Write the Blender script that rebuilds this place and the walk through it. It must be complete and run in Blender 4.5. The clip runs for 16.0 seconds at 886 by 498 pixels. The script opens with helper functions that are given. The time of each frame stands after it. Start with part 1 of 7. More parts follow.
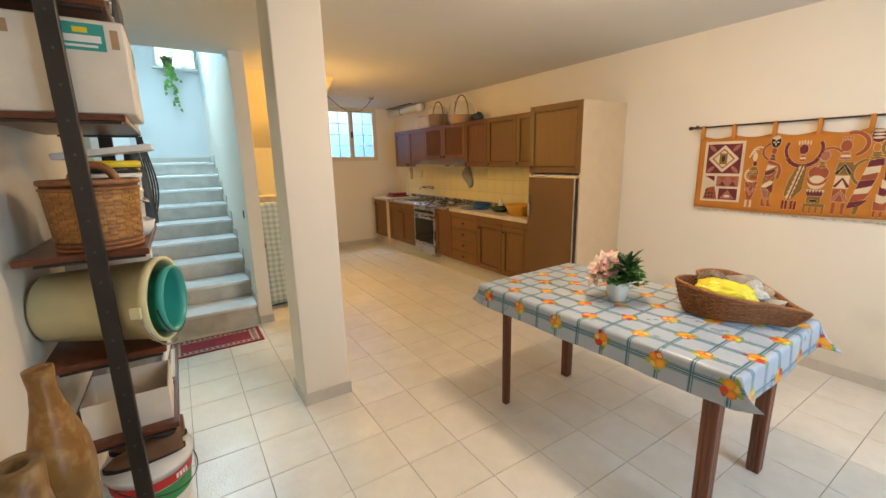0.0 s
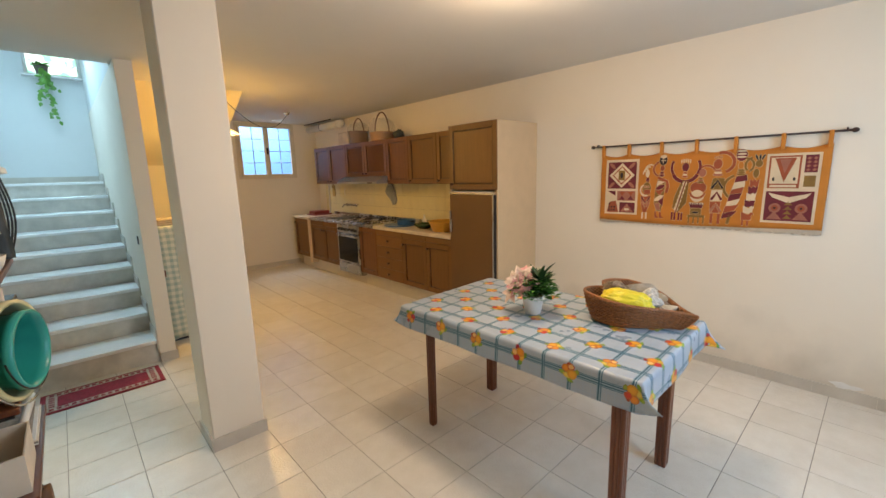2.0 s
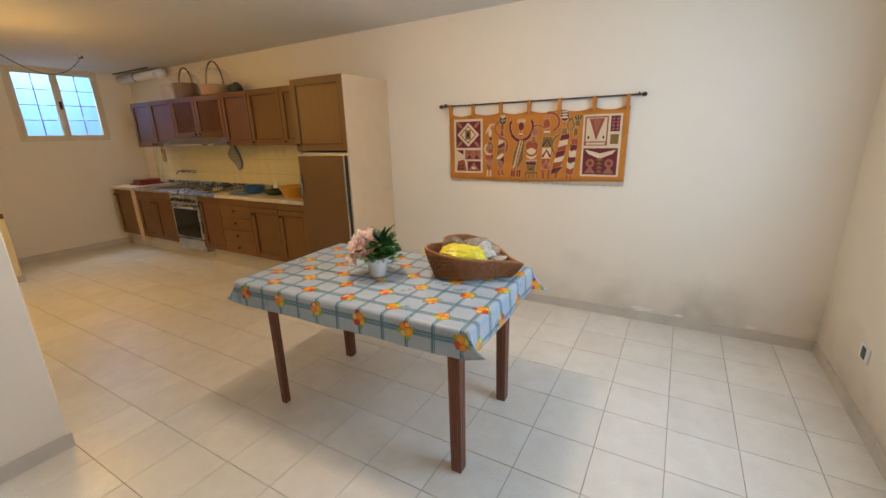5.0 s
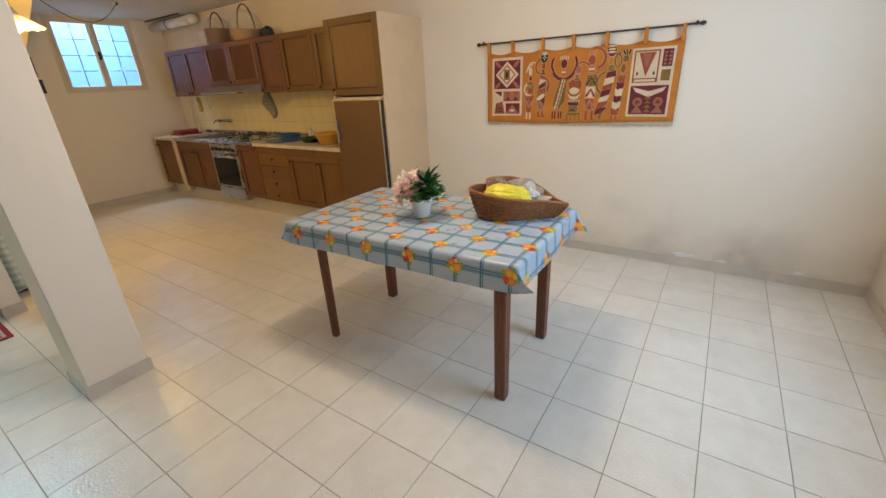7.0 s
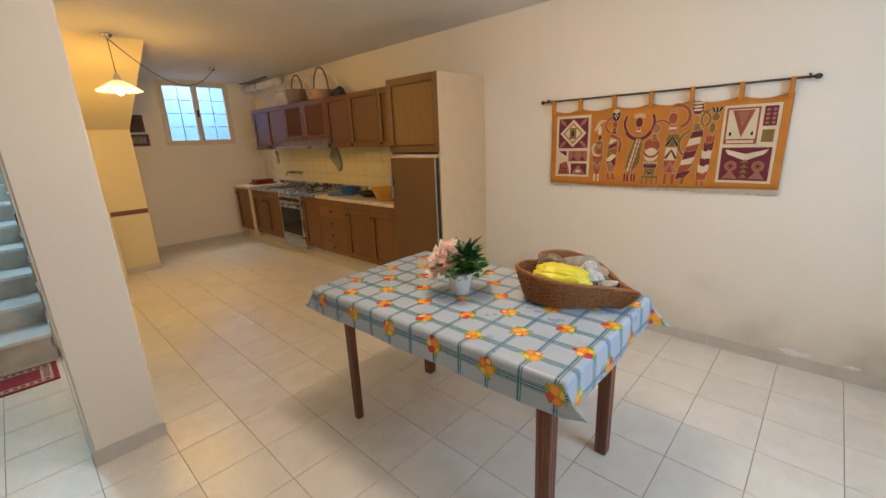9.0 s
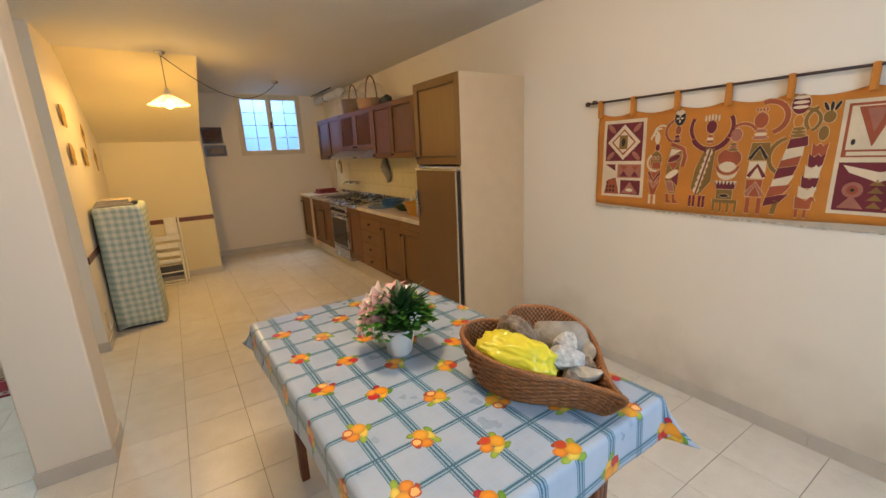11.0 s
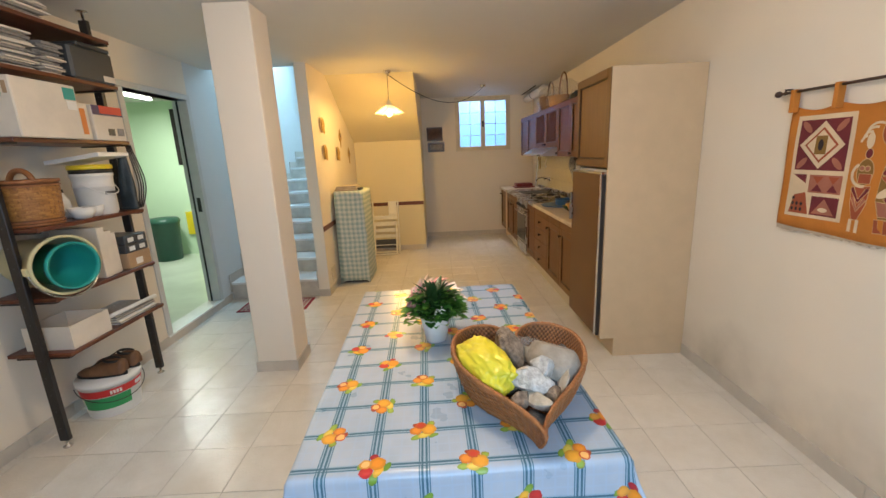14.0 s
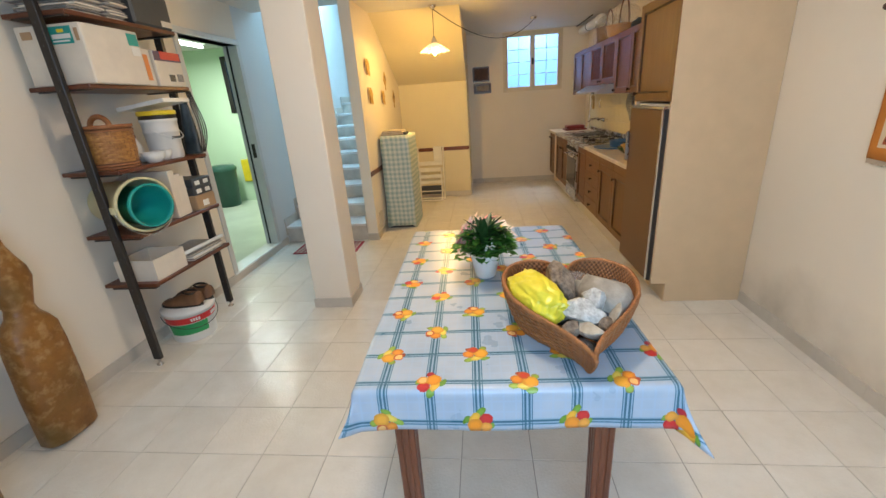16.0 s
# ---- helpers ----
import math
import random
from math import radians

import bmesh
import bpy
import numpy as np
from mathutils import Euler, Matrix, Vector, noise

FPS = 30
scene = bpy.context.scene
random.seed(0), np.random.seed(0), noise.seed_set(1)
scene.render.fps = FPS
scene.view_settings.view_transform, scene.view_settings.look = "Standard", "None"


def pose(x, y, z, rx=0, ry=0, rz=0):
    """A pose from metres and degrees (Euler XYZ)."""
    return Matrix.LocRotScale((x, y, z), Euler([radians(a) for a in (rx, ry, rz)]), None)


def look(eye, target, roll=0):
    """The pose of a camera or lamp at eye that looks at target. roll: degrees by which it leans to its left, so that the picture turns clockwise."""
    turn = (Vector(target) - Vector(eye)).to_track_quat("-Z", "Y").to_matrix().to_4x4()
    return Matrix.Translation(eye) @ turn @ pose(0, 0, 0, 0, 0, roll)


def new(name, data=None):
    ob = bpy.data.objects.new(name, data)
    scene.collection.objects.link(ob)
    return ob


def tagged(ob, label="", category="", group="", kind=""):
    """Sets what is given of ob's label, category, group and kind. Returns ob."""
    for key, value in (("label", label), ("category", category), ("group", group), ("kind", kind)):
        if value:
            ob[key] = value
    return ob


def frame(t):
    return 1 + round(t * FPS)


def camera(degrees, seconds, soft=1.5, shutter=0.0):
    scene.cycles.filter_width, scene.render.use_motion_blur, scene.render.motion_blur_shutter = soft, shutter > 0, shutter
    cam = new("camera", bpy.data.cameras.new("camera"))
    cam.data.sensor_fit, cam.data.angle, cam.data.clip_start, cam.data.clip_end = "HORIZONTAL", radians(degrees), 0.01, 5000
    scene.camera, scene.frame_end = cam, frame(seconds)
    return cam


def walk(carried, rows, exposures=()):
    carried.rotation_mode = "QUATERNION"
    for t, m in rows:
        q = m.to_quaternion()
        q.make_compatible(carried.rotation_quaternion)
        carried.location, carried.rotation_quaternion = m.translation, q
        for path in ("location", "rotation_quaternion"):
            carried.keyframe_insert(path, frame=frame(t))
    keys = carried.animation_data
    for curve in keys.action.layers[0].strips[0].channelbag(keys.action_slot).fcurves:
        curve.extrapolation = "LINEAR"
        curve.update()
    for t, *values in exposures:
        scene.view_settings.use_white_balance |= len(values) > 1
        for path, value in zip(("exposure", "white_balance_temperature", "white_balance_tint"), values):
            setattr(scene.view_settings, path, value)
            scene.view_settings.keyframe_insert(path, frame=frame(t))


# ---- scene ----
cam = camera(94.8, 16.0)
PATH = [
    (0, (2.899, 0.378, 1.481), (3.956, 2.022, 1.057), -1.2),
    (0.5, (2.901, 0.396, 1.485), (4.019, 2.007, 1.093), -1.2),
    (1, (2.918, 0.401, 1.488), (4.109, 1.965, 1.118), -1.4),
    (1.5, (2.937, 0.395, 1.499), (4.196, 1.906, 1.135), -1.7),
    (2, (2.976, 0.37, 1.505), (4.31, 1.816, 1.142), -1.6),
    (2.5, (3.025, 0.348, 1.507), (4.421, 1.733, 1.141), -1.3),
    (3, (3.078, 0.312, 1.496), (4.539, 1.63, 1.141), -1.0),
    (3.5, (3.121, 0.289, 1.491), (4.655, 1.521, 1.13), -0.8),
    (4, (3.162, 0.258, 1.497), (4.771, 1.38, 1.108), -0.9),
    (4.2, (3.175, 0.257, 1.491), (4.815, 1.329, 1.087), -0.9),
    (6.3, (3.089, 0.281, 1.44), (4.683, 1.229, 0.69), -2.3),
    (6.5, (3.092, 0.291, 1.427), (4.663, 1.266, 0.666), -2.4),
    (7, (3.057, 0.311, 1.428), (4.584, 1.354, 0.666), -2.9),
    (7.5, (3.059, 0.365, 1.434), (4.557, 1.483, 0.723), -3.1),
    (8, (3.108, 0.405, 1.434), (4.581, 1.597, 0.794), -3.0),
    (8.5, (3.247, 0.409, 1.446), (4.683, 1.678, 0.875), -2.7),
    (9, (3.396, 0.405, 1.458), (4.792, 1.738, 0.932), -2.4),
    (11.5, (4.348, 0.357, 1.446), (5.234, 2.088, 0.98), -2.8),
    (12, (4.527, 0.291, 1.454), (5.212, 2.112, 0.99), -3.0),
    (12.5, (4.691, 0.141, 1.473), (5.188, 2.022, 1.013), -3.0),
    (13, (4.781, 0.053, 1.483), (5.09, 1.978, 1.037), -2.7),
    (13.5, (4.783, 0.053, 1.488), (4.935, 1.998, 1.047), -2.5),
    (14, (4.758, 0.071, 1.485), (4.771, 2.018, 1.028), -2.5),
    (14.5, (4.74, 0.072, 1.479), (4.646, 2.01, 0.995), -2.6),
    (15, (4.734, 0.061, 1.47), (4.552, 1.979, 0.934), -3.0),
    (15.5, (4.722, 0.047, 1.46), (4.494, 1.94, 0.856), -3.5),
    (16, (4.729, 0.039, 1.445), (4.521, 1.907, 0.763), -4.1),
]
EXPOSURE = [(0, 0.35, 7150, 14), (2, 0.10, 6850, 14), (3.5, -0.08, 6900, 15), (6.5, 0.06, 6300, 12), (9, -0.03, 6700, 15), (12, -0.02, 6650, 14), (14.5, 0.15, 6300, 13), (16, 0.21, 6150, 11)]
walk(cam, [(t, look(eye, target, roll)) for t, eye, target, roll in PATH], EXPOSURE)
# ---------- world, sun, large lights ----------
world = bpy.data.worlds.new("world")
scene.world = world
world.use_nodes = True
_n = world.node_tree.nodes
sky = _n.new("ShaderNodeTexSky")
sky.sky_type = "NISHITA"
sky.sun_disc = False
sky.sun_elevation, sky.sun_rotation = radians(50), radians(200)
_n["Background"].inputs["Strength"].default_value = 0.12
world.node_tree.links.new(sky.outputs["Color"], _n["Background"].inputs["Color"])

sun = new("sun", bpy.data.lights.new("sun", "SUN"))
sun.data.energy, sun.data.angle, sun.data.color = 0.8, radians(12), (1.0, 0.96, 0.90)
sun.matrix_world = look((2, 9, 12), (2.5, 4, 0))


def area(name, eye, target, w, h, power, color):
    ob = new(name, bpy.data.lights.new(name, "AREA"))
    ob.data.shape, ob.data.size, ob.data.size_y, ob.data.energy, ob.data.color = "RECTANGLE", w, h, power, color
    ob.matrix_world = look(eye, target)
    return ob


def bulb(name, eye, radius, power, color):
    ob = new(name, bpy.data.lights.new(name, "POINT"))
    ob.data.shadow_soft_size, ob.data.energy, ob.data.color = radius, power, color
    ob.location = eye
    return ob


WARM = (1.0, 0.60, 0.15)
# Unseen lamp below the closed stairwell ceiling, standing in for daylight from upstairs.
area("daylight_stair_stand_in", (2.92, 6.1, 3.92), (2.80, 3.7, 0.4), 0.8, 2.2, 90, (0.46, 0.78, 1.0))
area("daylight_back_window", (4.95, -0.68, 1.55), (4.95, 3, 1.2), 1.1, 1.0, 30, (0.50, 0.75, 1.0))
area("daylight_kitchen_window", (5.62, 7.95, 2.85), (5.62, 6.2, 0.3), 1.0, 0.4, 60, (0.72, 0.86, 1.0))
bulb("pendant_bulb_light", (4.245, 4.98, 1.925), 0.03, 46, WARM)
area("ceiling_lamp_light", (4.62, 1.58, 2.375), (4.62, 1.58, 0), 0.26, 0.26, 7, (1.0, 0.77, 0.52))
bulb("ceiling_lamp_glow", (4.62, 1.58, 2.26), 0.10, 26, (1.0, 0.76, 0.50))
area("tube_light", (1.1, 5.35, 2.29), (1.1, 5.35, 0), 0.05, 0.7, 42, (0.93, 1.0, 0.88))


# ---------- materials ----------
class Nodes:
    """A small writer of node materials."""

    def __init__(self, name):
        self.mat = bpy.data.materials.new(name)
        self.mat.use_nodes = True
        self.tree = self.mat.node_tree
        self.bsdf = self.tree.nodes["Principled BSDF"]
        self.coord = self.tree.nodes.new("ShaderNodeTexCoord").outputs["Object"]

    def add(self, kind, **values):
        node = self.tree.nodes.new(kind)
        for key, value in values.items():
            setattr(node, key, value)
        return node

    def put(self, value, socket):
        if isinstance(value, (int, float, tuple)):
            socket.default_value = value
        else:
            self.tree.links.new(value, socket)

    def math(self, op, a, b=0.0, c=0.0):
        node = self.add("ShaderNodeMath", operation=op)
        for value, socket in zip((a, b, c), node.inputs):
            self.put(value, socket)
        return node.outputs[0]

    def noise(self, scale, detail=4.0, rough=0.55, stretch=None, vector=None):
        node = self.add("ShaderNodeTexNoise")
        node.inputs["Scale"].default_value = scale
        node.inputs["Detail"].default_value = detail
        node.inputs["Roughness"].default_value = rough
        src = vector or self.coord
        if stretch:
            m = self.add("ShaderNodeMapping")
            m.inputs["Scale"].default_value = stretch
            self.put(src, m.inputs["Vector"])
            src = m.outputs[0]
        self.put(src, node.inputs["Vector"])
        return node.outputs["Fac"]

    def mix(self, fac, a, b):
        node = self.add("ShaderNodeMix", data_type="RGBA")
        self.put(fac, node.inputs[0])
        self.put(a if not isinstance(a, tuple) else (*a[:3], 1), node.inputs[6])
        self.put(b if not isinstance(b, tuple) else (*b[:3], 1), node.inputs[7])
        return node.outputs[2]

    def ramp(self, fac, lo, hi):
        node = self.add("ShaderNodeMapRange")
        self.put(fac, node.inputs[0])
        node.inputs[1].default_value, node.inputs[2].default_value = lo, hi
        return node.outputs[0]

    def bump(self, height, strength, distance):
        node = self.add("ShaderNodeBump")
        node.inputs["Strength"].default_value, node.inputs["Distance"].default_value = strength, distance
        self.put(height, node.inputs["Height"])
        self.put(node.outputs[0], self.bsdf.inputs["Normal"])

    def done(self, color, rough, metal=0.0, coat=0.0, spec=None):
        self.put(color if not isinstance(color, tuple) else (*color[:3], 1), self.bsdf.inputs["Base Color"])
        self.put(rough, self.bsdf.inputs["Roughness"])
        self.bsdf.inputs["Metallic"].default_value = metal
        self.bsdf.inputs["Coat Weight"].default_value = coat
        if spec is not None:
            self.bsdf.inputs["Specular IOR Level"].default_value = spec
        return self.mat


def plain(name, color, rough=0.5, metal=0.0, vary=0.12, scale=9.0, bump=0.15, fine=120.0, coat=0.0):
    """A surface with broad and fine variation of its tone and a fine relief."""
    n = Nodes(name)
    broad, grain = n.noise(scale), n.noise(fine, 3)
    dark = tuple(c * (1 - vary) for c in color)
    light = tuple(min(1, c * (1 + vary * 0.7)) for c in color)
    col = n.mix(n.ramp(broad, 0.3, 0.7), dark, light)
    col = n.mix(n.math("MULTIPLY", n.ramp(grain, 0.4, 0.75), vary), col, tuple(c * 0.8 for c in color))
    if bump:
        n.bump(n.math("ADD", grain, n.math("MULTIPLY", broad, 0.6)), bump, 0.004)
    return n.done(col, n.math("ADD", rough - 0.05, n.math("MULTIPLY", broad, 0.1)), metal, coat)


def wood(name, dark, light, rough=0.4, axis="Z", scale=1.0, coat=0.0, tone=0.0):
    """Wood with the grain along one axis."""
    n = Nodes(name)
    st = {"X": (1.2, 22, 22), "Y": (22, 1.2, 22), "Z": (22, 22, 1.2)}[axis]
    st = tuple(s * scale for s in st)
    grain, fine, broad = n.noise(2.2, 6, 0.62, st), n.noise(9, 3, 0.6, st), n.noise(3)
    col = n.mix(n.ramp(grain, 0.28, 0.72), dark, light)
    col = n.mix(n.math("MULTIPLY", n.ramp(fine, 0.45, 0.8), 0.35), col, tuple(c * 0.6 for c in dark))
    if tone:
        info = n.add("ShaderNodeObjectInfo")
        col = n.mix(n.math("MULTIPLY", info.outputs["Random"], tone), col, tuple(c * 0.55 for c in dark))
    n.bump(fine, 0.12, 0.002)
    return n.done(col, n.math("ADD", rough, n.math("MULTIPLY", n.math("SUBTRACT", broad, 0.5), 0.2)), 0, coat)


def plaster(name, color, stain=None, low=0.0):
    """Painted plaster: trowel marks, faint patches, and damp stains with a noisy shape near the skirting."""
    n = Nodes(name)
    broad, mid, fine = n.noise(0.8, 5), n.noise(6, 4), n.noise(60, 4, 0.7)
    col = n.mix(n.ramp(broad, 0.3, 0.7), tuple(c * 0.95 for c in color), color)
    col = n.mix(n.math("MULTIPLY", n.ramp(mid, 0.5, 0.8), 0.12), col, tuple(c * 0.86 for c in color))
    if stain:
        sep = n.add("ShaderNodeSeparateXYZ")
        n.put(n.coord, sep.inputs[0])
        height = n.math("ADD", sep.outputs[2], n.math("MULTIPLY", n.noise(1.7, 5), low * 1.4))
        fac = n.math("MULTIPLY", n.ramp(height, low * 1.35, low * 0.55), n.ramp(n.noise(2.0, 4), 0.25, 0.65))
        col = n.mix(n.math("MULTIPLY", fac, 0.76), col, stain)
    n.bump(n.math("ADD", n.math("MULTIPLY", mid, 0.7), n.math("MULTIPLY", fine, 0.4)), 0.22, 0.006)
    return n.done(col, 0.75, spec=0.3)


def tile_material():
    n = Nodes("glazed_floor_tile")
    info = n.add("ShaderNodeObjectInfo")
    offset = n.add("ShaderNodeVectorMath", operation="SCALE")
    n.put(info.outputs["Location"], offset.inputs[0])
    offset.inputs[3].default_value = 3.7
    add = n.add("ShaderNodeVectorMath", operation="ADD")
    n.put(n.coord, add.inputs[0])
    n.put(offset.outputs[0], add.inputs[1])
    v = add.outputs[0]
    cloud, speck, wave = n.noise(7, 6, 0.65, vector=v), n.noise(55, 3, vector=v), n.noise(95, 2, 0.5, vector=v)
    col = n.mix(n.ramp(cloud, 0.3, 0.75), (0.72, 0.675, 0.60), (0.83, 0.795, 0.73))
    col = n.mix(n.math("MULTIPLY", info.outputs["Random"], 0.28), col, (0.60, 0.555, 0.48))
    col = n.mix(n.math("MULTIPLY", n.ramp(speck, 0.58, 0.8), 0.14), col, (0.5, 0.45, 0.38))
    n.bump(n.math("ADD", wave, n.math("MULTIPLY", cloud, 0.6)), 0.62, 0.0032)
    return n.done(col, n.math("ADD", 0.07, n.math("MULTIPLY", cloud, 0.10)))


def cloth_material():
    """Plaid oilcloth with printed fruit, laid out on the cloth's own flat coordinates in metres."""
    n = Nodes("printed_plaid_oilcloth")
    uv = n.add("ShaderNodeUVMap", uv_map="flat").outputs[0]
    sep = n.add("ShaderNodeSeparateXYZ")
    n.put(uv, sep.inputs[0])
    u, v = sep.outputs[0], sep.outputs[1]
    P = 0.1225

    def cell(a):
        return n.math("SUBTRACT", n.math("FRACT", n.math("ADD", n.math("DIVIDE", a, P), 0.5)), 0.5)

    cu, cv = cell(u), cell(v)

    def line(c, at, half):
        return n.math("LESS_THAN", n.math("ABSOLUTE", n.math("SUBTRACT", c, at)), half)

    def most(*items):
        out = items[0]
        for item in items[1:]:
            out = n.math("MAXIMUM", out, item)
        return out

    fold = n.noise(7, 3, vector=uv)
    base = n.mix(n.ramp(fold, 0.3, 0.7), (0.355, 0.43, 0.525), (0.45, 0.50, 0.565))
    # pale woven squares
    du = n.math("FRACT", n.math("MULTIPLY", u, 4 / P))
    dv = n.math("FRACT", n.math("MULTIPLY", v, 4 / P))
    sq = most(n.math("LESS_THAN", du, 0.16), n.math("LESS_THAN", dv, 0.16))
    base = n.mix(n.math("MULTIPLY", sq, 0.30), base, (0.38, 0.50, 0.65))
    soft = most(line(cu, 0.0, 0.115), line(cv, 0.0, 0.085))
    base = n.mix(n.math("MULTIPLY", soft, 0.6), base, (0.22, 0.37, 0.49))
    lines = most(line(cu, -0.042, 0.021), line(cu, 0.042, 0.021), line(cu, 0.10, 0.009), line(cu, -0.10, 0.009),
                 line(cv, -0.05, 0.013), line(cv, 0.025, 0.026))
    base = n.mix(n.math("MULTIPLY", lines, 0.92), base, (0.022, 0.115, 0.17))
    # fruit at every other crossing
    par = n.math("ADD", n.math("ROUND", n.math("DIVIDE", u, P)), n.math("ROUND", n.math("DIVIDE", v, P)))
    odd = n.math("ABSOLUTE", n.math("SUBTRACT", par, n.math("MULTIPLY", n.math("ROUND", n.math("DIVIDE", par, 2.0)), 2.0)))
    even = n.math("LESS_THAN", odd, 0.5)
    # each bunch is turned and coloured by its own crossing
    cellid = n.add("ShaderNodeCombineXYZ")
    n.put(n.math("ROUND", n.math("DIVIDE", u, P)), cellid.inputs[0])
    n.put(n.math("ROUND", n.math("DIVIDE", v, P)), cellid.inputs[1])
    dice = n.add("ShaderNodeTexWhiteNoise", noise_dimensions="2D")
    n.put(cellid.outputs[0], dice.inputs["Vector"])
    pick = n.add("ShaderNodeSeparateColor")
    n.put(dice.outputs["Color"], pick.inputs[0])
    turn = n.math("MULTIPLY", dice.outputs["Value"], 6.283)
    cs, sn = n.math("COSINE", turn), n.math("SINE", turn)
    ru = n.math("SUBTRACT", n.math("MULTIPLY", cu, cs), n.math("MULTIPLY", cv, sn))
    rv = n.math("ADD", n.math("MULTIPLY", cu, sn), n.math("MULTIPLY", cv, cs))
    wob = n.math("MULTIPLY", n.math("SUBTRACT", n.noise(70, 2, vector=uv), 0.5), 0.07)

    def away(a, b, stretch=1.0):
        x = n.math("SUBTRACT", ru, a)
        y = n.math("MULTIPLY", n.math("SUBTRACT", rv, b), stretch)
        return n.math("ADD", n.math("SQRT", n.math("ADD", n.math("MULTIPLY", x, x), n.math("MULTIPLY", y, y))), wob)

    col = base
    for a, b, size, stretch, one, two in (
            (0.24, 0.14, 0.13, 1.7, (0.20, 0.36, 0.04), (0.34, 0.46, 0.06)), (-0.10, 0.25, 0.12, 1.9, (0.15, 0.30, 0.03), (0.26, 0.40, 0.05)), (0.10, -0.24, 0.09, 1.5, (0.22, 0.38, 0.05), (0.45, 0.04, 0.03)),
            (-0.22, -0.13, 0.085, 1.0, (0.45, 0.02, 0.04), (0.30, 0.42, 0.05)), (0.05, 0.15, 0.15, 1.7, (0.88, 0.46, 0.04), (0.80, 0.60, 0.10)),
            (0.17, -0.06, 0.135, 1.0, (0.64, 0.03, 0.03), (0.84, 0.30, 0.03)), (-0.10, 0.03, 0.165, 1.0, (0.86, 0.30, 0.02), (0.86, 0.40, 0.04)), (0.01, -0.18, 0.125, 1.1, (0.84, 0.36, 0.05), (0.66, 0.06, 0.03))):
        dist = away(a, b, stretch)
        inside = n.math("MULTIPLY", n.math("LESS_THAN", dist, size), even)
        hue = n.mix(n.math("GREATER_THAN", pick.outputs[1], 0.5), one, two)
        hue = n.mix(n.math("MULTIPLY", n.ramp(dist, size * 0.45, size * 1.05), 0.5), hue, tuple(c * 0.5 for c in one))
        col = n.mix(inside, col, hue)
    slice_ = n.math("MULTIPLY", n.math("LESS_THAN", away(0.01, -0.18, 1.1), 0.088), n.math("MULTIPLY", even, n.math("LESS_THAN", pick.outputs[2], 0.5)))
    col = n.mix(slice_, col, (0.88, 0.52, 0.18))
    n.bump(n.noise(220, 2, vector=uv), 0.06, 0.001)
    return n.done(col, n.math("ADD", 0.22, n.math("MULTIPLY", fold, 0.15)))


def gingham(name, pale, dark, size):
    n = Nodes(name)
    sep = n.add("ShaderNodeSeparateXYZ")
    n.put(n.coord, sep.inputs[0])
    wob = n.math("MULTIPLY", n.noise(5, 3), 0.03)
    a = n.math("ADD", n.math("ADD", sep.outputs[0], sep.outputs[1]), wob)
    b = n.math("ADD", sep.outputs[2], wob)
    fa = n.math("LESS_THAN", n.math("FRACT", n.math("DIVIDE", a, size)), 0.5)
    fb = n.math("LESS_THAN", n.math("FRACT", n.math("DIVIDE", b, size)), 0.5)
    col = n.mix(n.math("MULTIPLY", n.math("ADD", fa, fb), 0.5), pale, dark)
    n.bump(n.noise(14, 4), 0.5, 0.02)
    return n.done(col, 0.85)


def woven(name, dark, light, u=70.0, v=110.0):
    n = Nodes(name)
    sep = n.add("ShaderNodeSeparateXYZ")
    n.put(n.coord, sep.inputs[0])
    r = n.math("ARCTAN2", sep.outputs[1], sep.outputs[0])
    a = n.math("SINE", n.math("MULTIPLY", r, u))
    b = n.math("SINE", n.math("MULTIPLY", sep.outputs[2], v * 6.28))
    w = n.math("MULTIPLY", a, b)
    col = n.mix(n.ramp(w, -0.6, 0.7), dark, light)
    col = n.mix(n.math("MULTIPLY", n.ramp(n.noise(40, 4), 0.4, 0.7), 0.4), col, tuple(c * 0.5 for c in dark))
    n.bump(w, 0.7, 0.004)
    return n.done(col, 0.5)


def glass(name, tint=(0.9, 0.97, 1.0), rough=0.05):
    n = Nodes(name)
    n.bsdf.inputs["Transmission Weight"].default_value = 1.0
    n.bsdf.inputs["IOR"].default_value = 1.1
    return n.done(tint, rough)


def glowing(name, color, strength):
    n = Nodes(name)
    n.bsdf.inputs["Emission Color"].default_value = (*color, 1)
    n.bsdf.inputs["Emission Strength"].default_value = strength
    return n.done(tuple(min(1, c) for c in color), 0.4)


WALL = plaster("cream_wall_paint", (0.83, 0.755, 0.645))
WALL_DAMP = plaster("cream_wall_paint_damp_foot", (0.83, 0.755, 0.645), (0.34, 0.29, 0.23), 0.66)
WALL_STAIR = plaster("white_stair_paint", (0.70, 0.72, 0.72))
# Nook paint colour carries part of the pendant lamp's yellow light.
WALL_NOOK = plaster("nook_paint_lamp_tint", (0.78, 0.68, 0.43))
WALL_GREEN = plaster("pale_green_wall_paint", (0.62, 0.78, 0.56))
CEIL = plaster("ceiling_paint", (0.71, 0.69, 0.65))
SKIRT = plain("skirting_tile", (0.58, 0.53, 0.46), 0.35, vary=0.10, scale=5, bump=0.08)
TILE = tile_material()
GROUT = plain("tile_joint", (0.34, 0.30, 0.25), 0.8, fine=300)
MARBLE = plain("white_marble_tread", (0.86, 0.86, 0.85), 0.22, vary=0.10, scale=4, bump=0.04)
RISER = plain("beige_marble_riser", (0.66, 0.62, 0.56), 0.3, vary=0.2, scale=7, bump=0.04)
BROWN = wood("stained_kitchen_wood", (0.170, 0.074, 0.016), (0.212, 0.094, 0.022), 0.48, "Z", tone=0.35)
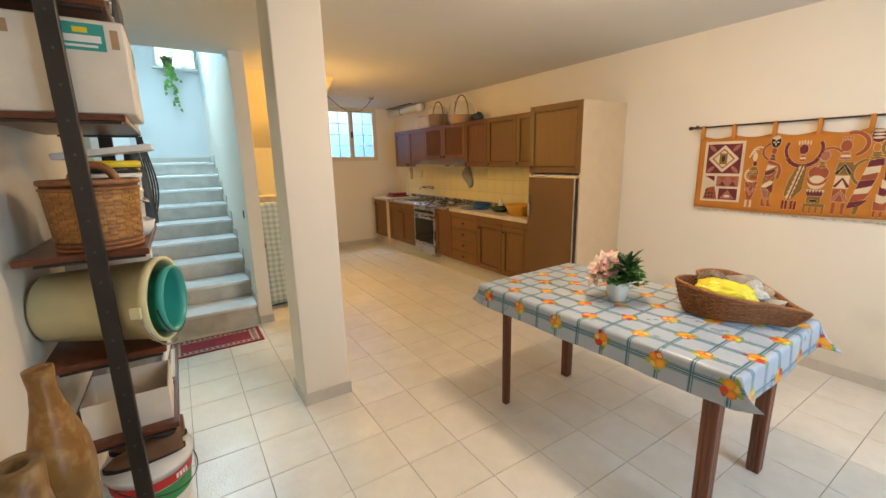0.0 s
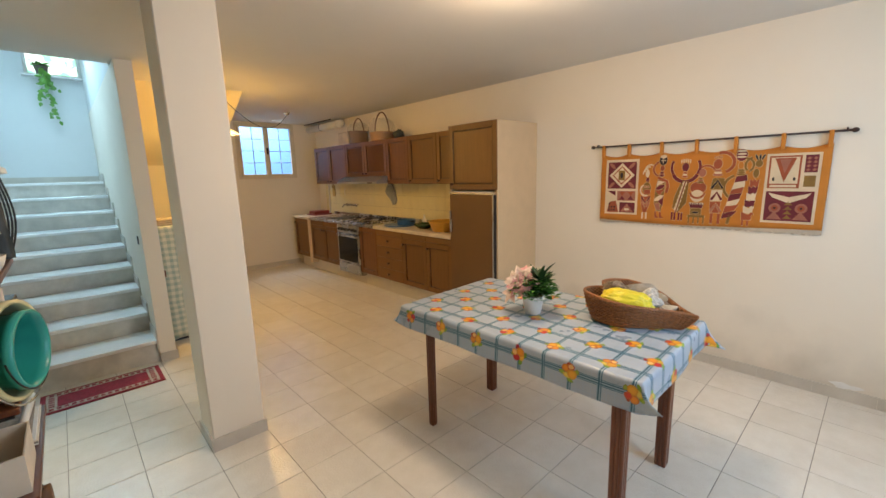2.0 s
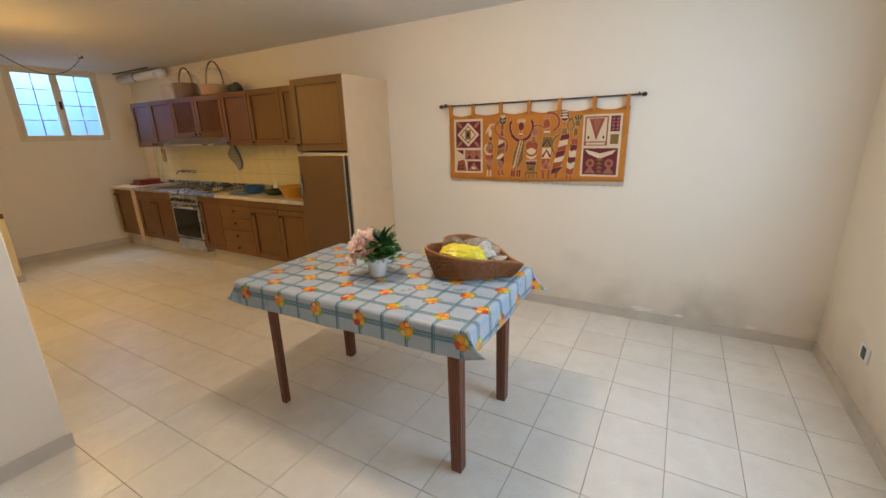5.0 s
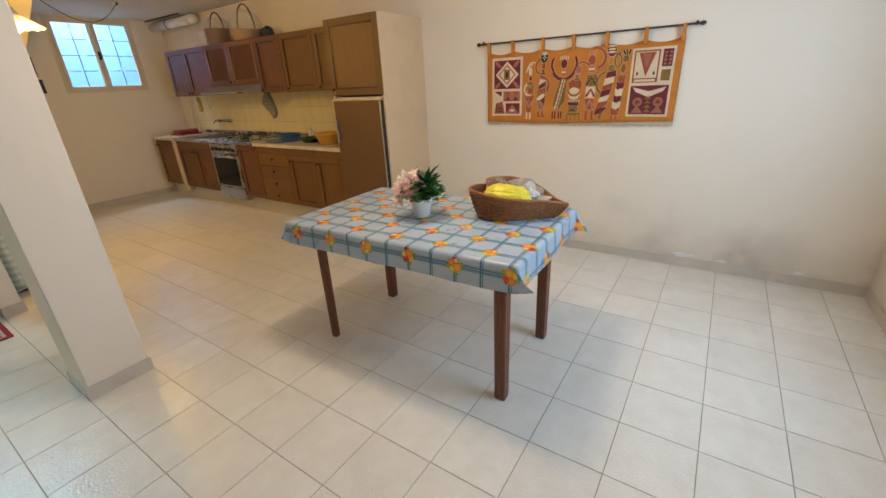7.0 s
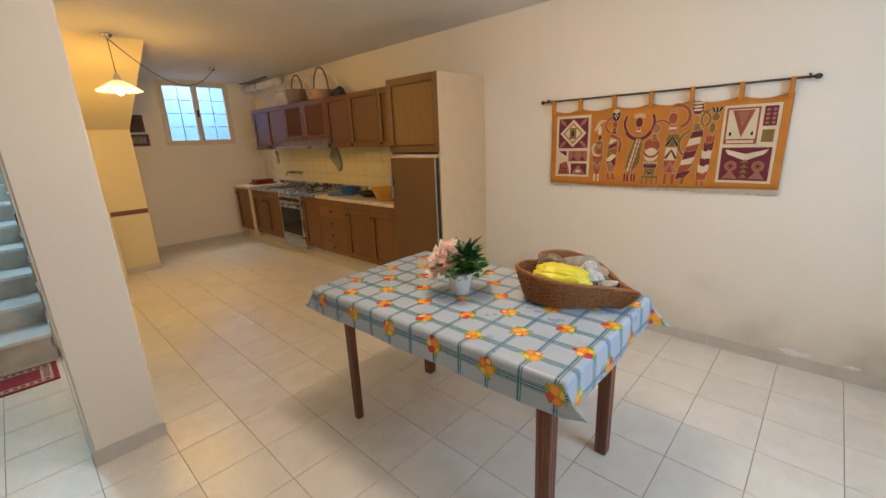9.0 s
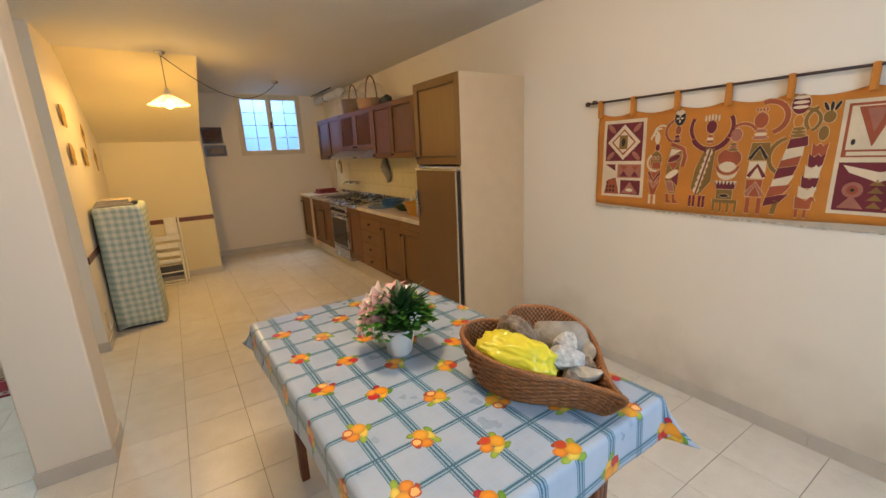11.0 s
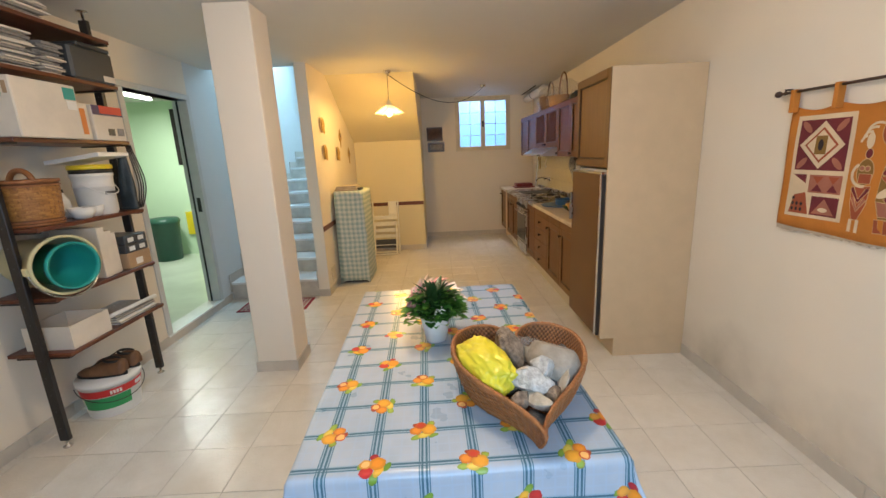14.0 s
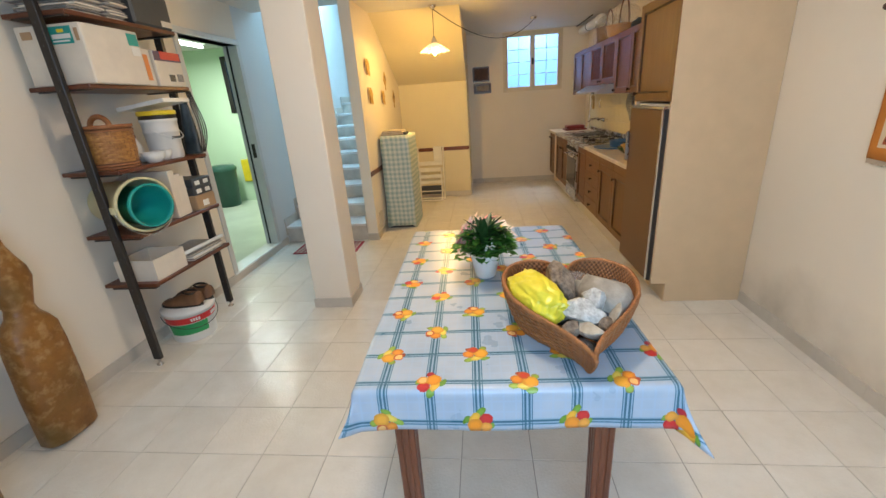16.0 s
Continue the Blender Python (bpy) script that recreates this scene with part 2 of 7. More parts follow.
BROWN_RED = wood("reddish_kitchen_wood", (0.125, 0.047, 0.013), (0.185, 0.074, 0.022), 0.48, "Z")
KNOB = wood("dark_knob_wood", (0.03, 0.012, 0.006), (0.07, 0.025, 0.01), 0.3)
FRIDGE = plain("brown_fridge_panel", (0.155, 0.072, 0.022), 0.45, vary=0.08, bump=0.05, scale=3)
PANEL = plain("beige_laminate_panel", (0.64, 0.48, 0.30), 0.45, vary=0.04, bump=0.03)
WORKTOP = plain("speckled_cream_worktop", (0.66, 0.56, 0.42), 0.32, vary=0.16, fine=220, bump=0.02)
STEEL = plain("brushed_steel", (0.50, 0.49, 0.47), 0.27, metal=1.0, vary=0.06, bump=0.02)
CHROME = plain("chrome", (0.75, 0.75, 0.76), 0.12, metal=1.0, vary=0.02, bump=0)
BLACKMETAL = plain("black_painted_metal", (0.022, 0.018, 0.016), 0.42, vary=0.3, bump=0.1)
OVEN = plain("black_oven_glass", (0.012, 0.012, 0.013), 0.08, vary=0.05, bump=0)
OVEN.node_tree.nodes["Principled BSDF"].inputs["Specular IOR Level"].default_value = 0.22
SPLASH = plain("cream_wall_tile", (0.80, 0.72, 0.46), 0.2, vary=0.04, bump=0.03)
WHITE = plain("white_plastic", (0.80, 0.79, 0.76), 0.35, vary=0.05, bump=0.03)
CREAMFRAME = plain("cream_window_paint", (0.68, 0.60, 0.46), 0.42, vary=0.06)
LEGWOOD = wood("mahogany_table_leg", (0.12, 0.032, 0.012), (0.22, 0.07, 0.028), 0.32, "Z", 0.6)
SHELFWOOD = wood("dark_shelf_wood", (0.085, 0.022, 0.010), (0.17, 0.05, 0.02), 0.35, "Y")
CLOTH = cloth_material()

# ---------- mesh helpers ----------
def box(bm, x0, x1, y0, y1, z0, z1, bevel=0.0, seg=1):
    vs = [bm.verts.new((x, y, z)) for z in (z0, z1) for y in (y0, y1) for x in (x0, x1)]
    quads = ((0, 2, 3, 1), (4, 5, 7, 6), (0, 1, 5, 4), (2, 6, 7, 3), (0, 4, 6, 2), (1, 3, 7, 5))
    fs = [bm.faces.new([vs[i] for i in q]) for q in quads]
    if bevel:
        edges = list({e for f in fs for e in f.edges})
        bmesh.ops.bevel(bm, geom=edges, offset=bevel, segments=seg, affect="EDGES", profile=0.6)
    return bm


def boxes(*items, bevel=0.0):
    bm = bmesh.new()
    for it in items:
        box(bm, *it, bevel=bevel)
    return bm


def revolve(profile, seg=28, centre=(0, 0, 0), arc=None):
    """A turned shape from (radius, height) pairs; a radius of 0 closes it."""
    bm = bmesh.new()
    rings = []
    for r, z in profile:
        if r <= 1e-6:
            rings.append([bm.verts.new((centre[0], centre[1], centre[2] + z))])
        else:
            rings.append([bm.verts.new((centre[0] + r * math.cos(2 * math.pi * i / seg), centre[1] + r * math.sin(2 * math.pi * i / seg), centre[2] + z)) for i in range(seg)])
    for a, b in zip(rings, rings[1:]):
        for i in range(seg):
            j = (i + 1) % seg
            if len(a) == 1 and len(b) > 1:
                bm.faces.new((a[0], b[j], b[i]))
            elif len(b) == 1 and len(a) > 1:
                bm.faces.new((a[i], a[j], b[0]))
            elif len(a) > 1:
                bm.faces.new((a[i], a[j], b[j], b[i]))
    bmesh.ops.recalc_face_normals(bm, faces=bm.faces)
    return bm


def tube(points, radius, seg=8, bm=None, closed=False):
    """A round bar along a line of points."""
    bm = bm or bmesh.new()
    pts = [Vector(p) for p in points]
    rings = []
    side = None
    for i, p in enumerate(pts):
        if closed:
            d = pts[(i + 1) % len(pts)] - pts[i - 1]
        else:
            d = pts[min(i + 1, len(pts) - 1)] - pts[max(i - 1, 0)]
        d.normalize()
        if side is None:
            side = d.orthogonal().normalized()
        side = (side - d * side.dot(d)).normalized()
        up = d.cross(side)
        r = radius[i] if isinstance(radius, (list, tuple)) else radius
        rings.append([bm.verts.new(p + r * (math.cos(2 * math.pi * k / seg) * side + math.sin(2 * math.pi * k / seg) * up)) for k in range(seg)])
    pairs = list(zip(rings, rings[1:]))
    if closed:
        pairs.append((rings[-1], rings[0]))
    for a, b in pairs:
        for k in range(seg):
            bm.faces.new((a[k], a[(k + 1) % seg], b[(k + 1) % seg], b[k]))
    if not closed:
        bm.faces.new(rings[0][::-1])
        bm.faces.new(rings[-1])
    return bm


def slab(outline, thick, bevel=0.0):
    """A flat piece: an outline of (x, y) in the ground plane, given a thickness upwards."""
    bm = bmesh.new()
    low = [bm.verts.new((x, y, 0)) for x, y in outline]
    top = [bm.verts.new((x, y, thick)) for x, y in outline]
    bm.faces.new(low[::-1])
    bm.faces.new(top)
    n = len(outline)
    for i in range(n):
        j = (i + 1) % n
        bm.faces.new((low[i], low[j], top[j], top[i]))
    bmesh.ops.recalc_face_normals(bm, faces=bm.faces)
    return bm


def stone(radius, squash, seed, sub=3, rough=0.28):
    bm = bmesh.new()
    bmesh.ops.create_icosphere(bm, subdivisions=sub, radius=radius)
    for v in bm.verts:
        d = v.co.normalized()
        k = 1 + rough * noise.noise(d * 1.7 + Vector((seed * 3.1, seed, 0))) + rough * 0.5 * noise.noise(d * 5 + Vector((seed, 0, seed))) - rough * 0.35 * abs(noise.noise(d * 9 + Vector((0, seed, seed))))
        v.co = Vector((v.co.x * squash[0], v.co.y * squash[1], v.co.z * squash[2])) * k
    return bm


def moved(bm, m):
    bmesh.ops.transform(bm, matrix=m, verts=bm.verts)
    return bm


def thing(name, at, label, category, group="", kind=""):
    ob = new(name)
    ob.empty_display_size = 0.05
    ob.location = at
    return tagged(ob, label, category, group, kind)


def place(ob):
    p = Vector(ob.location)
    while ob.parent:
        ob = ob.parent
        p += Vector(ob.location)
    return p


def part(name, bm, material, parent=None, label="", smooth=False):
    """Links a bmesh, given in world metres, as one mesh object under a thing or a part."""
    if parent is not None:
        bmesh.ops.translate(bm, vec=-place(parent), verts=bm.verts)
    me = bpy.data.meshes.new(name)
    bm.to_mesh(me)
    bm.free()
    me.materials.append(material)
    if smooth:
        for p in me.polygons:
            p.use_smooth = True
    ob = new(name, me)
    ob.parent = parent
    return tagged(ob, label)


def solo(name, bm, material, at, label, category, group="", smooth=False, kind=""):
    """A thing that is one single mesh, with its origin at its base."""
    bmesh.ops.translate(bm, vec=-Vector(at), verts=bm.verts)
    me = bpy.data.meshes.new(name)
    bm.to_mesh(me)
    bm.free()
    me.materials.append(material)
    if smooth:
        for p in me.polygons:
            p.use_smooth = True
    ob = new(name, me)
    ob.location = at
    return tagged(ob, label, category, group, kind)


def setting(name, bm, material, label, category, smooth=False):
    return solo(name, bm, material, (0, 0, 0), label, category, "", smooth, "structure")


# ---------- structure ----------
XW, XE, YS, YN, ZC = 2.43, 6.475, -0.66, 7.47, 2.415
XP0, XP1 = 3.40, 3.515           # partition beside the stairs
KX0, KX1, KZ0, KZ1 = 5.115, 6.075, 1.505, 2.405   # kitchen window
setting("wall_east", boxes((XE, XE + 0.15, YS - 0.15, YN + 0.15, -0.1, ZC)), WALL_DAMP, "cream painted plaster wall with damp marks along its foot", "wall")
setting("wall_north", boxes((4.53, KX0, YN, YN + 0.2, -0.1, ZC), (KX1, XE, YN, YN + 0.2, -0.1, ZC), (KX0, KX1, YN, YN + 0.2, -0.1, KZ0), (KX0, KX1, YN, YN + 0.2, KZ1, ZC)), WALL, "cream painted kitchen end wall with a high window", "wall")
WX0, WX1, WZ0, WZ1 = 4.35, 5.55, 1.0, 2.1
setting("wall_south", boxes((XW - 0.13, WX0, YS - 0.2, YS, -0.1, ZC), (WX1, XE, YS - 0.2, YS, -0.1, ZC), (WX0, WX1, YS - 0.2, YS, -0.1, WZ0), (WX0, WX1, YS - 0.2, YS, WZ1, ZC)), WALL_DAMP, "cream painted wall with a window opening", "wall")
DY0, DY1, DZ0, DZ1 = 3.30, 4.19, 0.085, 2.07
setting("wall_west", boxes((XW - 0.13, XW, YS, DY0, -0.1, ZC), (XW - 0.13, XW, DY0, DY1, DZ1, ZC), (XW - 0.13, XW, DY0, DY1, -0.1, DZ0 - 0.02)), WALL, "white painted wall with a doorway beside the shelving", "wall")
setting("wall_stair_west", boxes((XW - 0.13, XW, DY1, 7.72, -0.1, 3.95)), WALL_STAIR, "white painted stairwell wall in daylight", "wall")
SX0, SX1, SZ0, SZ1 = 2.86, 3.395, 2.85, 3.45
setting("wall_stair_north", boxes((XW, SX0, 7.72, 7.9, 0, 3.95), (SX0, SX1, 7.72, 7.9, 0, SZ0), (SX0, SX1, 7.72, 7.9, SZ1, 3.95), (SX1, XP1, 7.72, 7.9, 0, 3.95)), WALL_STAIR, "white painted wall above the stair landing", "wall")
setting("partition_wall", boxes((XP0, XP1, 4.39, 7.72, -0.1, ZC)), WALL, "cream partition wall between stairs and laundry nook", "wall")
setting("partition_wall_upper", boxes((XP0, XP1, 4.72, 7.72, ZC, 3.95)), WALL_STAIR, "white upper stairwell wall", "wall")
setting("wall_above_stair_opening", boxes((XW, XP1, 4.58, 4.72, ZC + 0.26, 3.95)), WALL_STAIR, "white wall above the stair opening", "wall")
setting("stairwell_ceiling", boxes((XW - 0.13, XP1, 4.58, 7.9, 3.95, 4.1)), CEIL, "white stairwell ceiling", "ceiling")
setting("ceiling", boxes((XP1, XE, YS - 0.2, YN + 0.2, ZC, ZC + 0.25), (XW - 0.13, XP1, YS - 0.2, 4.58, ZC, ZC + 0.25)), CEIL, "flat cream-white painted ceiling", "ceiling")
# laundry nook: back wall with a sloping soffit under the upper flight
bm = bmesh.new()
ys, zs = 6.487, 1.70
prof = [(ys, -0.1), (ys, zs), (5.10, ZC), (7.47, ZC), (7.47, -0.1)]
a = [bm.verts.new((XP1, y, z)) for y, z in prof]
b = [bm.verts.new((4.53, y, z)) for y, z in prof]
bm.faces.new(a), bm.faces.new(b[::-1])
for i in range(5):
    j = (i + 1) % 5
    bm.faces.new((a[i], b[i], b[j], a[j]))
bmesh.ops.recalc_face_normals(bm, faces=bm.faces)
setting("nook_wall", bm, WALL_NOOK, "yellowish nook wall with a sloping soffit under the upper stairs", "wall")
col = setting("column", boxes((3.405, 3.685, 2.775, 3.045, -0.02, ZC), bevel=0.006), WALL, "square cream plastered column standing free in the room", "column")
# the slab under the tiles
floor = setting("floor", boxes((XW - 0.13, XE, YS - 0.2, YN + 0.2, -0.1, -0.0035)), GROUT, "glossy cream ceramic tile floor with thin grey joints", "floor")


def skirting(name, x0, x1, y0, y1, label="beige ceramic tile skirting along the wall"):
    """Skirting of separate tiles along one wall."""
    bm = bmesh.new()
    along_x = (x1 - x0) > (y1 - y0)
    lo, hi = (x0, x1) if along_x else (y0, y1)
    p = lo
    while p < hi - 0.01:
        q = min(p + 0.30, hi)
        if along_x:
            box(bm, p + 0.0008, q - 0.0008, y0, y1, 0.0, 0.076)
        else:
            box(bm, x0, x1, p + 0.0008, q - 0.0008, 0.0, 0.076)
        p = q
    return setting(name, bm, SKIRT, label, "skirting")


skirting("baseboard_east", XE - 0.011, XE, YS + 0.012, 2.75)
skirting("baseboard_south", XW, XE, YS, YS + 0.011)
skirting("baseboard_north", 4.545, 6.0, YN - 0.011, YN)
skirting("baseboard_west", XW, XW + 0.011, YS + 0.012, 4.38)
skirting("baseboard_nook", XP1 + 0.012, 4.53, 6.476, 6.487)
skirting("baseboard_nook_side", 4.53, 4.541, 6.48, YN - 0.012)
skirting("baseboard_partition", XP1, XP1 + 0.011, 4.38, 6.47)
skirting("baseboard_partition_end", XP0 + 0.001, XP1, 4.379, 4.39)
skirting("baseboard_column_front", 3.395, 3.695, 2.765, 2.775)
skirting("baseboard_column_right", 3.685, 3.695, 2.776, 3.045)
skirting("baseboard_column_left", 3.395, 3.405, 2.776, 3.045)
skirting("baseboard_column_back", 3.395, 3.695, 3.045, 3.055)

# ---------- stairs ----------
stairs = thing("stairs", (2.915, 4.40, 0), "white marble stair flight with beige risers going up", "stairs", kind="structure")
N, RISE, RUN = 8, 0.1665, 0.33
for i in range(N + 1):
    y0, z1 = 4.40 + RUN * i, 0.195 + RISE * i
    y1 = y0 + RUN if i < N else 7.72
    z0 = 0 if i == 0 else z1 - RISE
    part("riser", boxes((XW + 0.002, XP0 - 0.002, y0 + 0.02, y1 + 0.02 if i < N else y1, z0, z1 - 0.03)), RISER, stairs, "beige marble riser")
    part("tread", boxes((XW + 0.002, XP0 - 0.002, y0, y1 + 0.02 if i < N else y1, z1 - 0.03, z1), bevel=0.004), MARBLE, stairs, "white marble tread")
    for x0, x1 in ((XP0 - 0.012, XP0 - 0.001), (XW + 0.001, XW + 0.012)):
        part("string_tile", boxes((x0, x1, y0 + 0.004, y1 - 0.002, z1 + 0.001, z1 + 0.09), (x0, x1, y0 - 0.02, y0 + 0.003, z1 - 0.10, z1 + 0.09)), SKIRT, stairs)
part("landing_skirting", boxes((XW + 0.013, XP0 - 0.013, 7.708, 7.719, 0.195 + RISE * N, 0.27 + RISE * N)), SKIRT, stairs)

# ---------- windows ----------
def window(name, x0, x1, y, z0, z1, cols, rows, label, depth=0.05):
    w = thing(name, ((x0 + x1) / 2, y, z0), label, "window", kind="structure")
    part("window_frame", boxes((x0, x1, y, y + depth, z0, z0 + 0.04), (x0, x1, y, y + depth, z1 - 0.04, z1), (x0, x0 + 0.04, y, y + depth, z0 + 0.04, z1 - 0.04), (x1 - 0.04, x1, y, y + depth, z0 + 0.04, z1 - 0.04), bevel=0.004), CREAMFRAME, w)
    mid = (x0 + x1) / 2
    for a0, a1 in ((x0 + 0.04, mid - 0.001), (mid + 0.001, x1 - 0.04)):
        s = part("sash", boxes((a0, a1, y - 0.012, y + 0.03, z0 + 0.035, z0 + 0.075), (a0, a1, y - 0.012, y + 0.03, z1 - 0.075, z1 - 0.035), (a0, a0 + 0.038, y - 0.012, y + 0.03, z0 + 0.075, z1 - 0.075), (a1 - 0.038, a1, y - 0.012, y + 0.03, z0 + 0.075, z1 - 0.075), bevel=0.003), CREAMFRAME, w)
        b0, b1, c0, c1 = a0 + 0.038, a1 - 0.038, z0 + 0.075, z1 - 0.075
        for i in range(1, cols):
            x = b0 + (b1 - b0) * i / cols
            part("glazing_bar", boxes((x - 0.004, x + 0.004, y + 0.002, y + 0.02, c0, c1)), STEEL, s)
        for i in range(1, rows):
            z = c0 + (c1 - c0) * i / rows
            part("glazing_bar", boxes((b0, b1, y + 0.003, y + 0.019, z - 0.004, z + 0.004)), STEEL, s)
        for i in range(cols):
            for j in range(rows):
                pane = part("pane", boxes((b0 + (b1 - b0) * i / cols, b0 + (b1 - b0) * (i + 1) / cols, y + 0.010, y + 0.013, c0 + (c1 - c0) * j / rows, c0 + (c1 - c0) * (j + 1) / rows)), PANE, s)
                pane.visible_shadow = False
    part("window_handle", boxes((mid - 0.014, mid + 0.014, y - 0.035, y - 0.012, (z0 + z1) / 2 - 0.05, (z0 + z1) / 2 + 0.05), bevel=0.005), BLACKMETAL, w, "dark window latch")
    return w


PANE = glass("frosted_glass", (0.80, 0.92, 1.0), 0.12)
window("window_1", KX0, KX1, 7.465, KZ0, KZ1, 2, 4, "cream wooden two-leaf window with small frosted panes")
OUT = glowing("daylight_outside", (0.25, 0.46, 0.82), 0.56)
setting("backdrop_kitchen_window", boxes((4.7, 6.6, 8.3, 8.31, 1.2, 2.75)), OUT, "pale blue daylight outside the kitchen window", "backdrop")
setting("backdrop_back_window", boxes((4.2, 5.7, -1.2, -1.19, 0.8, 2.3)), OUT, "pale blue daylight outside the back window", "backdrop")
# ---------- kitchen ----------
def framed_door(parent, y0, y1, z0, z1, x, material, knob, lattice=False, knobs=True):
    """A cabinet door that faces the room: frame, sunk panel and a knob."""
    g, f, t = 0.002, 0.055, 0.02
    y0, y1, z0, z1 = y0 + g, y1 - g, z0 + g, z1 - g
    d = part("door", boxes((x, x + t, y0, y0 + f, z0, z1), (x, x + t, y1 - f, y1, z0, z1), (x, x + t, y0 + f, y1 - f, z0, z0 + f), (x, x + t, y0 + f, y1 - f, z1 - f, z1), bevel=0.0025), material, parent)
    part("door_panel", boxes((x + 0.013, x + 0.019, y0 + f - 0.003, y1 - f + 0.003, z0 + f - 0.003, z1 - f + 0.003)), material, d)
    i0, i1, k0, k1 = y0 + f, y1 - f, z0 + f, z1 - f
    # Inner moulding; its near-black colour stands in for the sunk panel's shadow line.
    part("shadow_line_bead", boxes((x + 0.004, x + 0.0128, i0 + 0.0005, i0 + 0.008, k0, k1), (x + 0.004, x + 0.0128, i1 - 0.008, i1 - 0.0005, k0, k1), (x + 0.004, x + 0.0128, i0 + 0.0085, i1 - 0.0085, k0 + 0.0005, k0 + 0.008), (x + 0.004, x + 0.0128, i0 + 0.0085, i1 - 0.0085, k1 - 0.008, k1 - 0.0005), bevel=0.002), KNOB, d, "inner moulding coloured dark as the panel shadow line")
    if lattice:
        bm = bmesh.new()
        a0, a1, b0, b1 = y0 + f, y1 - f, z0 + f, z1 - f
        step = 0.045
        for s in (1, -1):
            k = -12
            while k < 14:
                # a diagonal strip clipped to the panel
                pts = []
                for i in range(21):
                    yy = a0 + (a1 - a0) * i / 20
                    zz = b0 + (yy - a0) * s + k * step
                    if b0 <= zz <= b1:
                        pts.append((x + 0.006, yy, zz))
                if len(pts) > 1:
                    tube([pts[0], pts[-1]], 0.003, 4, bm)
                k += 1
        part("lattice", bm, BROWN_RED, d, "thin crossed wooden lattice")
    if knobs:
        bm = revolve([(0, 0), (0.008, 0), (0.007, 0.012), (0.015, 0.018), (0.014, 0.026), (0, 0.029)], 12)
        moved(bm, pose(x - 0.001, knob[0], knob[1], 0, -90, 0))
        part("knob", bm, KNOB, d, "dark turned wooden knob", True)
    return d


BX, BZ0, BZ1 = 5.88, 0.195, 0.83


PLINTH = plain("pale_grey_plinth", (0.60, 0.56, 0.49), 0.35, vary=0.06)


def base_unit(y0, y1, label, doors, material=None, rail=True, plinth_x=5.972):
    material = material or BROWN
    u = thing("base_cabinet", ((BX + XE) / 2, (y0 + y1) / 2, 0), label, "cabinet", "kitchen base cabinets")
    part("body", boxes((BX + 0.021, XE - 0.002, y0 + 0.001, y1 - 0.001, BZ0, BZ1)), material, u)
    part("plinth", boxes((plinth_x, XE - 0.01, y0, y1, 0, BZ0)), PLINTH, u, "pale grey laminate plinth")
    if rail:
        n = 1 if doors == "drawers" else doors
        for i in range(n):
            a, b = y0 + (y1 - y0) * i / n, y0 + (y1 - y0) * (i + 1) / n
            part("rail", boxes((BX, BX + 0.02, a + 0.002, b - 0.002, 0.762, BZ1 - 0.004), bevel=0.003), material, u)
        top = 0.76
    else:
        top = BZ1 - 0.004
    if doors == "drawers":
        hs = (top - BZ0) / 4
        for i in range(4):
            d = part("drawer", boxes((BX, BX + 0.02, y0 + 0.003, y1 - 0.003, BZ0 + hs * i + 0.002, BZ0 + hs * (i + 1) - 0.002), bevel=0.004), material, u)
            bm = revolve([(0, 0), (0.008, 0), (0.007, 0.012), (0.015, 0.018), (0.014, 0.026), (0, 0.029)], 12)
            part("knob", moved(bm, pose(BX - 0.001, (y0 + y1) / 2, BZ0 + hs * (i + 0.55), 0, -90, 0)), KNOB, d, "dark turned wooden knob", True)
    else:
        for i in range(doors):
            a, b = y0 + (y1 - y0) * i / doors, y0 + (y1 - y0) * (i + 1) / doors
            side = (b - 0.04) if (doors == 1 or i == 0) else (a + 0.04)
            framed_door(u, a, b, BZ0, top, BX, material, (side, top - 0.07))
    return u


base_unit(3.385, 3.80, "brown stained wooden base cabinet beside the fridge", 1)
base_unit(3.80, 4.24, "brown stained wooden base cabinet with one door", 1)
base_unit(4.24, 4.80, "brown stained wooden cabinet with four drawers", "drawers")
base_unit(4.80, 5.20, "narrow reddish-brown wooden base cabinet beside the oven", 1, BROWN_RED, False)
base_unit(5.80, 6.68, "brown wooden sink cabinet with two doors", 2)
base_unit(6.78, 7.28, "brown wooden corner cabinet behind a pale upright panel", 1, None, False)
solo("end_panel", boxes((BX - 0.01, XE - 0.004, 6.69, 6.77, 0.12, BZ1)), PANEL, (6.1, 6.73, 0.12), "pale upright filler panel between two kitchen cabinets", "panel")
solo("panel_plinth", boxes((5.975, XE - 0.004, 6.682, 6.778, 0, 0.118)), PLINTH, (6.1, 6.73, 0), "pale grey plinth below the filler panel", "plinth")
# cooker
ck = thing("oven_cooker", (6.15, 5.50, 0), "stainless steel gas cooker with black oven door", "oven")
part("body", boxes((BX + 0.02, XE - 0.01, 5.205, 5.795, 0.13, BZ1)), STEEL, ck)
part("plinth", boxes((5.972, XE - 0.01, 5.205, 5.795, 0, 0.13)), PLINTH, ck)
od = part("oven_door", boxes((BX - 0.012, BX + 0.019, 5.21, 5.79, 0.285, 0.70), bevel=0.004), STEEL, ck)
part("oven_window", boxes((BX - 0.016, BX - 0.0125, 5.245, 5.755, 0.31, 0.655), bevel=0.001), OVEN, od, "black glass oven window")
bm = tube([(BX - 0.045, 5.24, 0.685), (BX - 0.045, 5.76, 0.685)], 0.009, 10)
tube([(BX - 0.045, 5.28, 0.685), (BX - 0.012, 5.28, 0.685)], 0.006, 8, bm)
